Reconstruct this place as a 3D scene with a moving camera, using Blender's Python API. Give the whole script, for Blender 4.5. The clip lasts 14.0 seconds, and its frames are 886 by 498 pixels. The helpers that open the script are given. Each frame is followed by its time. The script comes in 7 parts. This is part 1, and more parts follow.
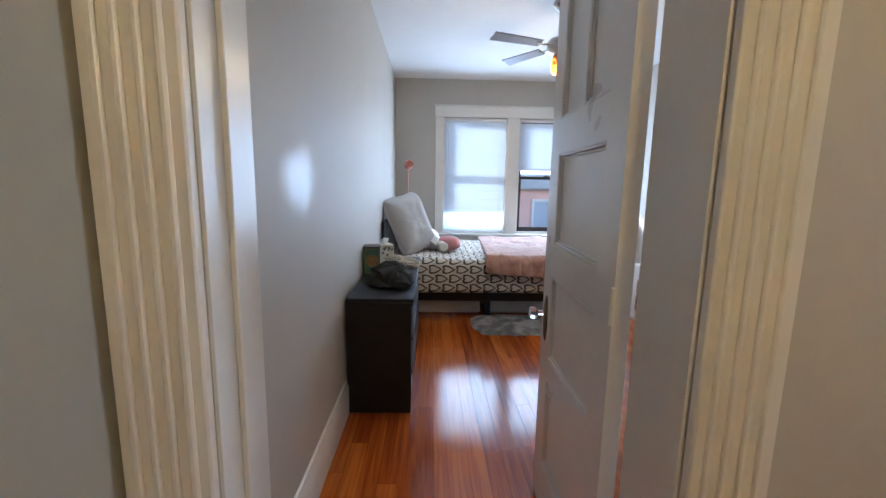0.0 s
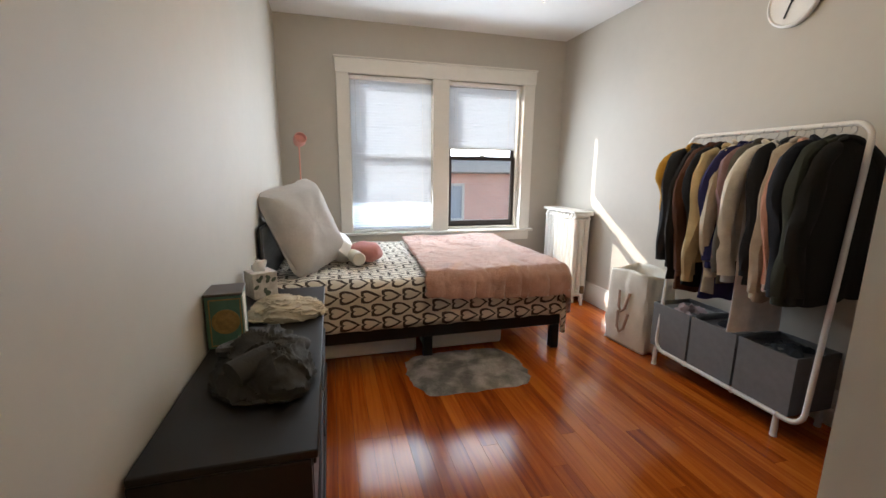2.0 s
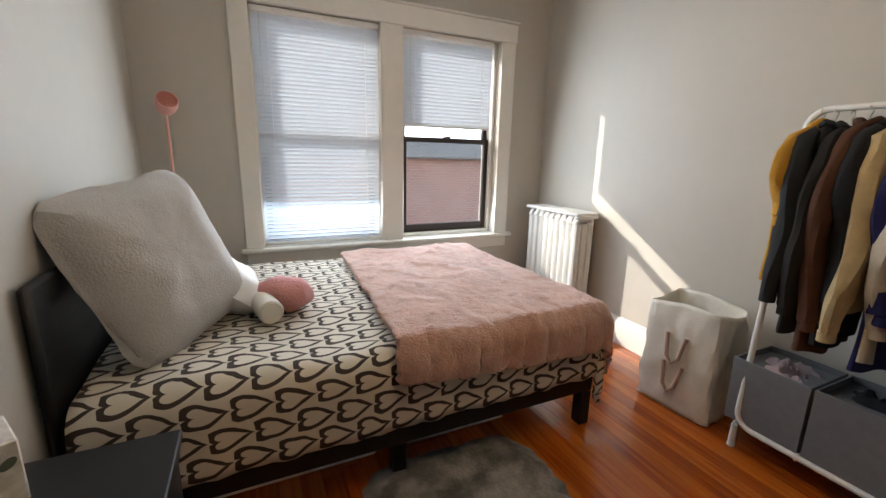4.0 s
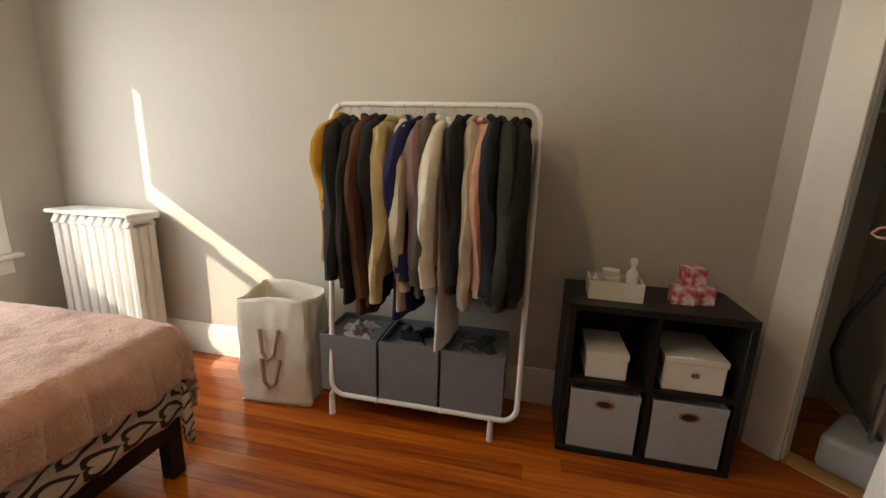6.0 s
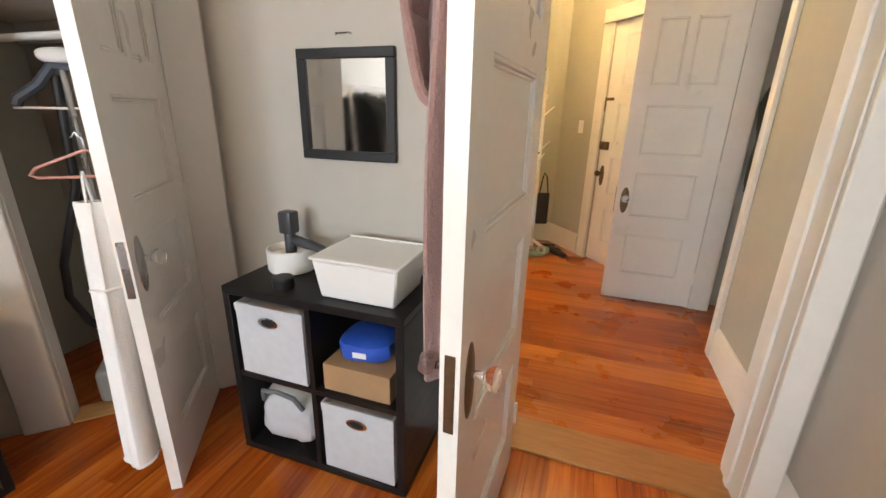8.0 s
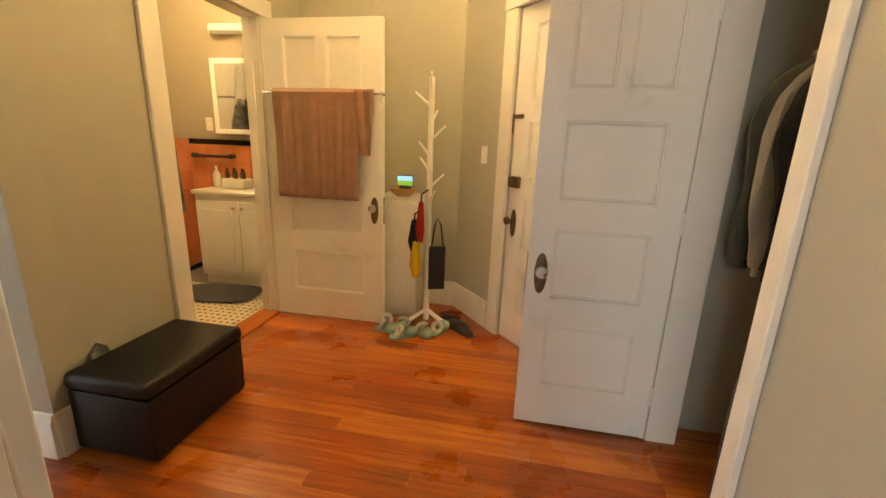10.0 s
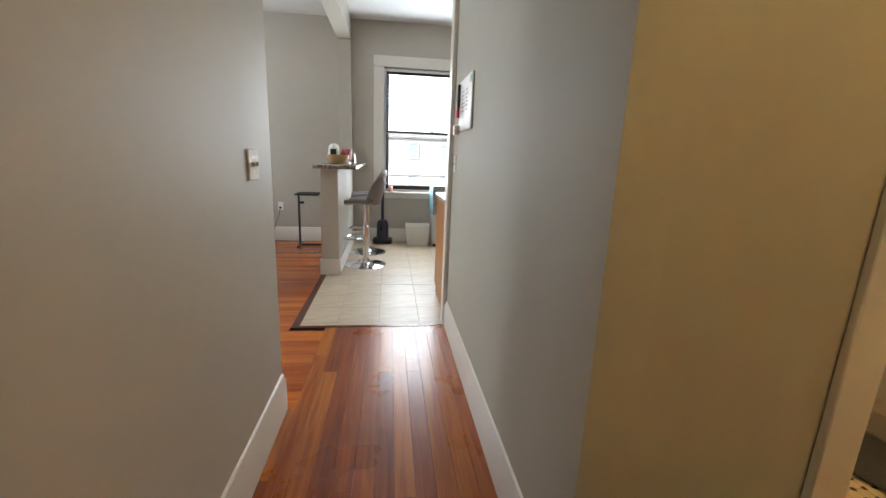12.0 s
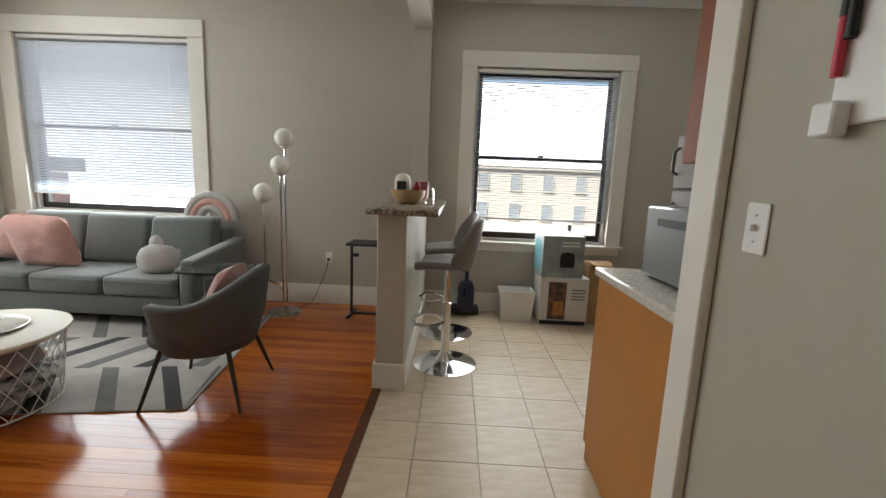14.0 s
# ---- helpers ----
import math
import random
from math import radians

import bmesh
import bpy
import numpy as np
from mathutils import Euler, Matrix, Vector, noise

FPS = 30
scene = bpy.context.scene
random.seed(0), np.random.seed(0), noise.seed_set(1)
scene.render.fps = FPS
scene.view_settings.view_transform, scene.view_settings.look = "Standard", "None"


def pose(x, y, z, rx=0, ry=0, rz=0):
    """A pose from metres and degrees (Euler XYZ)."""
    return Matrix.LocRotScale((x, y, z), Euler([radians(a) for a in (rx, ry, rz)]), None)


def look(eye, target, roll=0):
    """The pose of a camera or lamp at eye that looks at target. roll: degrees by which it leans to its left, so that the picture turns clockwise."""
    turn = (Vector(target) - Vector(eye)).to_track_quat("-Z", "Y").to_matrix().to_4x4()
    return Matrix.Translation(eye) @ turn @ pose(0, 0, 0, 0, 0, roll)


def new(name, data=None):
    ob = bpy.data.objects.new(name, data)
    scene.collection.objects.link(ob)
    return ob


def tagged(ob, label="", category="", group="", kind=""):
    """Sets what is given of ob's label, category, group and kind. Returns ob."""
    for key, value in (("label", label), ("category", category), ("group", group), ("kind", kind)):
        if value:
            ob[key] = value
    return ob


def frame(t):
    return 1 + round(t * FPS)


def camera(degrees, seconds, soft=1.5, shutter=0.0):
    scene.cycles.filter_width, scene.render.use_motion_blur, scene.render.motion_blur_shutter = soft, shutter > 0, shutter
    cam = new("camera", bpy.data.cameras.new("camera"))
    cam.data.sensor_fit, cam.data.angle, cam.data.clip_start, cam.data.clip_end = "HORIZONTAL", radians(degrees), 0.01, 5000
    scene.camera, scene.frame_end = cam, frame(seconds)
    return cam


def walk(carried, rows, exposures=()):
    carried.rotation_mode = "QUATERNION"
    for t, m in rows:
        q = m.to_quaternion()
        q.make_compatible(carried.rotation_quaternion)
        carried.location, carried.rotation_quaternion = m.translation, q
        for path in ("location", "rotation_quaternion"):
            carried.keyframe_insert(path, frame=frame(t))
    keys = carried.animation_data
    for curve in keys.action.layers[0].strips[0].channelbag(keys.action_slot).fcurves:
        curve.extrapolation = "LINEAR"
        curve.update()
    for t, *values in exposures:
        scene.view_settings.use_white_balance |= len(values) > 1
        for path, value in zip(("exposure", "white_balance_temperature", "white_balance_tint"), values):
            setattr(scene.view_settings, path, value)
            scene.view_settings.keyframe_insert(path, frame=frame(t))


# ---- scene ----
# seconds, stops, kelvin, tint: the clip's camera adapts as it turns from window to shade
EXPOSURES = [(0.0, 1.65, 5000, 8), (0.5, 1.8, 5600, 8), (1.0, 1.6, 6200, 10), (2.5, 1.5, 6350, 10), (5.0, 1.05, 6400, 10), (6.0, 1.4, 7450, 10), (7.0, 2.55, 6700, 10), (7.5, 2.55, 6400, 10), (8.0, 2.6, 6300, 10),
             (10.5, 2.25, 6900, 8), (11.0, 1.75, 6200, 10), (11.5, 1.6, 6400, 10), (12.0, 1.45, 6300, 10), (12.5, 1.45, 6300, 10), (13.0, 1.4, 6400, 10), (13.5, 1.2, 6700, 10), (14.0, 0.75, 6900, 10)]
cam = camera(94.31, 14.0)
# seconds, x, y, z, yaw, pitch, roll
ROWS = [
    (0.0, -0.103, -0.019, 1.298, -1.669, -8.835, -1.027),
    (0.5, -0.087, 0.302, 1.288, -2.497, -11.213, 0.139),
    (1.0, -0.153, 0.611, 1.286, -7.19, -11.916, -0.475),
    (1.5, -0.153, 0.989, 1.281, -11.035, -11.017, 0.2),
    (2.0, -0.139, 1.317, 1.288, -15.172, -10.851, -0.612),
    (2.5, -0.148, 1.611, 1.292, -20.109, -11.29, -0.882),
    (2.7, -0.149, 1.728, 1.288, -21.8, -11.35, -0.9),
    (4.8, 0.135, 2.745, 1.30, -30.1, -15.0, -2.1),
    (5.0, 0.167, 2.729, 1.293, -36.878, -14.725, -2.455),
    (5.5, 0.225, 2.668, 1.307, -55.166, -13.773, -2.85),
    (6.0, 0.264, 2.557, 1.313, -77.522, -13.319, -1.847),
    (6.5, 0.253, 2.44, 1.31, -100.537, -12.543, -1.394),
    (7.0, 0.245, 2.37, 1.278, -121.4, -13.2, -1.4),
    (7.5, 0.252, 2.322, 1.313, -141.6, -16.6, -0.6),
    (7.8, 0.214, 2.277, 1.316, -153.0, -17.85, -0.8),
    (8.0, 0.18, 2.226, 1.312, -160.8, -18.25, -1.2),
    (8.2, 0.141, 2.134, 1.303, -168.0, -18.0, -1.7),
    (9.2, 0.0, 1.42, 1.285, -177.0, -16.0, -2.0),
    (10.3, 0.035, 0.685, 1.29, -164.0, -13.9, -2.2),
    (10.5, 0.116, 0.607, 1.258, -159.983, -13.491, -2.425),
    (11.0, 0.29, 0.349, 1.268, -139.093, -12.892, -3.374),
    (11.5, 0.566, 0.203, 1.284, -113.979, -13.068, -2.777),
    (12.0, 0.975, 0.184, 1.28, -97.177, -12.688, -2.192),
    (12.5, 1.458, 0.259, 1.304, -93.377, -11.118, -1.918),
    (13.0, 1.934, 0.299, 1.302, -91.248, -10.268, -1.643),
    (13.5, 2.36, 0.355, 1.298, -90.85, -9.43, -2.55),
    (14.0, 2.868, 0.424, 1.304, -88.15, -8.9, -2.35),
]
walk(cam, [(t, pose(x, y, z, 90 + pitch, roll, yaw)) for t, x, y, z, yaw, pitch, roll in ROWS],
     EXPOSURES)


# ---- world, sun, lamps ----
SUN_TO = Vector((-0.60, 0.80, 0.50)).normalized()
world = bpy.data.worlds.new("sky")
scene.world = world
world.use_nodes = True
wn = world.node_tree
sky = wn.nodes.new("ShaderNodeTexSky")
sky.sky_type = 'NISHITA'
sky.sun_disc = False
sky.sun_elevation = math.asin(SUN_TO.z)
sky.sun_rotation = math.atan2(SUN_TO.x, SUN_TO.y)
wn.links.new(sky.outputs[0], wn.nodes["Background"].inputs[0])
wn.nodes["Background"].inputs[1].default_value = 0.15
sun_data = bpy.data.lights.new("sun", 'SUN')
sun_data.energy, sun_data.angle, sun_data.color = 3.2, radians(0.6), (1.0, 0.93, 0.82)
sun = new("sun", sun_data)
sun.matrix_world = look((0, 0, 20), Vector((0, 0, 20)) - SUN_TO)


def area_lamp(name, eye, target, sx, sy, watts, color):
    d = bpy.data.lights.new(name, 'AREA')
    d.shape, d.size, d.size_y, d.energy, d.color = 'RECTANGLE', sx, sy, watts, color
    ob = new(name, d)
    ob.matrix_world = look(eye, target)
    return ob


def point_lamp(name, at, watts, color, r=0.05):
    d = bpy.data.lights.new(name, 'POINT')
    d.energy, d.color, d.shadow_soft_size = watts, color, r
    ob = new(name, d)
    ob.location = at
    return ob


DAY = (0.80, 0.90, 1.0)
area_lamp("daylight_bedroom_window", (0.475, 5.44, 1.42), (0.475, 3, 1.0), 0.80, 1.45, 9.5, DAY)
area_lamp("daylight_bedroom_window", (1.46, 5.44, 1.42), (1.46, 3, 1.0), 0.80, 1.45, 9.5, DAY)
area_lamp("daylight_kitchen_window", (7.05, -0.42, 1.60), (3, -0.42, 1.3), 1.35, 1.6, 32, (0.84, 0.91, 0.95))
area_lamp("daylight_living_window", (7.05, 4.0, 1.75), (3, 4.0, 1.3), 1.7, 1.6, 36, (0.82, 0.91, 0.98))
area_lamp("daylight_living_north_window", (5.2, 5.16, 1.70), (5.2, 2, 1.2), 1.5, 1.7, 36, (0.84, 0.91, 0.95))
point_lamp("fan_bulb", (0.85, 3.22, 2.10), 7.5, (1.0, 0.76, 0.45), 0.06)
point_lamp("hall_bulb", (0.45, -1.08, 2.86), 14.5, (1.0, 0.66, 0.26), 0.08)
point_lamp("bathroom_bulb", (2.40, -1.75, 2.5), 15, (1.0, 0.68, 0.30), 0.08)

# ---- materials ----
def mat(name, color, rough=0.6, metal=0.0, vary=0.12, scale=6.0, bump=0.0, bump_scale=60.0, color2=None, mix_scale=2.0, coat=0.0, rand=0.0, stretch=(1, 1, 1), spec=0.5, sheen=0.0):
    """Paint-like surface with broad and fine variation in colour and relief, in metres of the world."""
    m = bpy.data.materials.new(name)
    m.use_nodes = True
    nt = m.node_tree
    b = nt.nodes["Principled BSDF"]
    N, Lk = nt.nodes.new, nt.links.new
    geo = N("ShaderNodeTexCoord")
    mp = N("ShaderNodeMapping")
    mp.inputs["Scale"].default_value = stretch
    Lk(geo.outputs["Object"], mp.inputs[0])
    n1 = N("ShaderNodeTexNoise")
    n1.inputs["Scale"].default_value, n1.inputs["Detail"].default_value = scale, 4
    Lk(mp.outputs[0], n1.inputs["Vector"])
    n2 = N("ShaderNodeTexNoise")
    n2.inputs["Scale"].default_value, n2.inputs["Detail"].default_value = scale * 9, 3
    Lk(mp.outputs[0], n2.inputs["Vector"])
    mixn = N("ShaderNodeMath")
    mixn.operation = 'MULTIPLY_ADD'
    mixn.inputs[1].default_value = 0.4
    Lk(n2.outputs[0], mixn.inputs[0])
    Lk(n1.outputs[0], mixn.inputs[2])
    rng = N("ShaderNodeMapRange")
    rng.inputs[1].default_value, rng.inputs[2].default_value = 0.4, 1.0
    rng.inputs[3].default_value, rng.inputs[4].default_value = 1 - vary, 1 + vary
    Lk(mixn.outputs[0], rng.inputs[0])
    val = rng.outputs[0]
    if rand:
        oi = N("ShaderNodeObjectInfo")
        r2 = N("ShaderNodeMapRange")
        r2.inputs[3].default_value, r2.inputs[4].default_value = 1 - rand, 1 + rand
        Lk(oi.outputs["Random"], r2.inputs[0])
        mu = N("ShaderNodeMath")
        mu.operation = 'MULTIPLY'
        Lk(val, mu.inputs[0])
        Lk(r2.outputs[0], mu.inputs[1])
        val = mu.outputs[0]
    base = N("ShaderNodeMix")
    base.data_type = 'RGBA'
    base.inputs[6].default_value = (*color, 1)
    base.inputs[7].default_value = (*(color2 or color), 1)
    n3 = N("ShaderNodeTexNoise")
    n3.inputs["Scale"].default_value, n3.inputs["Detail"].default_value = mix_scale, 5
    Lk(mp.outputs[0], n3.inputs["Vector"])
    st = N("ShaderNodeMapRange")
    st.inputs[1].default_value, st.inputs[2].default_value = 0.4, 0.62
    Lk(n3.outputs[0], st.inputs[0])
    Lk(st.outputs[0], base.inputs[0])
    hsv = N("ShaderNodeHueSaturation")
    Lk(base.outputs[2], hsv.inputs["Color"])
    Lk(val, hsv.inputs["Value"])
    Lk(hsv.outputs[0], b.inputs["Base Color"])
    rr = N("ShaderNodeMapRange")
    rr.inputs[3].default_value, rr.inputs[4].default_value = max(0.02, rough - 0.08), min(1, rough + 0.08)
    Lk(n1.outputs[0], rr.inputs[0])
    Lk(rr.outputs[0], b.inputs["Roughness"])
    b.inputs["Metallic"].default_value = metal
    b.inputs["Coat Weight"].default_value = coat
    b.inputs["Specular IOR Level"].default_value = spec
    b.inputs["Sheen Weight"].default_value = sheen
    if bump:
        n4 = N("ShaderNodeTexNoise")
        n4.inputs["Scale"].default_value, n4.inputs["Detail"].default_value = bump_scale, 4
        Lk(mp.outputs[0], n4.inputs["Vector"])
        bp = N("ShaderNodeBump")
        bp.inputs["Strength"].default_value, bp.inputs["Distance"].default_value = bump, 0.01
        Lk(n4.outputs[0], bp.inputs["Height"])
        Lk(bp.outputs[0], b.inputs["Normal"])
    return m


def glass(name, tint=(1, 1, 1), rough=0.0, ior=1.45):
    m = bpy.data.materials.new(name)
    m.use_nodes = True
    b = m.node_tree.nodes["Principled BSDF"]
    b.inputs["Base Color"].default_value = (*tint, 1)
    b.inputs["Transmission Weight"].default_value = 1
    b.inputs["Roughness"].default_value, b.inputs["IOR"].default_value = rough, ior
    return m


def see_through(name, color, amount, rough=0.5):
    """Fine mesh or thin film: part of the light goes straight through."""
    m = bpy.data.materials.new(name)
    m.use_nodes = True
    nt = m.node_tree
    b = nt.nodes["Principled BSDF"]
    b.inputs["Base Color"].default_value = (*color, 1)
    b.inputs["Roughness"].default_value = rough
    tr = nt.nodes.new("ShaderNodeBsdfTransparent")
    mx = nt.nodes.new("ShaderNodeMixShader")
    mx.inputs[0].default_value = amount
    nt.links.new(b.outputs[0], mx.inputs[1])
    nt.links.new(tr.outputs[0], mx.inputs[2])
    nt.links.new(mx.outputs[0], nt.nodes["Material Output"].inputs[0])
    return m


def glow(name, color, strength):
    m = bpy.data.materials.new(name)
    m.use_nodes = True
    b = m.node_tree.nodes["Principled BSDF"]
    b.inputs["Base Color"].default_value = (*color, 1)
    b.inputs["Emission Color"].default_value = (*color, 1)
    b.inputs["Emission Strength"].default_value = strength
    return m


def brick_wall(name, a, b, joint):
    """Far brickwork in courses of true size."""
    m = bpy.data.materials.new(name)
    m.use_nodes = True
    nt = m.node_tree
    bs = nt.nodes["Principled BSDF"]
    N, Lk = nt.nodes.new, nt.links.new
    tc = N("ShaderNodeTexCoord")
    sp, cb = N("ShaderNodeSeparateXYZ"), N("ShaderNodeCombineXYZ")
    Lk(tc.outputs["Object"], sp.inputs[0])
    Lk(sp.outputs[0], cb.inputs[0])
    Lk(sp.outputs[2], cb.inputs[1])
    br = N("ShaderNodeTexBrick")
    Lk(cb.outputs[0], br.inputs["Vector"])
    br.inputs["Color1"].default_value, br.inputs["Color2"].default_value, br.inputs["Mortar"].default_value = (*a, 1), (*b, 1), (*joint, 1)
    br.inputs["Scale"].default_value = 1.0
    br.inputs["Brick Width"].default_value, br.inputs["Row Height"].default_value, br.inputs["Mortar Size"].default_value = 0.215, 0.075, 0.008
    ns = N("ShaderNodeTexNoise")
    ns.inputs["Scale"].default_value, ns.inputs["Detail"].default_value = 1.2, 5
    Lk(tc.outputs["Object"], ns.inputs["Vector"])
    rg = N("ShaderNodeMapRange")
    rg.inputs[3].default_value, rg.inputs[4].default_value = 0.75, 1.25
    Lk(ns.outputs[0], rg.inputs[0])
    hs = N("ShaderNodeHueSaturation")
    Lk(br.outputs[0], hs.inputs["Color"])
    Lk(rg.outputs[0], hs.inputs["Value"])
    Lk(hs.outputs[0], bs.inputs["Base Color"])
    bs.inputs["Roughness"].default_value = 0.9
    return m


def wood_floor(name, along, dark, mid, light, rough=0.16):
    """Varnished fir boards: grain along one axis, each board its own tone."""
    m = bpy.data.materials.new(name)
    m.use_nodes = True
    nt = m.node_tree
    b = nt.nodes["Principled BSDF"]
    N, Lk = nt.nodes.new, nt.links.new
    geo = N("ShaderNodeNewGeometry")
    oi = N("ShaderNodeObjectInfo")
    off = N("ShaderNodeVectorMath")
    off.operation = 'MULTIPLY_ADD'
    comb = N("ShaderNodeCombineXYZ")
    for i in range(3):
        Lk(oi.outputs["Random"], comb.inputs[i])
    off.inputs[1].default_value = (17, 31, 7)
    Lk(comb.outputs[0], off.inputs[0])
    Lk(geo.outputs["Position"], off.inputs[2])
    mp = N("ShaderNodeMapping")
    mp.inputs["Scale"].default_value = (1.2, 26, 26) if along == 'x' else (26, 1.2, 26)
    Lk(off.outputs[0], mp.inputs[0])
    n1 = N("ShaderNodeTexNoise")
    n1.inputs["Scale"].default_value, n1.inputs["Detail"].default_value = 1.6, 8
    n1.inputs["Distortion"].default_value = 0.8
    Lk(mp.outputs[0], n1.inputs["Vector"])
    add = N("ShaderNodeMath")
    add.operation = 'MULTIPLY_ADD'
    add.inputs[1].default_value = 0.42
    Lk(oi.outputs["Random"], add.inputs[0])
    Lk(n1.outputs[0], add.inputs[2])
    ramp = N("ShaderNodeValToRGB")
    e = ramp.color_ramp.elements
    e[0].position, e[0].color = 0.34, (*dark, 1)
    e[1].position, e[1].color = 0.95, (*light, 1)
    k = ramp.color_ramp.elements.new(0.66)
    k.color = (*mid, 1)
    Lk(add.outputs[0], ramp.inputs[0])
    Lk(ramp.outputs[0], b.inputs["Base Color"])
    n2 = N("ShaderNodeTexNoise")
    n2.inputs["Scale"].default_value, n2.inputs["Detail"].default_value = 3.0, 5
    Lk(geo.outputs["Position"], n2.inputs["Vector"])
    rr = N("ShaderNodeMapRange")
    rr.inputs[3].default_value, rr.inputs[4].default_value = rough - 0.06, rough + 0.12
    Lk(n2.outputs[0], rr.inputs[0])
    Lk(rr.outputs[0], b.inputs["Roughness"])
    bp = N("ShaderNodeBump")
    bp.inputs["Strength"].default_value, bp.inputs["Distance"].default_value = 0.08, 0.004
    Lk(n2.outputs[0], bp.inputs["Height"])
    Lk(bp.outputs[0], b.inputs["Normal"])
    b.inputs["Coat Weight"].default_value, b.inputs["Coat Roughness"].default_value = 0.08, 0.12
    b.inputs["Specular IOR Level"].default_value = 0.4
    return m


M = dict(
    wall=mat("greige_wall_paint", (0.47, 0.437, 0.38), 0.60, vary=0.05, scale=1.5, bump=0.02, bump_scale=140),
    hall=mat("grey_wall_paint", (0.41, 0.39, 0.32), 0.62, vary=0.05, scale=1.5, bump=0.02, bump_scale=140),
    bath=mat("taupe_wall_paint", (0.33, 0.27, 0.19), 0.5, vary=0.05, scale=1.5, bump=0.02, bump_scale=140),
    ceiling=mat("white_ceiling_paint", (0.78, 0.78, 0.77), 0.8, vary=0.04, scale=1.2, bump=0.02, bump_scale=120),
    trim=mat("cream_gloss_trim", (0.72, 0.69, 0.63), 0.32, vary=0.05, scale=3, bump=0.05, bump_scale=40),
    door=mat("white_gloss_door_paint", (0.78, 0.755, 0.70), 0.30, vary=0.05, scale=3, bump=0.05, bump_scale=40),
    fir_y=wood_floor("fir_boards_lengthwise", 'y', (0.20, 0.034, 0.004), (0.37, 0.078, 0.008), (0.52, 0.145, 0.017), 0.12),
    # Crosswise boards carry the hall's dimmer light as darker tones.
    fir_x=wood_floor("fir_boards_crosswise", 'x', (0.15, 0.025, 0.002), (0.29, 0.064, 0.006), (0.46, 0.145, 0.020), 0.26),
    gap=mat("dark_floor_gap", (0.05, 0.02, 0.01), 0.7),
    tile=mat("beige_ceramic_tile", (0.47, 0.37, 0.25), 0.42, vary=0.04, scale=3, stretch=(2.2, 0.7, 1), color2=(0.54, 0.44, 0.32), mix_scale=2.5, rand=0.05, bump=0.02),
    grout=mat("grey_grout", (0.30, 0.27, 0.22), 0.9, vary=0.15),
    black_wood=mat("black_brown_laminate", (0.010, 0.009, 0.009), 0.42, vary=0.2, scale=4, stretch=(1, 1, 8), spec=0.3),
    sash_dark=mat("dark_brown_sash", (0.03, 0.02, 0.018), 0.4, vary=0.1),
    white_metal=mat("white_powder_coat", (0.75, 0.73, 0.70), 0.35, vary=0.04),
    rad=mat("radiator_enamel", (0.75, 0.74, 0.70), 0.35, vary=0.05, bump=0.05),
    chrome=mat("chrome", (0.75, 0.75, 0.76), 0.08, 1.0, vary=0.03),
    steel=mat("brushed_nickel", (0.45, 0.43, 0.40), 0.28, 1.0, vary=0.06),
    brass=mat("aged_brass", (0.16, 0.11, 0.06), 0.45, 0.9, vary=0.2, scale=30),
    crystal=glass("cut_glass", (0.97, 0.97, 0.95), 0.02, 1.5),
    pane=glass("window_glass", (0.98, 0.99, 0.99), 0.0, 1.02),
    mirror=mat("mirror_silver", (0.85, 0.86, 0.86), 0.02, 1.0, vary=0.0),
    grey_cloth=mat("charcoal_storage_cloth", (0.155, 0.16, 0.17), 0.9, vary=0.12, scale=30, bump=0.3, bump_scale=300),
    bin_cloth=mat("pale_grey_bin_cloth", (0.34, 0.345, 0.35), 0.9, vary=0.08, scale=30, bump=0.3, bump_scale=300),
    plush=mat("dusty_pink_plush", (0.56, 0.33, 0.255), 0.95, vary=0.20, scale=9, bump=0.9, bump_scale=110, sheen=0.6, color2=(0.47, 0.25, 0.18), mix_scale=5),
    pillow=mat("pale_linen_pillow", (0.47, 0.45, 0.43), 0.95, vary=0.08, bump=0.3, bump_scale=120),
    rug=mat("grey_shag", (0.12, 0.115, 0.105), 1.0, vary=0.45, scale=14, bump=1.0, bump_scale=70, color2=(0.28, 0.26, 0.24), mix_scale=9),
    black=mat("matt_black", (0.012, 0.012, 0.013), 0.5, vary=0.2),
    leather=mat("black_leatherette", (0.010, 0.009, 0.009), 0.40, vary=0.25, scale=12, spec=0.35, bump=0.25, bump_scale=160),
    white=mat("white_plastic", (0.78, 0.77, 0.74), 0.35, vary=0.03),
    cream=mat("cream_card", (0.68, 0.64, 0.56), 0.6, vary=0.05),
    kraft=mat("brown_cardboard", (0.36, 0.22, 0.11), 0.8, vary=0.1, scale=12),
    cabinet=mat("honey_maple_cabinet", (0.42, 0.165, 0.03), 0.4, vary=0.14, scale=3, stretch=(6, 6, 1), bump=0.04),
    cherry=mat("cherry_wall_cabinet", (0.20, 0.055, 0.02), 0.4, vary=0.14, scale=3, stretch=(6, 6, 1)),
    granite=mat("speckled_granite", (0.34, 0.29, 0.22), 0.2, vary=0.35, scale=40, color2=(0.08, 0.06, 0.05), mix_scale=45, spec=0.6),
    concrete=mat("pale_stone", (0.55, 0.52, 0.48), 0.9, vary=0.1),
    asphalt=mat("asphalt", (0.05, 0.05, 0.05), 0.9, vary=0.2),
    pink=mat("blush_plastic", (0.72, 0.36, 0.30), 0.45, vary=0.04),
)

# ---- builders ----
def thing(name, loc, rz=0.0, label="", category="", group="", kind=""):
    ob = new(name)
    ob.matrix_world = pose(*loc, 0, 0, rz)
    ob.empty_display_size = 0.05
    return tagged(ob, label, category, group, kind)


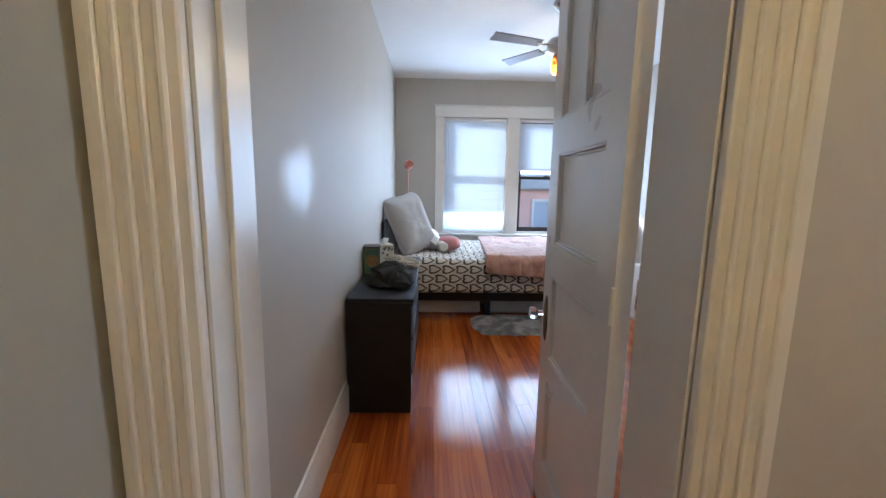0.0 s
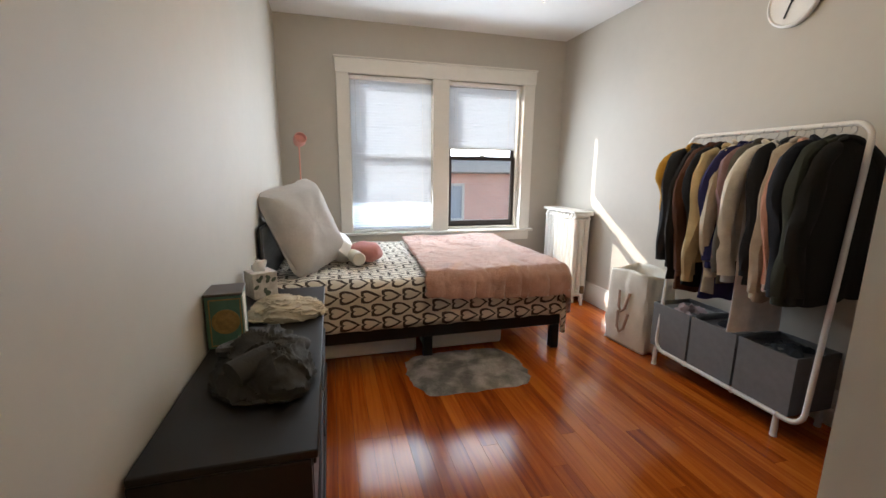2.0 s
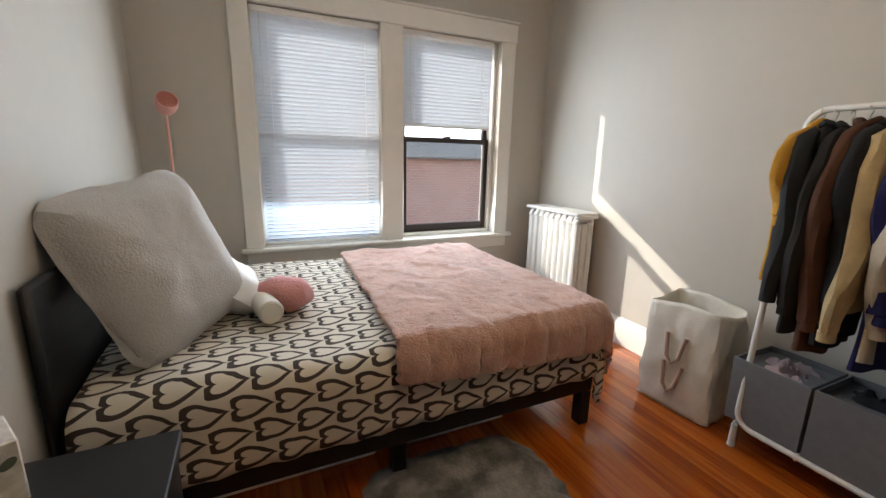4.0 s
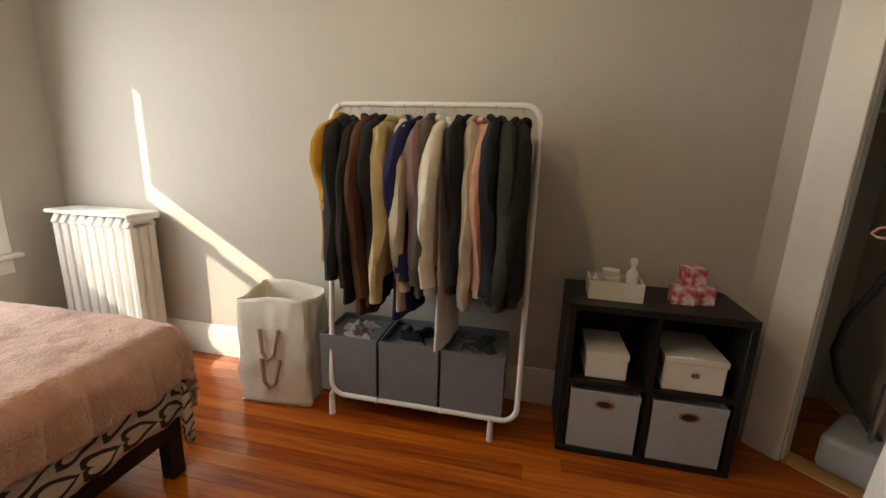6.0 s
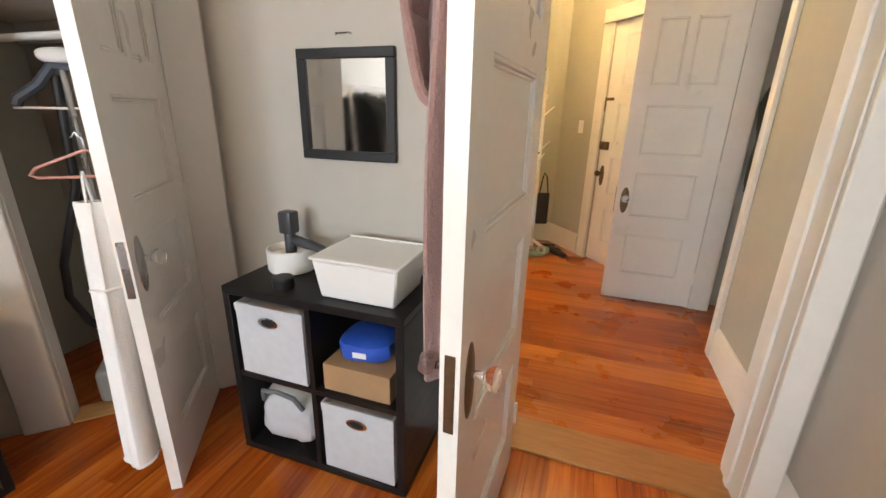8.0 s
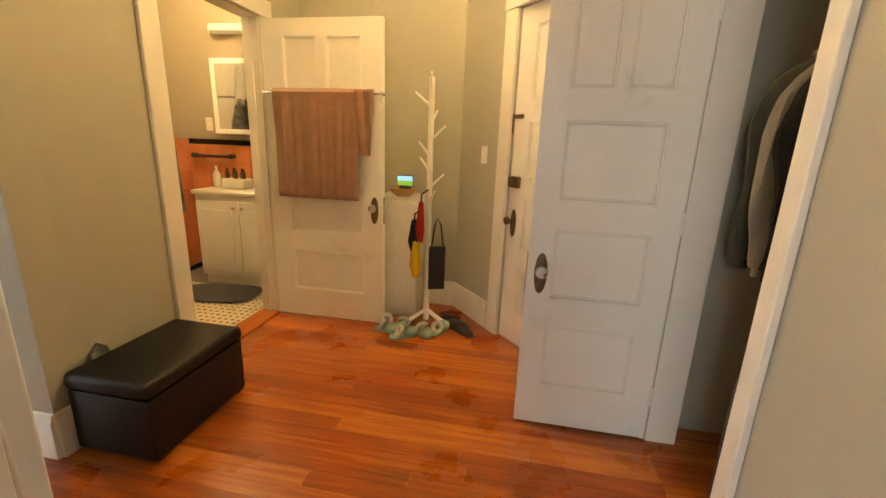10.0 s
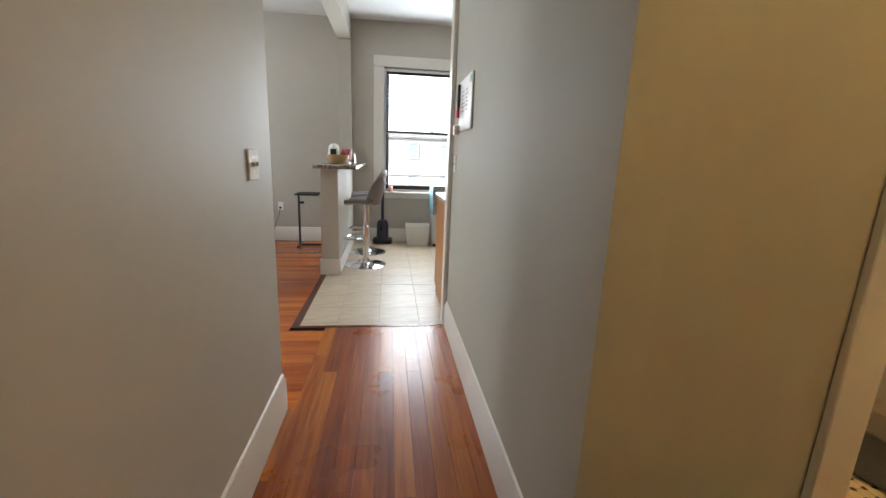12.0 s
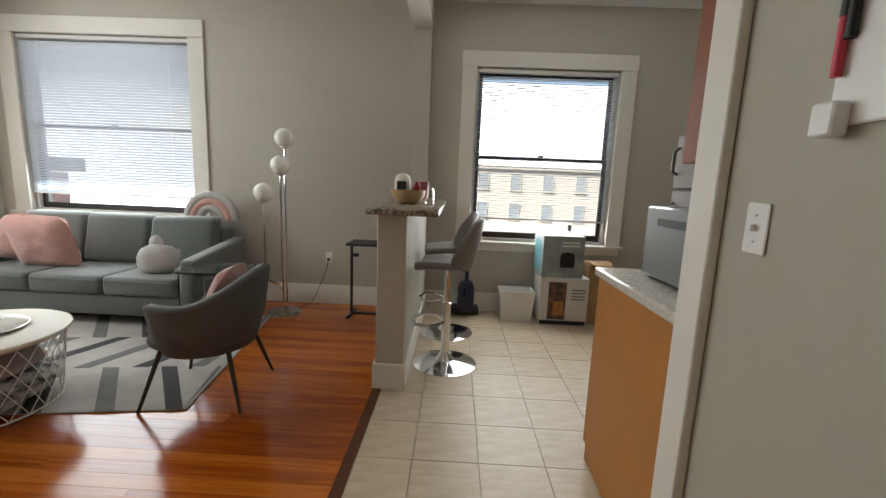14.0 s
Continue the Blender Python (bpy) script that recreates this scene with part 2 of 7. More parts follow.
def to_mesh(name, bm, material, smooth=True):
    bmesh.ops.recalc_face_normals(bm, faces=bm.faces[:])
    me = bpy.data.meshes.new(name)
    bm.to_mesh(me)
    bm.free()
    me.materials.append(material)
    if smooth:
        me.polygons.foreach_set("use_smooth", [True] * len(me.polygons))
        me.set_sharp_from_angle(angle=radians(38))
    return me


def part(name, bm, material, parent=None, label="", kind=""):
    """Links a bmesh, or a mesh, as one mesh object under a thing or a part."""
    me = to_mesh(name, bm, material) if isinstance(bm, bmesh.types.BMesh) else bm
    ob = new(name, me)
    ob.parent = parent
    return tagged(ob, label, kind=kind)


def box(x0, x1, y0, y1, z0, z1, bevel=0.0, bm=None, segs=1):
    own = bmesh.new()
    bmesh.ops.create_cube(own, size=1)
    for v in own.verts:
        v.co = Vector((x0 + (v.co.x + 0.5) * (x1 - x0), y0 + (v.co.y + 0.5) * (y1 - y0), z0 + (v.co.z + 0.5) * (z1 - z0)))
    if bevel:
        bmesh.ops.bevel(own, geom=own.edges[:], offset=bevel, segments=segs, affect='EDGES', profile=0.5)
    return merge(bm, own)


def merge(bm, own, m=None):
    if m is not None:
        bmesh.ops.transform(own, matrix=m, verts=own.verts[:])
    if bm is None:
        return own
    me = bpy.data.meshes.new("scratch")
    own.to_mesh(me)
    own.free()
    bm.from_mesh(me)
    bpy.data.meshes.remove(me)
    return bm


def lathe(profile, segs=24, bm=None, m=None):
    """Turned shape from (radius, height) pairs about the z axis."""
    own = bmesh.new()
    rings = []
    for r, z in profile:
        rings.append([own.verts.new((max(r, 1e-4) * math.cos(2 * math.pi * i / segs), max(r, 1e-4) * math.sin(2 * math.pi * i / segs), z)) for i in range(segs)])
    for a, b in zip(rings, rings[1:]):
        for i in range(segs):
            own.faces.new((a[i], a[(i + 1) % segs], b[(i + 1) % segs], b[i]))
    own.faces.new(list(reversed(rings[0])))
    own.faces.new(rings[-1])
    return merge(bm, own, m)


def tube(points, r, segs=8, bm=None, closed=False, taper=None):
    """Round bar along a line of points."""
    own = bmesh.new()
    pts = [Vector(p) for p in points]
    n = len(pts)
    rings = []
    side = None
    for i, p in enumerate(pts):
        a = pts[i - 1] if (i or closed) else p
        b = pts[(i + 1) % n] if (i < n - 1 or closed) else p
        d = (b - a).normalized()
        if side is None:
            side = d.orthogonal().normalized()
        side = (side - d * side.dot(d)).normalized()
        up = d.cross(side)
        rad = r if taper is None else r * taper(i / (n - 1))
        rings.append([own.verts.new(p + (side * math.cos(2 * math.pi * k / segs) + up * math.sin(2 * math.pi * k / segs)) * rad) for k in range(segs)])
    pairs = list(zip(rings, rings[1:])) + ([(rings[-1], rings[0])] if closed else [])
    for a, b in pairs:
        for k in range(segs):
            own.faces.new((a[k], a[(k + 1) % segs], b[(k + 1) % segs], b[k]))
    if not closed:
        own.faces.new(list(reversed(rings[0])))
        own.faces.new(rings[-1])
    return merge(bm, own)


def arc(c, r, a0, a1, n, ax=(1, 0, 0), ay=(0, 0, 1)):
    c, ax, ay = Vector(c), Vector(ax), Vector(ay)
    return [c + r * (math.cos(radians(a0 + (a1 - a0) * i / n)) * ax + math.sin(radians(a0 + (a1 - a0) * i / n)) * ay) for i in range(n + 1)]


def grid(nx, ny, fn, bm=None):
    """Sheet of (nx+1) x (ny+1) points fn(u, v)."""
    own = bmesh.new()
    vs = [[own.verts.new(fn(i / nx, j / ny)) for j in range(ny + 1)] for i in range(nx + 1)]
    for i in range(nx):
        for j in range(ny):
            own.faces.new((vs[i][j], vs[i + 1][j], vs[i + 1][j + 1], vs[i][j + 1]))
    return merge(bm, own)


def blob(sx, sy, sz, power=2.6, segs=24, rings=14, lump=0.0, seed=0.0, bm=None, m=None):
    """Soft cushion-like solid; a higher power makes it boxier."""
    own = bmesh.new()
    bmesh.ops.create_uvsphere(own, u_segments=segs, v_segments=rings, radius=1)
    for v in own.verts:
        c = v.co.copy()
        k = (abs(c.x) ** power + abs(c.y) ** power + abs(c.z) ** power) ** (-1 / power)
        c *= k
        if lump:
            c *= 1 + lump * noise.noise(c * 1.7 + Vector((seed, seed * 2, 0))) + 0.4 * lump * noise.noise(c * 5 + Vector((seed, 0, seed)))
        v.co = Vector((c.x * sx, c.y * sy, c.z * sz))
    return merge(bm, own, m)


def open_box(sx, sy, sz, w, flare=1.0, bm=None):
    """Box without a lid: half sizes sx, sy, height sz, walls of thickness w; flare widens the rim."""
    own = bmesh.new()
    def ring(k, z, d):
        return [own.verts.new((x * (sx * k - d), y * (sy * k - d), z)) for x, y in ((-1, -1), (1, -1), (1, 1), (-1, 1))]
    a, b, c, d = ring(1, 0, 0), ring(flare, sz, 0), ring(flare, sz, w), ring(1, w, w)
    for p, q in ((a, b), (b, c), (c, d)):
        for i in range(4):
            own.faces.new((p[i], p[(i + 1) % 4], q[(i + 1) % 4], q[i]))
    own.faces.new(list(reversed(a)))
    own.faces.new(d)
    return merge(bm, own)


def wall(name, p0, p1, thick, material, openings=(), top=3.10, label="", z0=0.0):
    """A wall from p0 to p1, its room face on that line and its body to the left of it; openings (from, to, sill, head) go through it."""
    p0, p1 = Vector(p0), Vector(p1)
    length = (p1 - p0).length
    bm = bmesh.new()
    s = 0.0
    for a, b, lo, hi in sorted(openings):
        if a > s:
            box(s, a, 0, thick, z0, top, bm=bm)
        if lo > z0:
            box(a, b, 0, thick, z0, lo, bm=bm)
        if hi < top:
            box(a, b, 0, thick, hi, top, bm=bm)
        s = b
    if s < length:
        box(s, length, 0, thick, z0, top, bm=bm)
    ob = part(name, bm, material)
    ob.matrix_world = pose(p0.x, p0.y, 0, 0, 0, math.degrees(math.atan2(p1.y - p0.y, p1.x - p0.x)))
    return tagged(ob, label, "wall", kind="structure")


def strip(name, p0, p1, h, depth, material, label, z=0.0, category="baseboard"):
    """Moulded skirting along p0-p1, proud of the wall to the right of the line."""
    p0, p1 = Vector(p0), Vector(p1)
    length = (p1 - p0).length
    prof = [(0, 0), (-depth, 0), (-depth, h * 0.82), (-depth * 0.55, h * 0.9), (-depth * 0.5, h * 0.97), (0, h)]
    bm = bmesh.new()
    a = [bm.verts.new((0, y, zz)) for y, zz in prof]
    b = [bm.verts.new((length, y, zz)) for y, zz in prof]
    n = len(prof)
    for i in range(n):
        bm.faces.new((a[i], a[(i + 1) % n], b[(i + 1) % n], b[i]))
    bm.faces.new(a)
    bm.faces.new(list(reversed(b)))
    ob = part(name, bm, material)
    ob.matrix_world = pose(p0.x, p0.y, z, 0, 0, math.degrees(math.atan2(p1.y - p0.y, p1.x - p0.x)))
    return tagged(ob, label, category, kind="structure")


def slab(name, pts, z0, z1, material, label, category):
    bm = bmesh.new()
    lo = [bm.verts.new((x, y, z0)) for x, y in pts]
    hi = [bm.verts.new((x, y, z1)) for x, y in pts]
    bm.faces.new(list(reversed(lo)))
    bm.faces.new(hi)
    for i in range(len(pts)):
        j = (i + 1) % len(pts)
        bm.faces.new((lo[i], lo[j], hi[j], hi[i]))
    return tagged(part(name, bm, material), label, category, kind="structure")


def patched_wall():
    """The same wall paint with one rubbed, shinier touch-up patch at shoulder height."""
    m = M["wall"].copy()
    m.name = "greige_wall_paint_with_glossy_patch"
    nt = m.node_tree
    b = nt.nodes["Principled BSDF"]
    N, Lk = nt.nodes.new, nt.links.new
    tc = N("ShaderNodeTexCoord")
    off = N("ShaderNodeVectorMath")
    off.operation = 'SUBTRACT'
    off.inputs[1].default_value = (0.76, 0.0, 1.31)
    Lk(tc.outputs["Object"], off.inputs[0])
    ns = N("ShaderNodeTexNoise")
    ns.inputs["Scale"].default_value, ns.inputs["Detail"].default_value = 4, 6
    Lk(tc.outputs["Object"], ns.inputs["Vector"])
    sc_ = N("ShaderNodeVectorMath")
    sc_.operation = 'MULTIPLY'
    sc_.inputs[1].default_value = (3.0, 0.0, 7.0)
    Lk(off.outputs[0], sc_.inputs[0])
    ln = N("ShaderNodeVectorMath")
    ln.operation = 'LENGTH'
    Lk(sc_.outputs[0], ln.inputs[0])
    ad = N("ShaderNodeMath")
    ad.operation = 'MULTIPLY_ADD'
    ad.inputs[1].default_value = 1.9
    Lk(ns.outputs[0], ad.inputs[0])
    Lk(ln.outputs[1], ad.inputs[2])
    rg = N("ShaderNodeMapRange")
    rg.inputs[1].default_value, rg.inputs[2].default_value = 1.35, 1.75
    rg.inputs[3].default_value, rg.inputs[4].default_value = 0.40, 0.60
    Lk(ad.outputs[0], rg.inputs[0])
    Lk(rg.outputs[0], b.inputs["Roughness"])
    return m


M["wall_patched"] = patched_wall()

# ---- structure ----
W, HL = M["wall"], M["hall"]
slab("floor_bed", [(-0.72, 0.70), (2.91, 0.70), (2.91, 5.72), (-0.72, 5.72)], -0.2, -0.014, M["gap"], "varnished orange fir floorboards in the bedroom", "floor")
slab("floor_hall", [(-1.5, -2.6), (1.87, -2.6), (1.87, -0.391), (3.955, -0.391), (3.955, 0.70), (-1.5, 0.70)], -0.2, -0.014, M["gap"], "varnished orange fir floorboards in the hall", "floor")
slab("floor_living", [(2.91, 0.70), (3.955, 0.70), (3.955, 0.874), (7.3, 0.874), (7.3, 5.4), (2.91, 5.4)], -0.2, -0.014, M["gap"], "varnished orange fir floorboards in the living room", "floor")
slab("floor_kitchen", [(3.955, -2.7), (7.3, -2.7), (7.3, 0.874), (3.955, 0.874)], -0.2, -0.006, M["grout"], "beige square ceramic tiles on the kitchen floor", "floor")
slab("floor_bath", [(1.87, -2.9), (3.55, -2.9), (3.55, -0.391), (1.87, -0.391)], -0.2, -0.004, M["grout"], "small white and black mosaic tiles in the bathroom", "floor")
slab("ceiling_bed", [(-0.70, 0.72), (2.90, 0.72), (2.90, 5.7), (-0.70, 5.7)], 2.64, 2.75, M["ceiling"], "plain white bedroom ceiling", "ceiling")
slab("ceiling_main", [(-1.5, -2.9), (7.3, -2.9), (7.3, 5.4), (2.905, 5.4), (2.905, 0.715), (-1.5, 0.715)], 3.03, 3.2, M["ceiling"], "plain white ceiling over hall and living room", "ceiling")

WIN_BED = [(0.635, 1.455), (1.62, 2.44)]
wall("wall_west", (-0.57, 0.69), (-0.57, 5.70), 0.13, M["wall_patched"], label="greige painted bedroom wall with glossy patches")
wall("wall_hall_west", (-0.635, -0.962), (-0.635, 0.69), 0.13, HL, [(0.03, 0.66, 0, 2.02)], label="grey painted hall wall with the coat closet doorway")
wall("wall_north", (-0.57, 5.506), (2.335, 5.506), 0.20, W, [(a, b, 0.66, 2.17) for a, b in WIN_BED], label="greige painted bedroom wall with twin windows")
wall("wall_east", (2.335, 5.70), (2.335, 1.54), 0.13, W, label="greige painted bedroom wall behind the clothes rack")
DIA0, DIA1 = Vector((2.335, 1.54)), Vector((1.66, 0.84))
wall("wall_closet_diagonal", DIA0, DIA1, 0.09, W, [(0.245, 0.815, 0, 1.95)], label="greige corner wall with a closet doorway")
wall("wall_south", (1.0, 0.84), (-0.70, 0.84), 0.19, W, [(0.638, 1.47, 0, 2.05)], label="painted wall with the bedroom doorway")
wall("wall_corridor_north", (2.91, 0.84), (1.0, 0.84), 0.135, W, label="painted wall between bedroom and corridor")
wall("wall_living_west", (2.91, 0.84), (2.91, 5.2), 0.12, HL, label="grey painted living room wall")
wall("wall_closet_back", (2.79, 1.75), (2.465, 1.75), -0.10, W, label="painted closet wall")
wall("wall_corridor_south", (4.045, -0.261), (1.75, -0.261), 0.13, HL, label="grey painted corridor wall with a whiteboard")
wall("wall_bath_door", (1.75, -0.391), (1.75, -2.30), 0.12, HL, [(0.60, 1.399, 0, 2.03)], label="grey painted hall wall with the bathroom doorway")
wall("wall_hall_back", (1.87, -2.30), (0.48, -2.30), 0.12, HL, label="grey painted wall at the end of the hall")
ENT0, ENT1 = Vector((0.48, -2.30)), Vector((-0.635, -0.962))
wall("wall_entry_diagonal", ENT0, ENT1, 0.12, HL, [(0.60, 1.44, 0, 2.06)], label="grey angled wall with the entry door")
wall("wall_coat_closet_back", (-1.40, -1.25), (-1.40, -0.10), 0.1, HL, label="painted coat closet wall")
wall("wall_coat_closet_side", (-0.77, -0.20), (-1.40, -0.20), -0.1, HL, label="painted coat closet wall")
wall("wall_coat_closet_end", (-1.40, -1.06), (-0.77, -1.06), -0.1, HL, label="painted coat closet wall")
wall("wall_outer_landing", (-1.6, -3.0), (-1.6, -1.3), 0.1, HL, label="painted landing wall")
wall("wall_far", (7.10, 5.2), (7.10, -2.6), 0.20, W, [(0.30, 2.07, 0.86, 2.63), (4.93, 6.32, 0.75, 2.45)], label="greige painted wall with kitchen and living windows")
wall("wall_living_north", (2.79, 5.2), (7.3, 5.2), 0.2, W, [(1.6, 3.2, 0.8, 2.6)], label="greige painted living room end wall")
wall("wall_kitchen_south", (7.3, -2.6), (3.4, -2.6), 0.15, W, label="greige painted kitchen wall")
wall("wall_kitchen_west", (3.55, -0.391), (3.55, -2.9), -0.12, W, label="greige painted wall between bathroom and kitchen")
wall("wall_bath_back", (3.55, -2.62), (1.87, -2.62), 0.12, M["bath"], label="painted bathroom wall")
wall("wall_bath_west", (1.87, -2.30), (1.87, -2.9), -0.12, M["bath"], label="painted bathroom wall")

# skirtings
BB = [("baseboard_bed_west", (-0.57, 0.84), (-0.57, 5.506)), ("baseboard_bed_north", (-0.57, 5.506), (2.335, 5.506)),
      ("baseboard_bed_east", (2.335, 5.506), (2.335, 1.54)), ("baseboard_bed_south", (1.66, 0.84), (0.47, 0.84)),
      ("baseboard_hall_west", (-0.635, -0.23), (-0.635, 0.65)), ("baseboard_hall_north", (0.515, 0.65), (1.0, 0.65)), ("baseboard_corridor_north", (1.0, 0.705), (2.91, 0.705)),
      ("baseboard_wall_end", (2.91, 0.705), (2.91, 5.2)), ("baseboard_corridor_south", (3.934, -0.261), (1.75, -0.261)),
      ("baseboard_bath_wall", (1.75, -0.261), (1.75, -0.87)), ("baseboard_hall_back", (1.75, -2.30), (0.48, -2.30)),
      ("baseboard_far_wall", (7.10, 5.2), (7.10, 0.89)), ("baseboard_far_wall_kitchen", (7.10, 0.71), (7.10, -2.6)),
      ("baseboard_entry", tuple(ENT0), tuple(ENT0 + (ENT1 - ENT0).normalized() * 0.47))]
for n, a, b in BB:
    strip(n, a, b, 0.20, 0.018, M["trim"], "cream painted skirting board with a moulded top")


def casing(name, p0, p1, a, b, lo, hi, width, material, label, parent=None, depth=0.024, fluted=False, sill=False, face=0.0):
    """Trim round an opening on the room side of the wall p0-p1 (see wall)."""
    p0, p1 = Vector(p0), Vector(p1)
    t = thing(name, (p0.x, p0.y, 0), math.degrees(math.atan2(p1.y - p0.y, p1.x - p0.x)), label, "trim", kind="structure")
    f0, f1 = (face - depth, face) if face <= 0 else (face, face + depth)
    for nm, x0, x1 in (("casing_jamb", a - width, a), ("casing_jamb", b, b + width)):
        bm = box(x0, x1, f0, f1, lo, hi, 0.004)
        if fluted:
            k = 4
            for i in range(k):
                c = x0 + width * (i + 0.9) / (k + 0.8)
                yy = f0 if face <= 0 else f1
                box(c - 0.007, c + 0.007, yy - 0.006, yy + 0.006, lo, hi, 0.004, bm=bm)
        part(nm, bm, material, t)
    part("casing_head", box(a - width - 0.006, b + width + 0.006, f0 - 0.004, f1, hi + 0.001, hi + width, 0.004), material, t)
    if sill:
        part("casing_stool", box(a - width - 0.03, b + width + 0.03, f0 - 0.035, f1 + 0.10, lo - 0.03, lo - 0.001, 0.006), material, t)
        part("casing_apron", box(a - width, b + width, f0 + 0.004, f1, lo - 0.10, lo - 0.031, 0.004), material, t)
    return t


S0, S1 = (2.91, 0.84), (-0.70, 0.84)
casing("trim_bedroom_door_hall", S0, S1, 2.548, 3.38, 0, 2.05, 0.15, M["trim"], "cream fluted door casing round the bedroom doorway", fluted=True, face=0.19)
casing("trim_bedroom_door_room", S0, S1, 2.548, 3.38, 0, 2.05, 0.085, M["trim"], "cream door casing on the bedroom side")
casing("trim_closet", DIA0, DIA1, 0.245, 0.815, 0, 1.95, 0.150, M["trim"], "cream casing round the corner closet")
casing("trim_bathroom", (1.75, -0.391), (1.75, -2.30), 0.60, 1.399, 0, 2.03, 0.11, M["trim"], "cream casing round the bathroom doorway")
casing("trim_entry", ENT0, ENT1, 0.60, 1.44, 0, 2.06, 0.11, M["trim"], "cream casing round the entry door")
casing("trim_coat_closet", (-0.635, -0.962), (-0.635, 0.69), 0.03, 0.66, 0, 2.02, 0.07, M["trim"], "cream casing round the coat closet")



def liner(name, p0, p1, a, b, hi, thick, label):
    """Painted jamb boards inside a doorway of the wall p0-p1."""
    p0, p1 = Vector(p0), Vector(p1)
    t = thing(name, (p0.x, p0.y, 0), math.degrees(math.atan2(p1.y - p0.y, p1.x - p0.x)), label, "trim", kind="structure")
    part("jamb_board", box(a - 0.001, a + 0.006, 0.002, thick - 0.002, 0, hi, 0.001), M["trim"], t)
    part("jamb_board", box(b - 0.006, b + 0.001, 0.002, thick - 0.002, 0, hi, 0.001), M["trim"], t)
    part("head_board", box(a + 0.007, b - 0.007, 0.002, thick - 0.002, hi - 0.006, hi + 0.001, 0.001), M["trim"], t)
    part("door_stop", box(b - 0.018, b - 0.0065, thick * 0.42, thick * 0.62, 0, hi - 0.007, 0.002), M["trim"], t)
    return t


liner("trim_bedroom_jamb", S0, S1, 2.548, 3.38, 2.05, 0.19, "cream painted jamb of the bedroom doorway")
liner("trim_closet_jamb", DIA0, DIA1, 0.245, 0.815, 1.95, 0.09, "cream painted jamb of the corner closet")
liner("trim_bathroom_jamb", (1.75, -0.391), (1.75, -2.30), 0.60, 1.399, 2.03, 0.12, "cream painted jamb of the bathroom doorway")
liner("trim_coat_closet_jamb", (-0.635, -0.962), (-0.635, 0.69), 0.03, 0.66, 2.02, 0.13, "cream painted jamb of the coat closet")

tagged(part("trim_corridor_end", box(3.936, 4.049, -0.2605, -0.230, 0.006, 3.03, 0.004), M["trim"]), "grey-white flat trim at the end of the corridor wall", "trim", kind="structure")


# ---- windows, blinds, doors ----
def translucent(name, color, amount):
    m = bpy.data.materials.new(name)
    m.use_nodes = True
    nt = m.node_tree
    b = nt.nodes["Principled BSDF"]
    b.inputs["Base Color"].default_value = (*color, 1)
    b.inputs["Roughness"].default_value = 0.45
    tr = nt.nodes.new("ShaderNodeBsdfTranslucent")
    tr.inputs[0].default_value = (*color, 1)
    mx = nt.nodes.new("ShaderNodeMixShader")
    mx.inputs[0].default_value = amount
    nt.links.new(b.outputs[0], mx.inputs[1])
    nt.links.new(tr.outputs[0], mx.inputs[2])
    nt.links.new(mx.outputs[0], nt.nodes["Material Output"].inputs[0])
    return m


M["slat"] = translucent("white_blind_slat", (0.64, 0.69, 0.75), 0.13)
M["screen"] = see_through("insect_screen_mesh", (0.30, 0.27, 0.26), 0.88)


def sash(x0, x1, y0, y1, z0, z1, rail, bottom=None):
    bm = box(x0, x0 + rail, y0, y1, z0, z1, 0.003)
    box(x1 - rail, x1, y0, y1, z0, z1, 0.003, bm=bm)
    box(x0 + rail, x1 - rail, y0 + 0.001, y1 - 0.001, z1 - rail, z1 - 0.001, 0.003, bm=bm)
    return box(x0 + rail, x1 - rail, y0 + 0.001, y1 - 0.001, z0 + 0.001, z0 + (bottom or rail), 0.003, bm=bm)


def hung_window(name, p0, p1, a, b, lo, hi, thick, frame_mat, label, screen=False):
    """Double-hung sash window that fills an opening (from, to, sill, head) of the wall p0-p1."""
    p0, p1 = Vector(p0), Vector(p1)
    t = thing(name, (p0.x, p0.y, 0), math.degrees(math.atan2(p1.y - p0.y, p1.x - p0.x)), label, "window", kind="structure")
    mid = (lo + hi) / 2
    fr = sash(a, b, 0.05, thick, lo, hi, 0.028)
    f = part("window_frame", fr, M["trim"], t)
    up = part("upper_sash", sash(a + 0.028, b - 0.028, 0.125, 0.155, mid - 0.02, hi - 0.028, 0.038), frame_mat, t)
    low = part("lower_sash", sash(a + 0.028, b - 0.028, 0.09, 0.12, lo + 0.028, mid + 0.02, 0.038, 0.06), frame_mat, t)
    for nm, q, y, z0, z1 in (("pane", up, 0.14, mid + 0.018, hi - 0.066), ("pane", low, 0.105, lo + 0.088, mid - 0.018)):
        g = part(nm, box(a + 0.064, b - 0.064, y - 0.002, y + 0.002, z0, z1), M["pane"], q, "clear window glass")
        g.visible_shadow = False
    part("sash_lock", box((a + b) / 2 - 0.03, (a + b) / 2 + 0.03, 0.085, 0.11, mid + 0.02, mid + 0.035, 0.004), M["brass"], low, "small brass sash lock")
    if screen:
        part("insect_screen", box(a + 0.03, b - 0.03, 0.17, 0.1715, lo + 0.03, mid), M["screen"], t, "grey mesh insect screen")
    return t


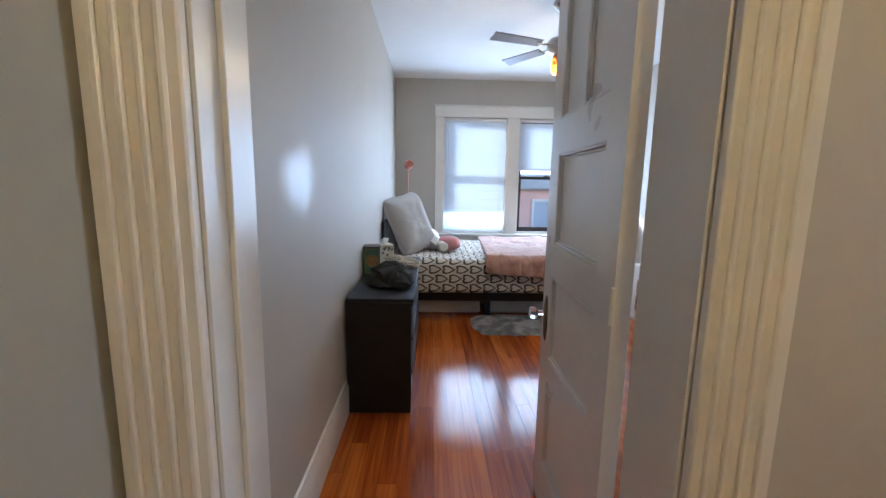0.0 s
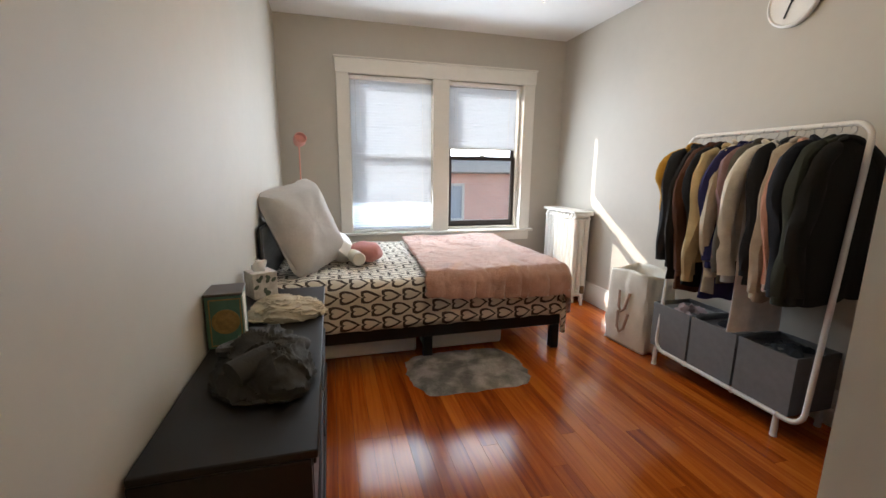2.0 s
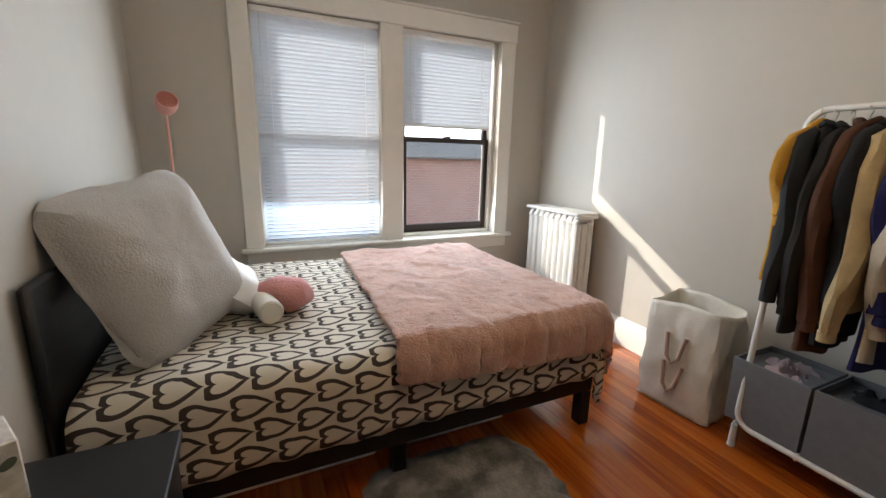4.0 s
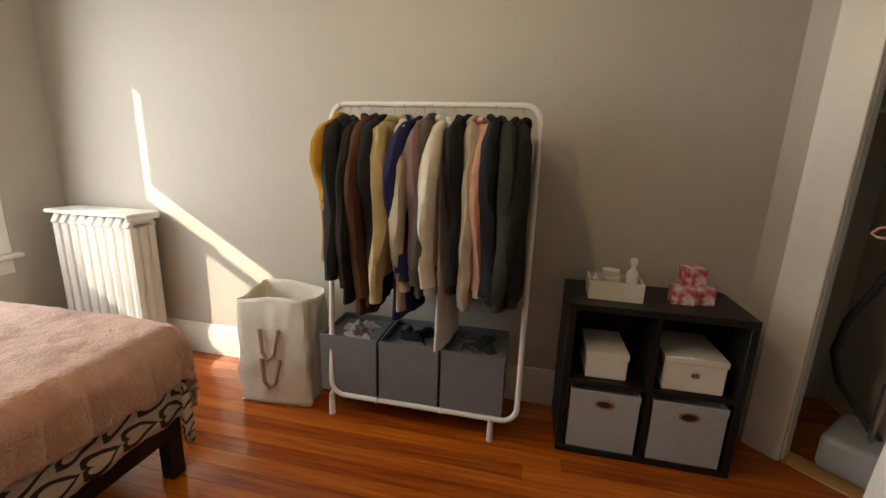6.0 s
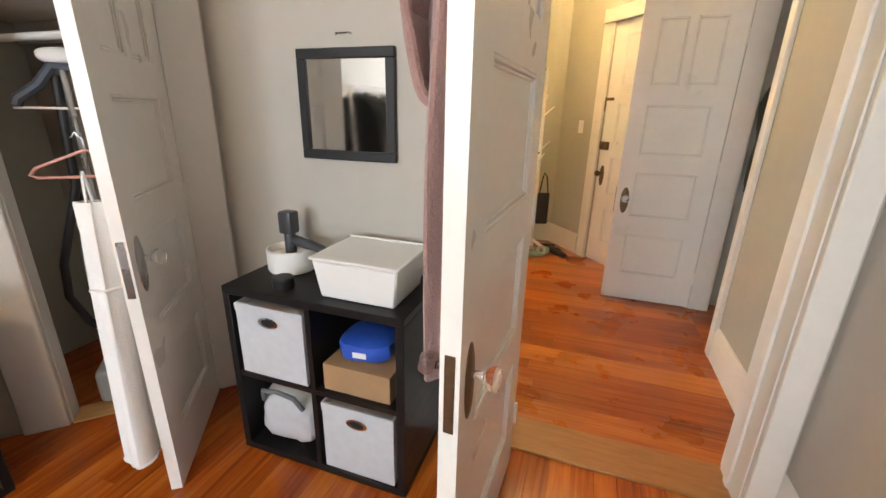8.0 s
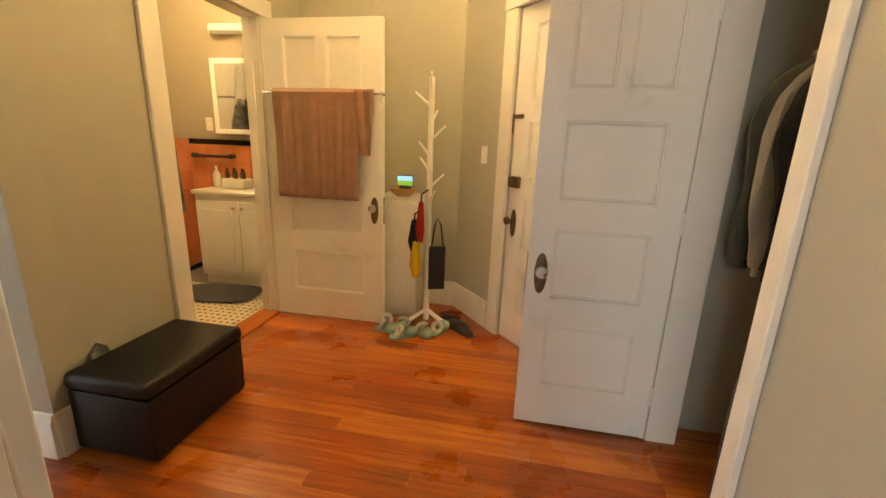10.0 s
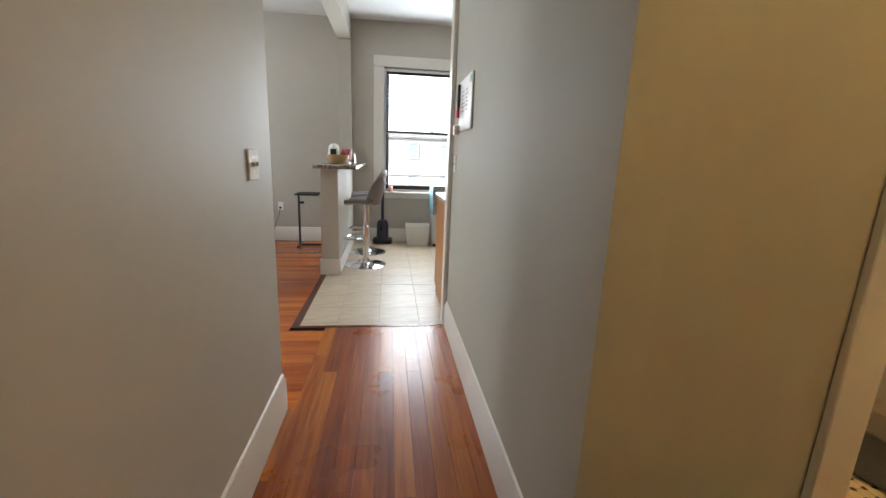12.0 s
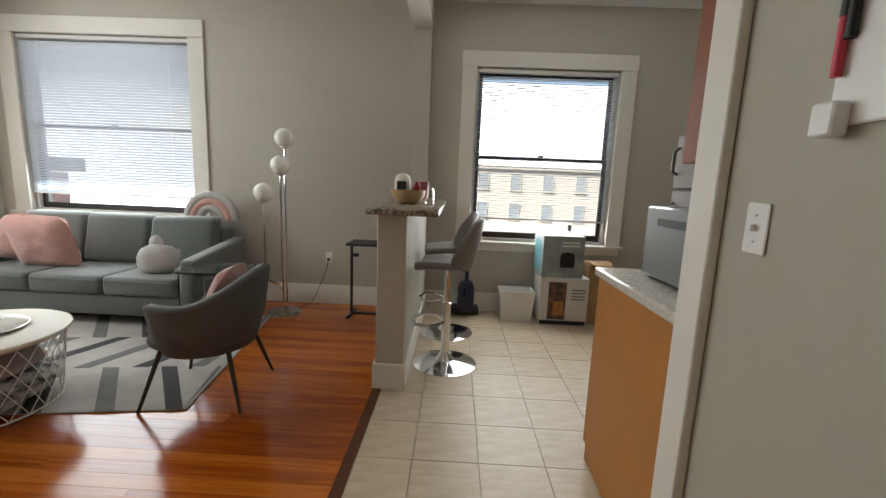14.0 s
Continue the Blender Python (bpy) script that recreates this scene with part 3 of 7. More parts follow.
def blind(p0, p1, a, b, bottom, top, tilt, label, pitch=0.0262, y=0.02, wand=True, sag=0.0):
    """Venetian blind hung in the opening of a wall."""
    p0, p1 = Vector(p0), Vector(p1)
    t = thing("window_blind", (p0.x, p0.y, 0), math.degrees(math.atan2(p1.y - p0.y, p1.x - p0.x)), label, "blind")
    part("headrail", box(a, b, y - 0.015, y + 0.02, top - 0.035, top, 0.003), M["white_metal"], t)
    n = int((top - 0.045 - bottom) / pitch)
    hw = 0.0150
    prof = [(-hw, -0.0012), (-hw * 0.4, 0.0008), (hw * 0.4, 0.0008), (hw, -0.0012)]
    ca, sa = math.cos(radians(tilt)), math.sin(radians(tilt))
    bm = bmesh.new()
    rows = [[bm.verts.new((x, yy * ca - zz * sa, yy * sa + zz * ca)) for yy, zz in prof] for x in (a + 0.004, b - 0.004)]
    for i in range(3):
        bm.faces.new((rows[0][i], rows[1][i], rows[1][i + 1], rows[0][i + 1]))
    me = to_mesh("slat", bm, M["slat"])
    for i in range(n):
        s = part("slat", me, None, t)
        s.location = (0, y + 0.002, bottom + 0.02 + pitch * i)
    part("bottom_rail", box(a + 0.002, b - 0.002, y - 0.011, y + 0.013, bottom, bottom + 0.014, 0.003), M["white_metal"], t)
    for x in (a + 0.12 * (b - a), b - 0.12 * (b - a)):
        part("ladder_cord", tube([(x, y - 0.0125, bottom + 0.01), (x, y - 0.0125, top - 0.03)], 0.0013, 4), M["white"], t)
    if wand:
        part("tilt_wand", tube([(a + 0.05, y - 0.022, top - 0.04), (a + 0.052, y - 0.024, top - 0.62)], 0.003, 6), M["crystal"], t)
    return t


N0, N1 = (-0.57, 5.506), (2.335, 5.506)
bt = thing("trim_bedroom_windows", (-0.57, 5.506, 0), 0, "cream painted casing round the twin bedroom windows", "trim", kind="structure")
for x0, x1 in ((0.52, 0.635), (1.455, 1.62), (2.44, 2.562)):
    part("casing_jamb", box(x0, x1, -0.024, 0, 0.66, 2.171, 0.004), M["trim"], bt)
part("casing_head", box(0.51, 2.572, -0.028, 0, 2.172, 2.305, 0.004), M["trim"], bt)
part("casing_head_cap", box(0.50, 2.582, -0.04, 0, 2.306, 2.322, 0.004), M["trim"], bt)
part("casing_stool", box(0.49, 2.60, -0.06, 0.10, 0.632, 0.659, 0.006), M["trim"], bt)
part("casing_apron", box(0.52, 2.562, -0.02, 0, 0.54, 0.631, 0.004), M["trim"], bt)
hung_window("window_1", N0, N1, 0.635, 1.455, 0.66, 2.17, 0.20, M["sash_dark"], "double-hung window with dark brown sashes behind a lowered blind")
hung_window("window_2", N0, N1, 1.62, 2.44, 0.66, 2.17, 0.20, M["sash_dark"], "double-hung window with dark brown sashes and an insect screen", screen=True)
blind(N0, N1, 0.642, 1.448, 0.675, 2.165, -58, "white aluminium venetian blind, fully lowered over the bedroom window")
blind(N0, N1, 1.627, 2.374, 1.505, 2.165, -58, "white aluminium venetian blind drawn up halfway in the bedroom")

F0, F1 = (7.10, 5.2), (7.10, -2.6)
hung_window("window_3", F0, F1, 0.30, 2.07, 0.86, 2.63, 0.20, M["sash_dark"], "living room window with dark sashes behind a lowered blind")
hung_window("window_4", F0, F1, 4.93, 6.32, 0.75, 2.45, 0.20, M["sash_dark"], "kitchen double-hung window with dark brown sashes")
hung_window("window_5", (2.79, 5.2), (7.3, 5.2), 1.6, 3.2, 0.8, 2.6, 0.20, M["trim"], "living room window in the end wall")
casing("trim_living_window", F0, F1, 0.30, 2.07, 0.86, 2.63, 0.16, M["trim"], "cream casing round the living room window", sill=True)
casing("trim_kitchen_window", F0, F1, 4.93, 6.32, 0.75, 2.45, 0.145, M["trim"], "cream casing round the kitchen window", sill=True)
blind(F0, F1, 0.31, 2.06, 1.045, 2.62, -50, "white aluminium venetian blind lowered over the living room window", pitch=0.0275)
# Blind out of view, added to break up the sun through the end window.
blind((2.79, 5.2), (7.3, 5.2), 1.61, 3.19, 0.83, 2.59, -55, "unseen white venetian blind added over the end window to soften sun", pitch=0.0245)
blind(F0, F1, 4.945, 6.305, 0.975, 2.44, -13, "white venetian blind with open slats in the kitchen window", pitch=0.0245)


def panel_door(name, hinge, angle, width, height, label, panels, knob_z, knob_mat, plate_mat, mat_=None, glass_knob=True, z0=0.008, thick=0.036, knobs=True):
    """Framed door; local x runs from the hinge to the free edge, faces at y = +-thick/2. panels: (x0, x1, z0, z1) as shares."""
    t = thing(name, (hinge[0], hinge[1], z0), angle, label, "door", kind="structure")
    mt = mat_ or M["door"]
    h = thick / 2
    xs = sorted({0.0, width, *(p[0] * width for p in panels), *(p[1] * width for p in panels)})
    bm = bmesh.new()
    cells = [(p[0] * width, p[1] * width, p[2] * height, p[3] * height) for p in panels]
    zs = sorted({0.0, height, *(c[2] for c in cells), *(c[3] for c in cells)})
    for i in range(len(xs) - 1):
        for j in range(len(zs) - 1):
            cx, cz = (xs[i] + xs[i + 1]) / 2, (zs[j] + zs[j + 1]) / 2
            if not any(c[0] < cx < c[1] and c[2] < cz < c[3] for c in cells):
                box(xs[i], xs[i + 1], -h, h, zs[j], zs[j + 1], bm=bm)
    bmesh.ops.remove_doubles(bm, verts=bm.verts[:], dist=1e-5)
    part("door_frame", bm, mt, t)
    for x0, x1, za, zb in cells:
        p = part("door_panel", box(x0, x1, -h * 0.35, h * 0.35, za, zb), mt, t)
        mo = bmesh.new()
        for sgn in (-1, 1):
            for k, (dd, ww) in enumerate(((0.0, 0.010), (0.011, 0.008))):
                y1 = sgn * h * (0.96 - 0.3 * k)
                y0 = sgn * h * 0.30
                xa, xb, zc, zd = x0 + dd, x1 - dd, za + dd, zb - dd
                lo, hi = min(y0, y1), max(y0, y1)
                box(xa, xa + ww, lo, hi, zc, zd, 0.002, bm=mo)
                box(xb - ww, xb, lo, hi, zc, zd, 0.002, bm=mo)
                box(xa + ww, xb - ww, lo, hi, zc, zc + ww, 0.002, bm=mo)
                box(xa + ww, xb - ww, lo, hi, zd - ww, zd, 0.002, bm=mo)
        part("panel_moulding", mo, mt, p)
    if knobs:
        kx = width - 0.06
        part("latch_plate", box(width - 0.001, width + 0.002, -0.011, 0.011, knob_z - 0.11, knob_z + 0.07, 0.001), plate_mat, t, "worn brass latch plate")
        for sgn in (-1, 1):
            own = lathe([(0.028, 0), (0.028, 0.002), (0.024, 0.005), (0.0, 0.006)], 24)
            bmesh.ops.transform(own, matrix=pose(kx, sgn * h, knob_z - 0.02, -90 * sgn, 0, 0) @ Matrix.Diagonal((1.0, 3.3, 1, 1)), verts=own.verts[:])
            pl = part("door_plate", own, plate_mat, t, "oval aged brass door plate")
            kn = lathe([(0.009, 0.0), (0.009, 0.028), (0.016, 0.032), (0.025, 0.042), (0.027, 0.052), (0.022, 0.062), (0.0, 0.065)], 12 if glass_knob else 20)
            bmesh.ops.transform(kn, matrix=pose(kx, sgn * (h + 0.003), knob_z, -90 * sgn, 0, 0), verts=kn.verts[:])
            part("door_knob", kn, knob_mat, pl, "faceted glass knob" if glass_knob else "round metal knob")
    for z in (0.22, height / 2, height - 0.22):
        part("hinge", tube([(-0.004, h + 0.004, z - 0.045), (-0.004, h + 0.004, z + 0.045)], 0.006, 8), mt, t)
    return t


FIVE = [(0.17, 0.83, 0.10, 0.25), (0.17, 0.83, 0.315, 0.473), (0.17, 0.83, 0.532, 0.693), (0.17, 0.465, 0.752, 0.95), (0.535, 0.83, 0.752, 0.95)]
panel_door("door_1", (0.350, 0.902), 87.5, 0.682, 2.03, "white panelled bedroom door with a glass knob, standing open", FIVE, 0.80, M["crystal"], M["brass"], thick=0.042)
panel_door("door_2", (1.756, 0.990), 124.6, 0.570, 1.93, "narrow white closet door, standing open", FIVE, 0.86, M["crystal"], M["steel"])
panel_door("door_3", (-0.626, -0.948), 0.0, 0.585, 2.0, "white panelled coat closet door, standing open", FIVE, 0.765, M["steel"], M["brass"], glass_knob=False)
panel_door("door_4", (1.735, -1.81), 180.0, 0.82, 2.01, "white panelled bathroom door, standing open with a towel bar", FIVE, 0.84, M["steel"], M["brass"], glass_knob=False)
ed = (ENT1 - ENT0).normalized()
eh = ENT0 + ed * 1.43 + Vector((-ed.y, ed.x)) * 0.03
panel_door("door_5", (eh.x, eh.y), math.degrees(math.atan2(-ed.y, -ed.x)), 0.825, 2.05, "closed white panelled entry door with brass locks", FIVE, 0.82, M["brass"], M["brass"], glass_knob=False)

# ---- bedroom things ----
def duvet_material():
    m = bpy.data.materials.new("heart_print_duvet")
    m.use_nodes = True
    nt = m.node_tree
    b = nt.nodes["Principled BSDF"]
    N, Lk = nt.nodes.new, nt.links.new

    def math_(op, a, bb=None, clamp=False):
        nd = N("ShaderNodeMath")
        nd.operation = op
        nd.use_clamp = clamp
        for i, q in enumerate((a, bb)):
            if q is None:
                continue
            if isinstance(q, (int, float)):
                nd.inputs[i].default_value = q
            else:
                Lk(q, nd.inputs[i])
        return nd.outputs[0]
    uv = N("ShaderNodeTexCoord")
    ns = N("ShaderNodeTexNoise")
    ns.inputs["Scale"].default_value = 14
    Lk(uv.outputs["UV"], ns.inputs["Vector"])
    sep = N("ShaderNodeSeparateXYZ")
    Lk(uv.outputs["UV"], sep.inputs[0])
    wob = math_('MULTIPLY', math_('SUBTRACT', ns.outputs[0], 0.5), 0.14)
    v = math_('ADD', math_('DIVIDE', sep.outputs[1], 0.090), wob)
    u = math_('ADD', math_('ADD', math_('DIVIDE', sep.outputs[0], 0.132), wob), math_('MULTIPLY', math_('FLOOR', v), 0.5))
    px = math_('SUBTRACT', math_('FRACT', v), 0.5)
    py = math_('SUBTRACT', 0.58, math_('FRACT', u))
    ax = math_('ABSOLUTE', math_('MULTIPLY', px, 2.2))
    yy = math_('SUBTRACT', math_('MULTIPLY', py, 2.35), math_('MULTIPLY', math_('SQRT', ax), 0.80))
    d = math_('ADD', math_('MULTIPLY', ax, ax), math_('MULTIPLY', yy, yy))
    brush = math_('ADD', 0.20, math_('MULTIPLY', ns.outputs[0], 0.24))
    line = math_('LESS_THAN', math_('ABSOLUTE', math_('SUBTRACT', d, 0.78)), brush)
    mix = N("ShaderNodeMix")
    mix.data_type = 'RGBA'
    mix.inputs[6].default_value = (0.66, 0.60, 0.50, 1)
    mix.inputs[7].default_value = (0.055, 0.038, 0.030, 1)
    Lk(line, mix.inputs[0])
    Lk(mix.outputs[2], b.inputs["Base Color"])
    b.inputs["Roughness"].default_value = 0.9
    n2 = N("ShaderNodeTexNoise")
    n2.inputs["Scale"].default_value = 500
    Lk(uv.outputs["UV"], n2.inputs["Vector"])
    bp = N("ShaderNodeBump")
    bp.inputs["Strength"].default_value, bp.inputs["Distance"].default_value = 0.2, 0.004
    Lk(n2.outputs[0], bp.inputs["Height"])
    Lk(bp.outputs[0], b.inputs["Normal"])
    return m


def draped(nx, ny, fn, thickness=0.0, uvscale=None):
    """Cloth sheet with a UV map in metres along its weave."""
    bm = bmesh.new()
    uvl = bm.loops.layers.uv.new("UVMap")
    vs = [[bm.verts.new(fn(i / nx, j / ny)) for j in range(ny + 1)] for i in range(nx + 1)]
    for i in range(nx):
        for j in range(ny):
            f = bm.faces.new((vs[i][j], vs[i + 1][j], vs[i + 1][j + 1], vs[i][j + 1]))
            if uvscale:
                for lp, (p, q) in zip(f.loops, ((i, j), (i + 1, j), (i + 1, j + 1), (i, j + 1))):
                    lp[uvl].uv = (p / nx * uvscale[0], q / ny * uvscale[1])
    return bm


BED = thing("bed", (0.5, 4.6, 0), 0, "dark wooden bed with a heart-print duvet, pushed to the wall", "bed")
BX0, BX1, BY0, BY1 = -1.03, 0.955, -0.74, 0.70
rails = box(BX0, BX1, BY0, BY0 + 0.03, 0.185, 0.285, 0.004)
part("side_rail", rails, M["black_wood"], BED)
part("side_rail", box(BX0, BX1, BY1 - 0.03, BY1, 0.185, 0.285, 0.004), M["black_wood"], BED)
part("foot_rail", box(BX1 - 0.03, BX1, BY0 + 0.031, BY1 - 0.031, 0.185, 0.284, 0.004), M["black_wood"], BED)
part("slat_base", box(BX0 + 0.031, BX1 - 0.031, BY0 + 0.032, BY1 - 0.032, 0.25, 0.275), M["black_wood"], BED)
for x, y in ((BX1 - 0.062, BY0 + 0.001), (BX1 - 0.062, BY1 - 0.061), (BX0 + 0.02, BY0 + 0.001), (BX0 + 0.02, BY1 - 0.061), (-0.06, BY0 + 0.04), (-0.06, BY1 - 0.1)):
    part("leg", box(x, x + 0.06, y, y + 0.06, 0, 0.184, 0.004), M["black_wood"], BED)
part("headboard", box(BX0 - 0.03, BX0 - 0.001, BY0, BY1, 0.12, 0.95, 0.012), M["black_wood"], BED, "tall black headboard")
part("mattress", box(BX0 + 0.01, BX1 - 0.02, BY0 + 0.02, BY1 - 0.02, 0.286, 0.56, 0.04, segs=3), M["white"], BED, "white mattress")


def over_bed(x, s, top, hang, lift, rough_seed):
    """Point of a cloth lying across the bed: s runs from the near hem over the top to the far side."""
    r = 0.055
    y0, y1 = BY0 - 0.012 - lift, BY1 + 0.01
    if s < hang - r:
        y, z = y0, top - hang + s
    elif s < hang + r * 0.57:
        a = (s - (hang - r)) / (r * 1.57) * math.pi / 2
        y, z = y0 + r * (1 - math.cos(a)), top - r + r * math.sin(a)
    else:
        y, z = y0 + r + (s - hang - r * 0.57), top
    q = Vector((x * 2.2, s * 2.2, rough_seed))
    fold = noise.noise(q) * 0.022 + noise.noise(q * 2.7) * 0.010
    if s < hang:
        k = min(1, (hang - s) / 0.1)
        wave = 0.012 * math.sin(x * 17 + rough_seed) * k + 0.008 * math.sin(x * 41 + 1) * k
        return Vector((x, y - abs(wave) - 0.004, z + fold * 0.3))
    return Vector((x, min(y, y1), z + fold + 0.012))


def foot_drop(p, x_edge, amount):
    if p.x > x_edge - 0.05:
        d = p.x - (x_edge - 0.05)
        a = min(d / 0.08, 1) * math.pi / 2
        if d < 0.08:
            return Vector((x_edge - 0.05 + 0.05 * math.sin(a), p.y, p.z - 0.05 * (1 - math.cos(a))))
        return Vector((x_edge + 0.01 * math.sin(p.y * 20), p.y, p.z - 0.05 - min(d - 0.08, amount)))
    return p


DUV = duvet_material()
L_d = 1.78
bm = draped(64, 52, lambda u, v: foot_drop(over_bed(BX0 + 0.02 + u * 2.17, v * L_d, 0.585, 0.31, 0.0, 3.0), BX1 + 0.012, 0.10), uvscale=(2.17, L_d))
dv = part("duvet", bm, DUV, BED, "cream duvet cover printed with dark brown hearts")
sol = dv.modifiers.new("thick", 'SOLIDIFY')
sol.thickness, sol.offset = 0.02, -1

def blanket_pt(u, v):
    x = 0.03 + u * 1.10 - 0.10 * (1 - v) * (1 - u) + 0.02 * noise.noise(Vector((u * 3, v * 6, 1)))
    s = 0.175 - 0.03 * u + v * 1.54 - 0.03 * math.sin(u * 2.6)
    p = over_bed(x, s, 0.612, 0.31, 0.012, 8.0)
    q = Vector((u * 9, v * 11, 3))
    crease = max(0.0, 1 - abs(noise.noise(q * 0.55)) * 5) ** 2
    p.z += 0.010 * crease + 0.006 * noise.noise(q * 3.2) + 0.004 * noise.noise(q * 9)
    p.y -= 0.006 * noise.noise(q * 4.1) + 0.004 * noise.noise(q * 9.3)
    p.x += 0.012 * noise.noise(q * 5.0) * (1 if u < 0.02 or v < 0.02 else 0)
    return foot_drop(p, BX1 + 0.03, 0.10)


bm = draped(120, 140, blanket_pt)
bk = part("blanket", bm, M["plush"])
bk.location = (0.5, 4.6, 0)
tagged(bk, "dusty pink plush throw blanket spread over the bed", "blanket")
sol = bk.modifiers.new("thick", 'SOLIDIFY')
sol.thickness, sol.offset = 0.022, 1


def pillow(name, at, size, rot, material, label, category="pillow", seed=1.0, power=2.4, spin=0.0):
    own = blob(size[0] / 2, size[1] / 2, size[2] / 2, power, 56, 36, 0.06, seed)
    for v in own.verts:
        ux, uy = v.co.x / (size[0] / 2), v.co.y / (size[1] / 2)
        edge = max(abs(ux), abs(uy))
        v.co.z *= max(0.12, 1 - edge ** 5 * 0.9)
        v.co.x *= 1 + 0.10 * abs(uy) ** 3 * abs(ux)
        v.co.y *= 1 + 0.10 * abs(ux) ** 3 * abs(uy)
        v.co.z += 0.012 * noise.noise(v.co * 11 + Vector((seed, 0, 0))) * (1 - edge ** 4) + 0.004 * noise.noise(v.co * 30)
    ob = part(name, own, material)
    ob.matrix_world = pose(*at, *rot) @ pose(0, 0, 0, 0, 0, spin)
    return tagged(ob, label, category)


pillow("pillow", (-0.315, 4.27, 0.90), (0.60, 0.58, 0.20), (0, 68, -38), M["pillow"], "large pale grey velvet cushion leaning on the headboard", seed=2, spin=10, power=4.5)
pillow("pillow", (-0.40, 4.80, 0.88), (0.55, 0.60, 0.18), (0, 76, 2), M["pillow"], "pale linen pillow leaning against the headboard", seed=5)
pillow("plush_pillow", (-0.13, 4.50, 0.73), (0.34, 0.36, 0.20), (10, 40, 20), M["white"], "small white plush cushion on the bed", seed=7)
own = blob(0.13, 0.09, 0.075, 2.2, 20, 14, 0.12, 3)
ob = part("plush_toy", own, mat("soft_pink_plush", (0.60, 0.28, 0.27), 0.95, vary=0.12, bump=0.5, bump_scale=90))
ob.matrix_world = pose(0.10, 4.42, 0.675, 0, 0, -25)
tagged(ob, "small soft pink plush toy on the duvet", "toy")
own = lathe([(0.0, -0.10), (0.042, -0.10), (0.05, -0.09), (0.05, 0.09), (0.042, 0.10), (0.0, 0.10)], 24)
ob = part("bolster_roll", own, M["cream"])
ob.matrix_world = pose(0.02, 4.34, 0.655, 90, 0, 12)
tagged(ob, "small cream rolled bolster on the duvet", "cushion")

for x0, x1 in ((-0.40, 0.42), (0.48, 1.08)):
    t = thing("storage_box", ((x0 + x1) / 2, 4.28, 0), 0, "white flat underbed storage box on the floor", "box", "underbed boxes")
    w = (x1 - x0) / 2
    part("body", box(-w, w, -0.22, 0.22, 0, 0.13, 0.012), M["white"], t)
    part("lid", box(-w - 0.008, w + 0.008, -0.228, 0.228, 0.131, 0.15, 0.006), M["white"], t)

# rug
own = bmesh.new()
c0 = own.verts.new((0, 0, 0.035))
nseg, nr = 72, 7
ringv = []
for j in range(1, nr + 1):
    ring = []
    for i in range(nseg):
        a = 2 * math.pi * i / nseg
        k = (abs(math.cos(a)) ** 4 + abs(math.sin(a)) ** 4) ** -0.25
        r = k * (1 + 0.10 * noise.noise(Vector((math.cos(a) * 2, math.sin(a) * 2, 4))) + 0.05 * noise.noise(Vector((math.cos(a) * 7, math.sin(a) * 7, 9))))
        q = j / nr
        z = 0.038 * (1 - q ** 6) + 0.010 * noise.noise(Vector((math.cos(a) * q * 9, math.sin(a) * q * 9, 2))) * (1 - q ** 6) + 0.001
        ring.append(own.verts.new((0.39 * r * q * math.cos(a), 0.285 * r * q * math.sin(a), z)))
    ringv.append(ring)
for i in range(nseg):
    own.faces.new((c0, ringv[0][i], ringv[0][(i + 1) % nseg]))
    for a, b in zip(ringv, ringv[1:]):
        own.faces.new((a[i], b[i], b[(i + 1) % nseg], a[(i + 1) % nseg]))
ob = part("rug", own, M["rug"])
ob.location = (0.68, 3.70, 0.0)
tagged(ob, "small grey shaggy faux fur rug beside the bed", "rug")

# dresser
DR = thing("dresser", (-0.375, 2.85, 0), 0, "long low black-brown chest of drawers along the wall", "dresser")
part("top", box(-0.187, 0.187, -0.675, 0.675, 0.652, 0.674, 0.003), M["black_wood"], DR)
for y in (-0.675, 0.655):
    part("side_panel", box(-0.187, 0.172, y, y + 0.02, 0, 0.651, 0.002), M["black_wood"], DR)
part("back_panel", box(-0.187, -0.177, -0.654, 0.654, 0.05, 0.651), M["black_wood"], DR)
part("plinth", box(0.14, 0.155, -0.654, 0.654, 0, 0.055), M["black_wood"], DR)
for c in range(2):
    for r in range(3):
        y0 = -0.653 + c * 0.655
        z0 = 0.06 + r * 0.198
        d = part("drawer", box(0.155, 0.174, y0, y0 + 0.65, z0, z0 + 0.192, 0.002), M["black_wood"], DR)
        part("drawer_lip", box(0.174, 0.181, y0 + 0.002, y0 + 0.648, z0 + 0.165, z0 + 0.19, 0.002), M["black_wood"], d)


def crumple(name, at, size, material, label, category, seed, rz=0.0, n=36):
    """Heap of dropped cloth with folds, its hem resting on what is under it."""
    def f(u, v):
        x, y = (u - 0.5) * 2, (v - 0.5) * 2
        r = max(abs(x), abs(y))
        wob = 1 + 0.16 * noise.noise(Vector((x * 1.5, y * 1.5, seed)))
        q = Vector((x * 1.6, y * 1.6, seed))
        ridge = max(0.0, 1 - abs(noise.noise(q * 1.3)) * 2.4) ** 2
        h = max(0, 1 - r ** 2.6) * (0.46 + 0.34 * ridge + 0.26 * noise.noise(q * 0.9)) + 0.05 * noise.noise(q * 3) * max(0, 1 - r ** 4)
        return Vector((x * size[0] / 2 * wob, y * size[1] / 2 * wob, max(0.004, h * size[2] + 0.006)))
    ob = part(name, grid(n, n, f), material)
    ob.matrix_world = pose(*at, 0, 0, rz)
    s = ob.modifiers.new("thick", 'SOLIDIFY')
    s.thickness, s.offset = 0.004, 1
    return tagged(ob, label, category)


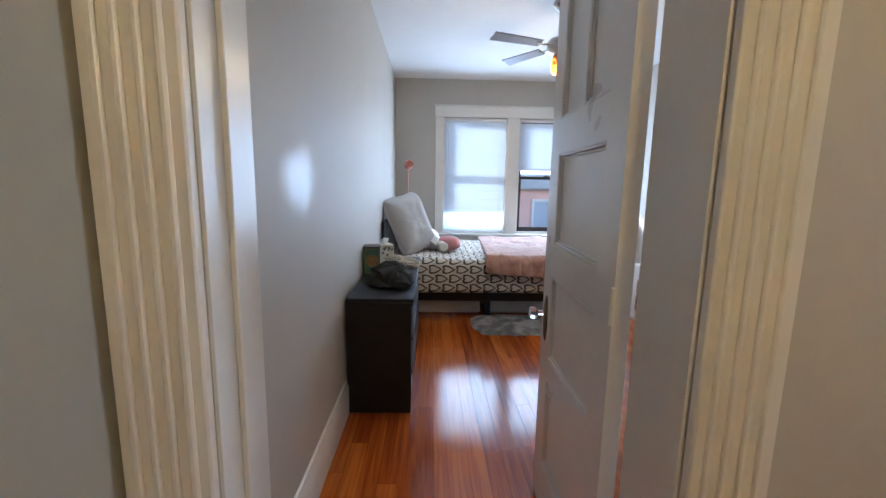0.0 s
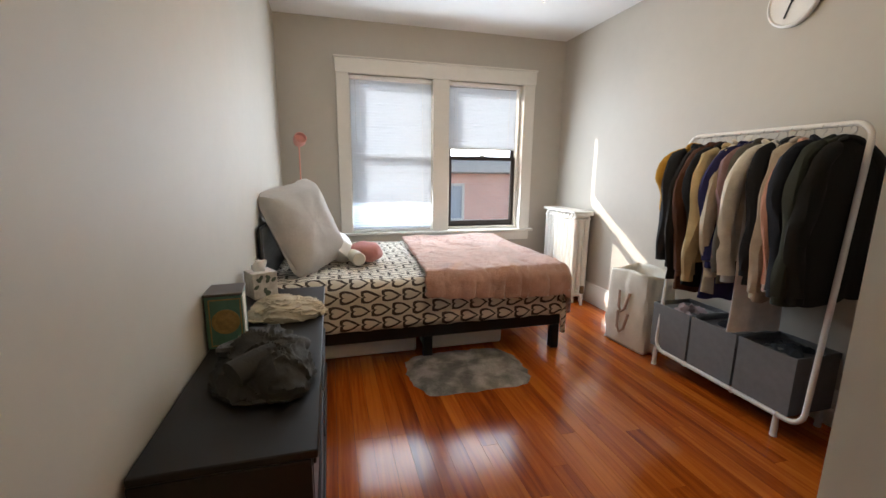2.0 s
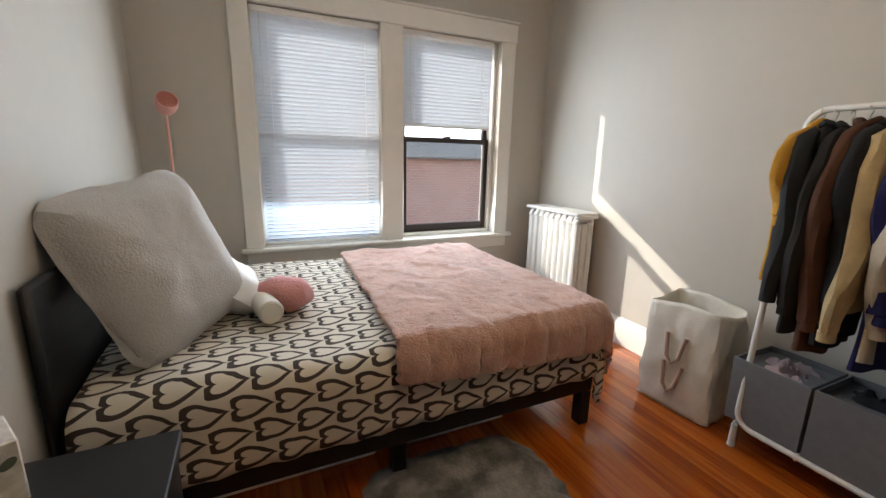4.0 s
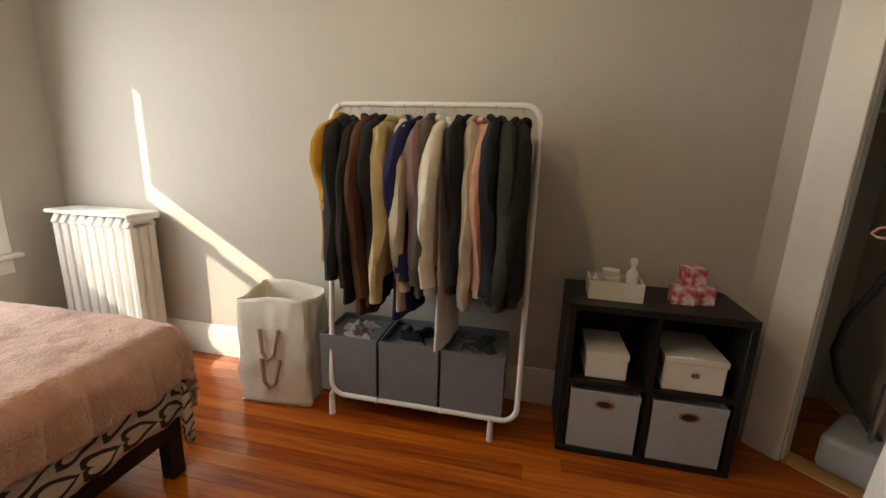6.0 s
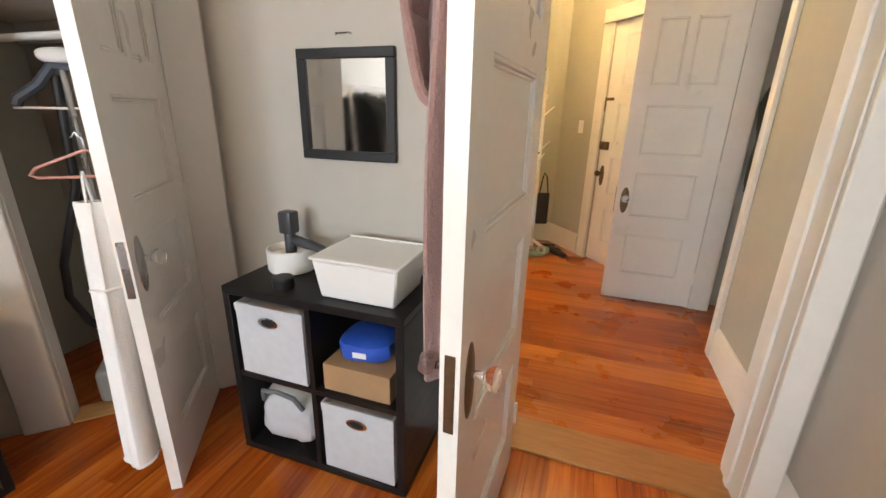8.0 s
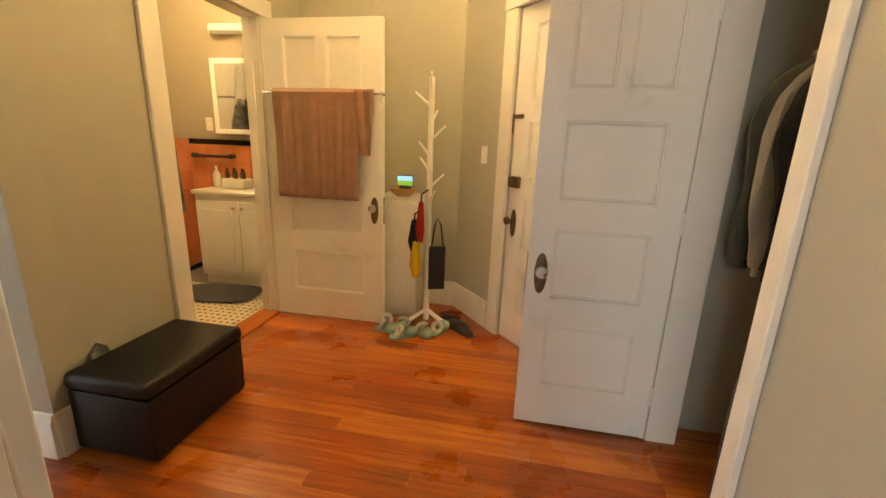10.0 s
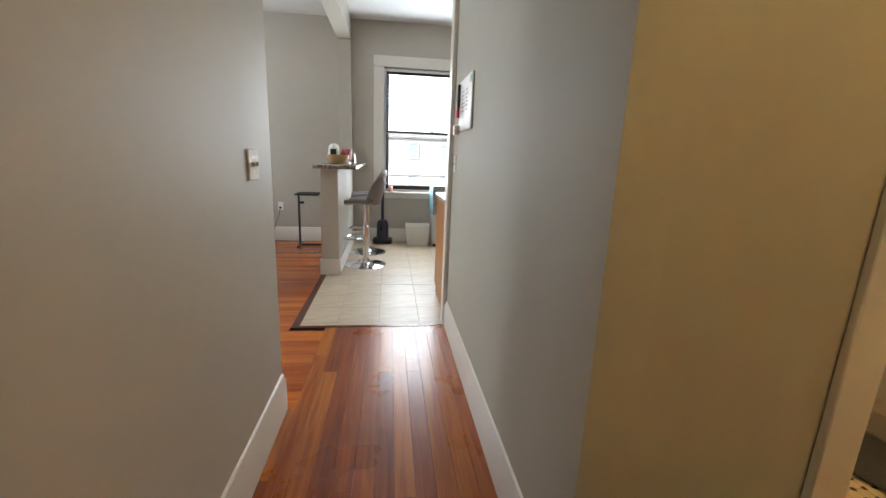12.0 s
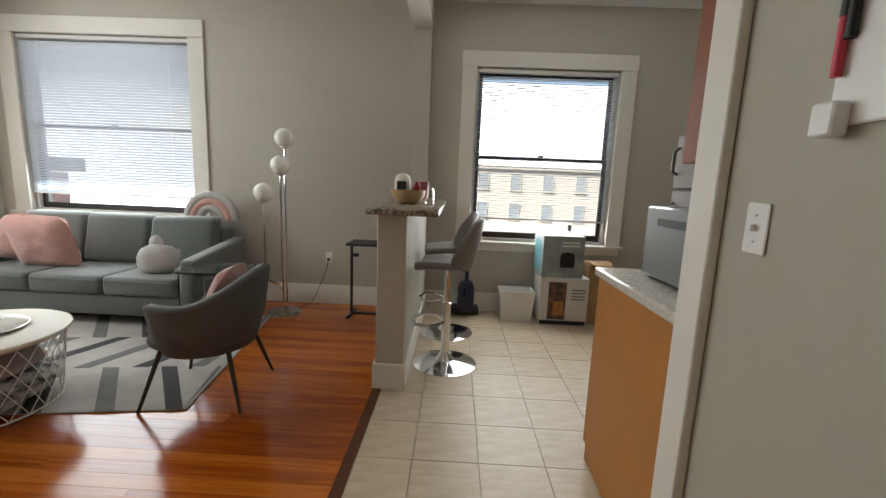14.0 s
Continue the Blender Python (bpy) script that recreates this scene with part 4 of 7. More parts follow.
def heap(name, at, size, material, label, category, seed, rz=0.0):
    """Dropped garment: a lumpy mound with rolled folds, flat underneath."""
    own = bmesh.new()
    bmesh.ops.create_uvsphere(own, u_segments=120, v_segments=64, radius=1)
    for v in own.verts:
        c = v.co.copy()
        q = c * 1.3 + Vector((seed, seed * 0.7, 0))
        warp = q + Vector((noise.noise(q * 1.1), noise.noise(q * 1.1 + Vector((9, 0, 0))), 0)) * 0.6
        fold = (1 - abs(noise.noise(Vector((warp.x * 1.3, warp.y * 3.6, warp.z * 1.6))))) ** 5 + 0.22 * (1 - abs(noise.noise(Vector((warp.x * 3.2, warp.y * 2.2, warp.z * 3))))) ** 6
        k = 1 + 0.30 * noise.noise(q * 0.8) + 0.14 * (fold - 0.6) + 0.015 * noise.noise(q * 6)
        z = c.z * size[2] * k
        v.co = Vector((c.x * size[0] / 2 * k, c.y * size[1] / 2 * k, max(0.002, z if z > 0 else 0.003 + 0.012 * k * (1 + c.z))))
    ob = part(name, own, material)
    ob.matrix_world = pose(*at, 0, 0, rz)
    return tagged(ob, label, category)


TOP = 0.674
jk = heap("jacket", (-0.345, 2.55, TOP), (0.25, 0.38, 0.12), mat("dark_grey_knit", (0.035, 0.034, 0.032), 0.95, vary=0.2, bump=0.4, bump_scale=250), "crumpled dark grey jacket lying on the dresser", "clothes", 2.0, 8)
slv = tube([(-0.08, -0.10, 0.075), (0.0, -0.04, 0.10), (0.07, 0.04, 0.085), (0.11, 0.12, 0.045), (0.12, 0.17, 0.022)], 0.036, 14, taper=lambda k: 1.1 - 0.4 * k)
for v in slv.verts:
    v.co += Vector((0, 0, 0.010 * noise.noise(v.co * 22)))
    v.co.z = max(0.003, v.co.z * 0.9)
part("sleeve", slv, jk.data.materials[0], jk)
part("collar", tube(arc((-0.06, 0.06, 0.085), 0.06, 0, 250, 10, (1, 0, 0.1), (0, 1, -0.2)), 0.016, 8), jk.data.materials[0], jk)
heap("shirt", (-0.34, 3.10, TOP), (0.30, 0.22, 0.085), mat("oatmeal_cotton", (0.48, 0.43, 0.34), 0.95, vary=0.1, bump=0.3, bump_scale=250), "crumpled oatmeal cotton top lying on the dresser", "clothes", 5.0, 5)
GB = thing("gift_box", (-0.508, 2.868, TOP), 5, "green decorated box with a gold medallion on the dresser", "box")
part("body", box(-0.062, 0.054, -0.066, 0.066, 0, 0.185, 0.003), mat("teal_green_card", (0.06, 0.15, 0.12), 0.5, vary=0.22, scale=30), GB)
part("lid", box(-0.064, 0.056, -0.068, 0.068, 0.186, 0.195, 0.002), mat("brown_card", (0.07, 0.055, 0.045), 0.5), GB, "dull brown lid")
part("spine", box(0.0545, 0.058, -0.062, 0.0, 0.004, 0.18), M["cream"], GB, "cream printed stripe")
part("gold_edge", box(0.0545, 0.0575, 0.001, 0.012, 0.004, 0.18), mat("gold_print", (0.30, 0.18, 0.04), 0.5), GB)
goldm = mat("dull_gold_print", (0.26, 0.17, 0.06), 0.5, vary=0.3, scale=60)
for x0, x1, z0, z1 in ((-0.050, 0.050, 0.172, 0.176), (-0.050, 0.050, 0.010, 0.014), (-0.050, -0.046, 0.015, 0.171), (0.046, 0.050, 0.015, 0.171)):
    part("printed_border", box(x0, x1, -0.0675, -0.0662, z0, z1), goldm, GB)
md = lathe([(0.044, 0), (0.044, 0.001), (0.037, 0.0015), (0.035, 0.0008), (0.027, 0.001), (0.024, 0.002), (0.0, 0.002)], 28)
bmesh.ops.transform(md, matrix=pose(0, -0.0665, 0.095, 90, 0, 0), verts=md.verts[:])
part("medallion", md, goldm, GB, "round gold printed medallion")
TB = thing("tissue_box", (-0.485, 3.425, TOP), 30, "white floral cube tissue box on the dresser", "tissue box")
part("carton", box(-0.058, 0.058, -0.058, 0.058, 0, 0.125, 0.003), mat("floral_card", (0.70, 0.67, 0.62), 0.6, vary=0.1, color2=(0.55, 0.50, 0.46), mix_scale=40), TB)
tv = blob(0.032, 0.022, 0.045, 2.0, 14, 10, 0.5, 4)
bmesh.ops.translate(tv, vec=(0, 0, 0.14), verts=tv.verts[:])
part("tissue", tv, M["white"], TB, "white tissue pulled out")
random.seed(5)
for i in range(9):
    lf = blob(0.009, 0.0012, 0.014, 2, 8, 6)
    bmesh.ops.transform(lf, matrix=pose(random.uniform(-0.045, 0.045), -0.0588, random.uniform(0.015, 0.11), 0, random.uniform(-60, 60), 0), verts=lf.verts[:])
    part("printed_leaf", lf, mat("leaf_print", (0.10, 0.12, 0.09), 0.6), TB)

# wall lamp on a stem at the bed head
FL = thing("reading_lamp", (-0.40, 5.40, 0), 0, "slim blush pink floor reading lamp behind the bed", "lamp")
part("base", lathe([(0.09, 0), (0.09, 0.012), (0.02, 0.02), (0, 0.02)], 24), M["pink"], FL)
part("stem", tube([(0, 0, 0.02), (0, 0, 1.44), (0.0, -0.01, 1.50)], 0.007, 8), M["pink"], FL)
hd = lathe([(0.02, -0.06), (0.045, -0.05), (0.058, -0.01), (0.055, 0.04), (0.05, 0.042), (0.052, 0.0), (0.0, -0.045)], 20)
bmesh.ops.transform(hd, matrix=pose(0.01, -0.03, 1.545, 60, 0, 20), verts=hd.verts[:])
part("shade", hd, M["pink"], FL, "round blush shade")

# radiator
RD = thing("radiator", (2.20, 5.05, 0), 0, "old white cast iron column radiator by the window", "radiator")
for i in range(9):
    y = -0.26 + i * 0.065
    sec = bmesh.new()
    for x in (-0.06, 0.0, 0.06):
        tube([(x, y, 0.10), (x, y, 0.83)], 0.029, 8, bm=sec)
    tube([(-0.075, y, 0.83), (-0.06, y, 0.868), (0.06, y, 0.868), (0.075, y, 0.83)], 0.026, 8, bm=sec)
    tube([(-0.075, y, 0.12), (-0.06, y, 0.085), (0.06, y, 0.085), (0.075, y, 0.12)], 0.026, 8, bm=sec)
    part("radiator_section", sec, M["rad"], RD)
part("top_shelf", box(-0.105, 0.105, -0.30, 0.30, 0.893, 0.914, 0.005), M["rad"], RD, "white metal radiator cover shelf")
part("side_flange", box(-0.105, 0.105, -0.302, -0.285, 0.872, 0.892, 0.004), M["rad"], RD)
for y in (-0.26, 0.26):
    for x in (-0.05, 0.05):
        part("foot", lathe([(0.018, 0), (0.022, 0.02), (0.016, 0.065), (0.016, 0.09)], 10, m=pose(x, y, 0)), M["rad"], RD)
part("supply_pipe", tube([(-0.01, -0.36, 0), (-0.01, -0.36, 0.11), (-0.01, -0.34, 0.125), (-0.01, -0.28, 0.125)], 0.014, 8), M["rad"], RD)
part("valve", lathe([(0.02, 0), (0.024, 0.02), (0.018, 0.04), (0.022, 0.05), (0.022, 0.07), (0, 0.075)], 12, m=pose(-0.01, -0.36, 0.12)), M["brass"], RD, "brass valve")

# clothes rack
RK = thing("clothes_rack", (2.0, 3.065, 0), 0, "white tubular steel clothes rack full of hanging clothes", "clothes rack")
ya, yb, zt, zb = -0.515, 0.40, 1.505, 0.115
c = 0.07


def lean(p):
    return Vector((-0.045 + 0.085 * (p[2] - zb) / (zt - zb) + p[0], p[1], p[2]))


loop = [lean(q) for q in ([(0, y, zt) for y in (ya + c, -0.2, 0.2, yb - c)] + arc((0, yb - c, zt - c), c, 90, 0, 5, (0, 1, 0))[1:] + arc((0, yb - c, zb + c), c, 0, -90, 5, (0, 1, 0))
        + [(0, -0.1, zb)] + arc((0, ya + c, zb + c), c, -90, -180, 5, (0, 1, 0)) + arc((0, ya + c, zt - c), c, 180, 90, 5, (0, 1, 0))[:-1])]
part("rail_frame", tube(loop, 0.0125, 10, closed=True), M["white_metal"], RK)
part("back_rail", tube([(0.26, ya + 0.03, zb), (0.26, yb - 0.03, zb)], 0.0125, 10), M["white_metal"], RK)
for y in (-0.40, -0.16, 0.16, 0.40):
    part("cross_bar", tube([(-0.045, y, zb), (0.26, y, zb)], 0.008, 8), M["white_metal"], RK)
    part("clamp_ring", tube(arc((-0.045, y, zb), 0.015, 0, 360, 12, (1, 0, 0), (0, 0, 1)), 0.004, 6), M["white_metal"], RK)
for x in (-0.045, 0.26):
    for y in (-0.40, 0.40):
        ft = part("foot", lathe([(0.014, 0.0), (0.015, 0.03), (0.013, zb - 0.005)], 12, m=pose(x, y, 0)), M["white_metal"], RK)
        part("foot_cap", lathe([(0.016, 0.0005), (0.016, 0.012), (0.0145, 0.014)], 12, m=pose(x, y, 0)), M["white"], ft)


def bin_(name, at, size, rz, material, label, group, handle=True, open_top=True, contents=(), slump=0.0):
    t = thing(name, at, rz, label, "storage bin", group)
    sx, sy, sz = size[0] / 2, size[1] / 2, size[2]
    w = 0.006
    part("body", open_box(sx, sy, sz, w), material, t)
    part("rim_band", open_box(sx + 0.002, sy + 0.002, 0.03, 0.003, bm=None), material, t).location.z = sz - 0.031
    if handle:
        rim = lathe([(0.040, 0), (0.042, 0.004), (0.030, 0.005), (0.028, 0.0)], 24)
        bmesh.ops.transform(rim, matrix=pose(0, -sy - 0.0005, sz * 0.80, 90, 0, 0) @ Matrix.Diagonal((1, 0.5, 1, 1)), verts=rim.verts[:])
        g = part("grommet", rim, M["chrome"], t, "oval chrome grommet handle")
        # Black disc on the uncut cloth paints the shade inside the opening.
        hole = lathe([(0.029, 0), (0.029, 0.0015), (0, 0.0016)], 24)
        bmesh.ops.transform(hole, matrix=pose(0, -sy - 0.0008, sz * 0.80, 90, 0, 0) @ Matrix.Diagonal((1, 0.5, 1, 1)), verts=hole.verts[:])
        part("grommet_hole", hole, M["black"], g)
    return t


def cloth_mat(name, c, scale=18):
    return mat(name, c, 0.92, vary=0.16, scale=scale, bump=0.35, bump_scale=220, spec=0.25)


for i, (y, cc, lab) in enumerate(((3.375, (0.42, 0.33, 0.34), "pink and pale clothes"), (3.07, (0.015, 0.015, 0.018), "black clothes"), (2.765, (0.035, 0.045, 0.06), "dark denim"))):
    bin_("storage_bin", (2.105, y, zb + 0.013), (0.29, 0.295, 0.30), -90, M["grey_cloth"], "charcoal cloth bin on the rack heaped with " + lab, "bins on the clothes rack", handle=False)
    crumple("folded_clothes", (2.105, y, zb + 0.22), (0.265, 0.265, 0.12), cloth_mat("bin_clothes", cc), "crumpled " + lab + " in a storage bin", "clothes", 3.0 + i * 2, n=22)

random.seed(11)
M["grey_cuff"] = cloth_mat("grey_rib", (0.36, 0.35, 0.33))


def garment(at, color, length, width, thick, sleeve, label, seed, kind="jacket", tilt=0.0):
    """Top or coat on a hanger; local x is across the shoulders, it hangs from z = 0."""
    t = thing(kind, at, 0, label, "clothes", "clothes on the rack")
    t.rotation_euler = (radians(tilt), 0, 0)
    cm = cloth_mat(kind + "_cloth", color)
    hook = [(0, 0, -0.055), (0, 0, -0.035)] + [(0.018 * math.cos(radians(a)), 0, -0.012 + 0.018 * math.sin(radians(a))) for a in range(-90, 181, 30)]
    hg = part("hanger", tube(hook, 0.0022, 6), M["steel"], t, "thin metal hanger hook")
    hw = width / 2

    def body(u, v):
        a = 2 * math.pi * u
        z = -0.055 - v * length
        drop = 0.14 / length
        if v < drop:
            k = v / drop
            w = 0.05 + (hw - 0.05) * k
            th = 0.022 + (thick - 0.022) * k
        else:
            k = (v - drop) / (1 - drop)
            w = hw * (1 - 0.12 * math.sin(k * 2.5))
            th = thick * (1 + 0.25 * k)
        fold = 1 + 0.20 * math.sin(a * 5 + seed + 2.2 * noise.noise(Vector((v * 2, seed, 0)))) * min(1, v * 2) + 0.26 * noise.noise(Vector((math.cos(a) * 2.4, math.sin(a) * 2.4, v * 1.1 + seed)))
        z += 0.035 * noise.noise(Vector((math.cos(a) * 1.5, seed * 3, 0))) * v ** 3
        return Vector((w * math.cos(a) * (1 + 0.05 * noise.noise(Vector((a, v * 4, seed)))), th * math.sin(a) * fold, z))
    bm2 = grid(44, 26, body)
    bmesh.ops.remove_doubles(bm2, verts=bm2.verts[:], dist=1e-5)
    part("body", bm2, cm, t)
    part("collar", tube([(0.055 * math.cos(radians(a)), 0.026 * math.sin(radians(a)), -0.058 + 0.012 * math.sin(radians(a * 2 + seed * 50))) for a in range(0, 360, 30)], 0.013, 8, closed=True), cm, t)
    for sgn in (-1, 1):
        if sleeve <= 0.02:
            continue
        n = 20
        pts = []
        swing = 0.05 * noise.noise(Vector((seed * 2.3, sgn, 5)))
        for i in range(n + 1):
            k = i / n
            q = min(1, k / 0.3)
            pts.append((sgn * (0.09 + (hw - 0.085) * math.sin(q * math.pi / 2) - 0.035 * k + 0.012 * math.sin(k * 7 + seed)), 0.014 * math.sin(k * 5 + seed) + (0.014 if sgn > 0 else -0.012) + swing * k * k, -0.085 - 0.12 * q ** 1.2 - (sleeve - 0.02) * max(0, k - 0.12) / 0.88))
        sl = tube(pts, 0.046 if sleeve > 0.3 else 0.036, 12, taper=lambda k: 0.55 + 0.62 * math.sin(min(1, k * 3) * math.pi / 2) - 0.36 * k)
        for v in sl.verts:
            v.co.y *= 0.78
            v.co += Vector((0.016 * noise.noise(Vector((v.co.x * 26, v.co.y * 26, v.co.z * 5 + seed))), 0.014 * noise.noise(Vector((v.co.x * 30, v.co.y * 30, v.co.z * 6 - seed))), 0))
        s = part("sleeve", sl, cm, t)
        cuff = tube([pts[-1], (pts[-1][0], pts[-1][1], pts[-1][2] - 0.035)], 0.034, 12)
        for v in cuff.verts:
            v.co.y = pts[-1][1] + (v.co.y - pts[-1][1]) * 0.8
        part("cuff", cuff, M["grey_cuff"] if "sweatshirt" in label or "peach" in label else cm, s, "grey ribbed cuff" if "sweatshirt" in label or "peach" in label else "")
    return t


CLOTHES = [
    (3.50, (0.42, 0.22, 0.03), 0.62, 0.46, 0.026, 0.22, "mustard yellow short-sleeved top on the clothes rack", "top"),
    (3.455, (0.028, 0.03, 0.034), 0.66, 0.44, 0.030, 0.52, "charcoal wool coat on the clothes rack", "coat"),
    (3.40, (0.016, 0.014, 0.013), 0.78, 0.44, 0.028, 0.55, "black coat on the clothes rack", "coat"),
    (3.345, (0.075, 0.032, 0.018), 0.86, 0.42, 0.032, 0.60, "long dark brown leather coat on the clothes rack", "coat"),
    (3.285, (0.012, 0.012, 0.014), 0.80, 0.42, 0.030, 0.50, "black jacket on the clothes rack", "jacket"),
    (3.225, (0.42, 0.32, 0.17), 0.64, 0.44, 0.032, 0.60, "camel knitted cardigan on the clothes rack", "cardigan"),
    (3.17, (0.48, 0.42, 0.33), 0.82, 0.40, 0.026, 0.56, "beige knitted cardigan on the clothes rack", "cardigan"),
    (3.12, (0.018, 0.018, 0.075), 0.86, 0.40, 0.024, 0.50, "navy blue dress on the clothes rack", "dress"),
    (3.075, (0.20, 0.12, 0.12), 0.66, 0.40, 0.022, 0.46, "mauve top on the clothes rack", "top"),
    (3.03, (0.085, 0.075, 0.06), 0.74, 0.42, 0.026, 0.52, "grey-brown jacket on the clothes rack", "jacket"),
    (2.975, (0.60, 0.55, 0.47), 0.60, 0.44, 0.030, 0.55, "cream sweatshirt on the clothes rack", "sweatshirt"),
    (2.925, (0.62, 0.60, 0.57), 0.98, 0.36, 0.022, 0.0, "long white dress on the clothes rack", "dress"),
    (2.88, (0.014, 0.014, 0.016), 0.72, 0.40, 0.026, 0.50, "black blouse on the clothes rack", "blouse"),
    (2.835, (0.42, 0.36, 0.28), 0.78, 0.38, 0.024, 0.60, "striped beige shirt on the clothes rack", "shirt"),
    (2.79, (0.48, 0.26, 0.19), 0.66, 0.40, 0.026, 0.54, "peach knitted sweater on the clothes rack", "sweater"),
    (2.735, (0.014, 0.016, 0.022), 0.70, 0.44, 0.030, 0.56, "black denim jacket on the clothes rack", "jacket"),
    (2.67, (0.030, 0.032, 0.022), 0.74, 0.46, 0.044, 0.58, "dark olive winter parka on the clothes rack", "parka"),
    (2.61, (0.016, 0.015, 0.013), 0.72, 0.44, 0.040, 0.56, "black fuzzy jacket on the clothes rack", "jacket"),
]
for i, (y, cc, ln, wd, th, sl, lab, kd) in enumerate(CLOTHES):
    g = garment((2.04, 2.62 + (y - 2.61) * 0.90, zt - 0.002 - 0.006 * (i % 3)), cc, ln, wd, th, sl, lab, i * 1.7, kd, random.uniform(-1.5, 1.5))
    g.rotation_euler.z = radians(random.uniform(-7, 7))

# canvas tote hamper
BG = thing("laundry_bag", (2.085, 3.80, 0), 4, "tall off-white canvas laundry bag with handles on the floor", "laundry bag")
canvas = mat("off_white_canvas", (0.72, 0.68, 0.60), 0.9, vary=0.1, bump=0.35, bump_scale=200)


def bag_pt(u, v):
    a = 2 * math.pi * u
    k = (abs(math.cos(a)) ** 12 + abs(math.sin(a)) ** 12) ** (-1 / 12)
    f = 1 + 0.07 * noise.noise(Vector((math.cos(a) * 3, math.sin(a) * 3, v * 5))) + 0.03 * noise.noise(Vector((math.cos(a) * 8, math.sin(a) * 8, v * 9)))
    return Vector((0.145 * k * math.cos(a) * f * (1 - 0.05 * v), 0.195 * k * math.sin(a) * f * (1 - 0.03 * v), 0.003 + v * 0.57 + (0.02 * math.sin(a * 2 + 1) if v > 0.9 else 0)))


bm2 = grid(64, 24, bag_pt)
bmesh.ops.remove_doubles(bm2, verts=bm2.verts[:], dist=1e-5)
b1 = part("bag_body", bm2, canvas, BG)
sm = b1.modifiers.new("thick", 'SOLIDIFY')
sm.thickness = 0.004
part("bag_base", box(-0.14, 0.14, -0.185, 0.185, 0.002, 0.012, 0.004), canvas, BG)
for z in (0.40, 0.24):
    part("strap_handle", tube([(-0.148, 0.05, z + 0.02), (-0.165, 0.03, z - 0.10), (-0.17, 0.0, z - 0.13), (-0.165, -0.03, z - 0.10), (-0.148, -0.05, z + 0.02)], 0.010, 8), mat("tan_strap", (0.35, 0.22, 0.16), 0.7), BG, "tan webbing handle")

# wall clock
CK = thing("wall_clock", (2.333, 3.17, 2.21), 0, "round white wall clock above the clothes rack", "clock")
dsk = lathe([(0.0, 0.0), (0.125, 0.0), (0.135, 0.008), (0.135, 0.028), (0.125, 0.034), (0.118, 0.026), (0.0, 0.026)], 40)
bmesh.ops.transform(dsk, matrix=pose(0, 0, 0, 0, -90, 0), verts=dsk.verts[:])
part("clock_body", dsk, M["white"], CK)
for a, ln in ((40, 0.06), (160, 0.09)):
    hnd = box(-0.004, 0.004, -0.002, 0.002, -0.01, ln)
    bmesh.ops.transform(hnd, matrix=pose(-0.029, 0, 0, 0, 0, 90) @ pose(0, 0, 0, 0, a, 0), verts=hnd.verts[:])
    part("clock_hand", hnd, M["black"], CK)

# ceiling fan
FN = thing("ceiling_fan", (0.85, 3.22, 2.51), 0, "brushed nickel ceiling fan with dark blades and lit amber shades", "ceiling fan")
part("canopy", lathe([(0.065, 0.13), (0.065, 0.11), (0.03, 0.07), (0.012, 0.065)], 24), M["steel"], FN)
part("downrod", lathe([(0.012, 0.07), (0.012, -0.12)], 12), M["steel"], FN)
part("motor", lathe([(0.02, -0.115), (0.08, -0.125), (0.10, -0.15), (0.10, -0.20), (0.08, -0.225), (0.05, -0.235), (0.05, -0.27), (0.0, -0.275)], 32), M["steel"], FN)
bladem = mat("dark_walnut_blade", (0.045, 0.028, 0.02), 0.35, vary=0.2, stretch=(1, 8, 1))
for i in range(5):
    a = 198 + i * 72
    bl = bmesh.new()
    box(0.17, 0.56, -0.055, 0.055, -0.004, 0.004, 0.002, bm=bl)
    for v in bl.verts:
        v.co.y *= 0.75 + 0.5 * (v.co.x - 0.17)
    bmesh.ops.transform(bl, matrix=pose(0, 0, -0.17, 0, 0, a) @ pose(0, 0, 0, 12, 0, 0), verts=bl.verts[:])
    bo = part("blade", bl, bladem, FN, "dark wooden blade")
    br = tube([(0.09, 0, 0), (0.14, 0, -0.004), (0.20, 0, -0.006)], 0.008, 6)
    bmesh.ops.transform(br, matrix=pose(0, 0, -0.17, 0, 0, a), verts=br.verts[:])
    part("blade_bracket", br, M["steel"], bo)
amber = translucent("amber_glass_shade", (0.85, 0.50, 0.12), 0.75)
for i in range(3):
    a = 100 + i * 120
    mm = pose(0, 0, -0.25, 0, 0, a) @ pose(0.055, 0, 0, 0, 35, 0)
    sh = lathe([(0.022, 0.0), (0.03, -0.02), (0.05, -0.06), (0.062, -0.10), (0.060, -0.10), (0.047, -0.06), (0.027, -0.02), (0.0, -0.003)], 20, m=mm)
    s = part("shade", sh, amber, FN, "amber glass bell shade")
    bu = blob(0.022, 0.022, 0.03, 2, 12, 8, m=mm @ pose(0, 0, -0.06))
    part("bulb", bu, glow("warm_bulb", (1.0, 0.72, 0.36), 14), s, "lit warm bulb")
part("pull_chain", tube([(0.02, 0.03, -0.27), (0.02, 0.03, -0.44)], 0.0015, 4), M["steel"], FN)

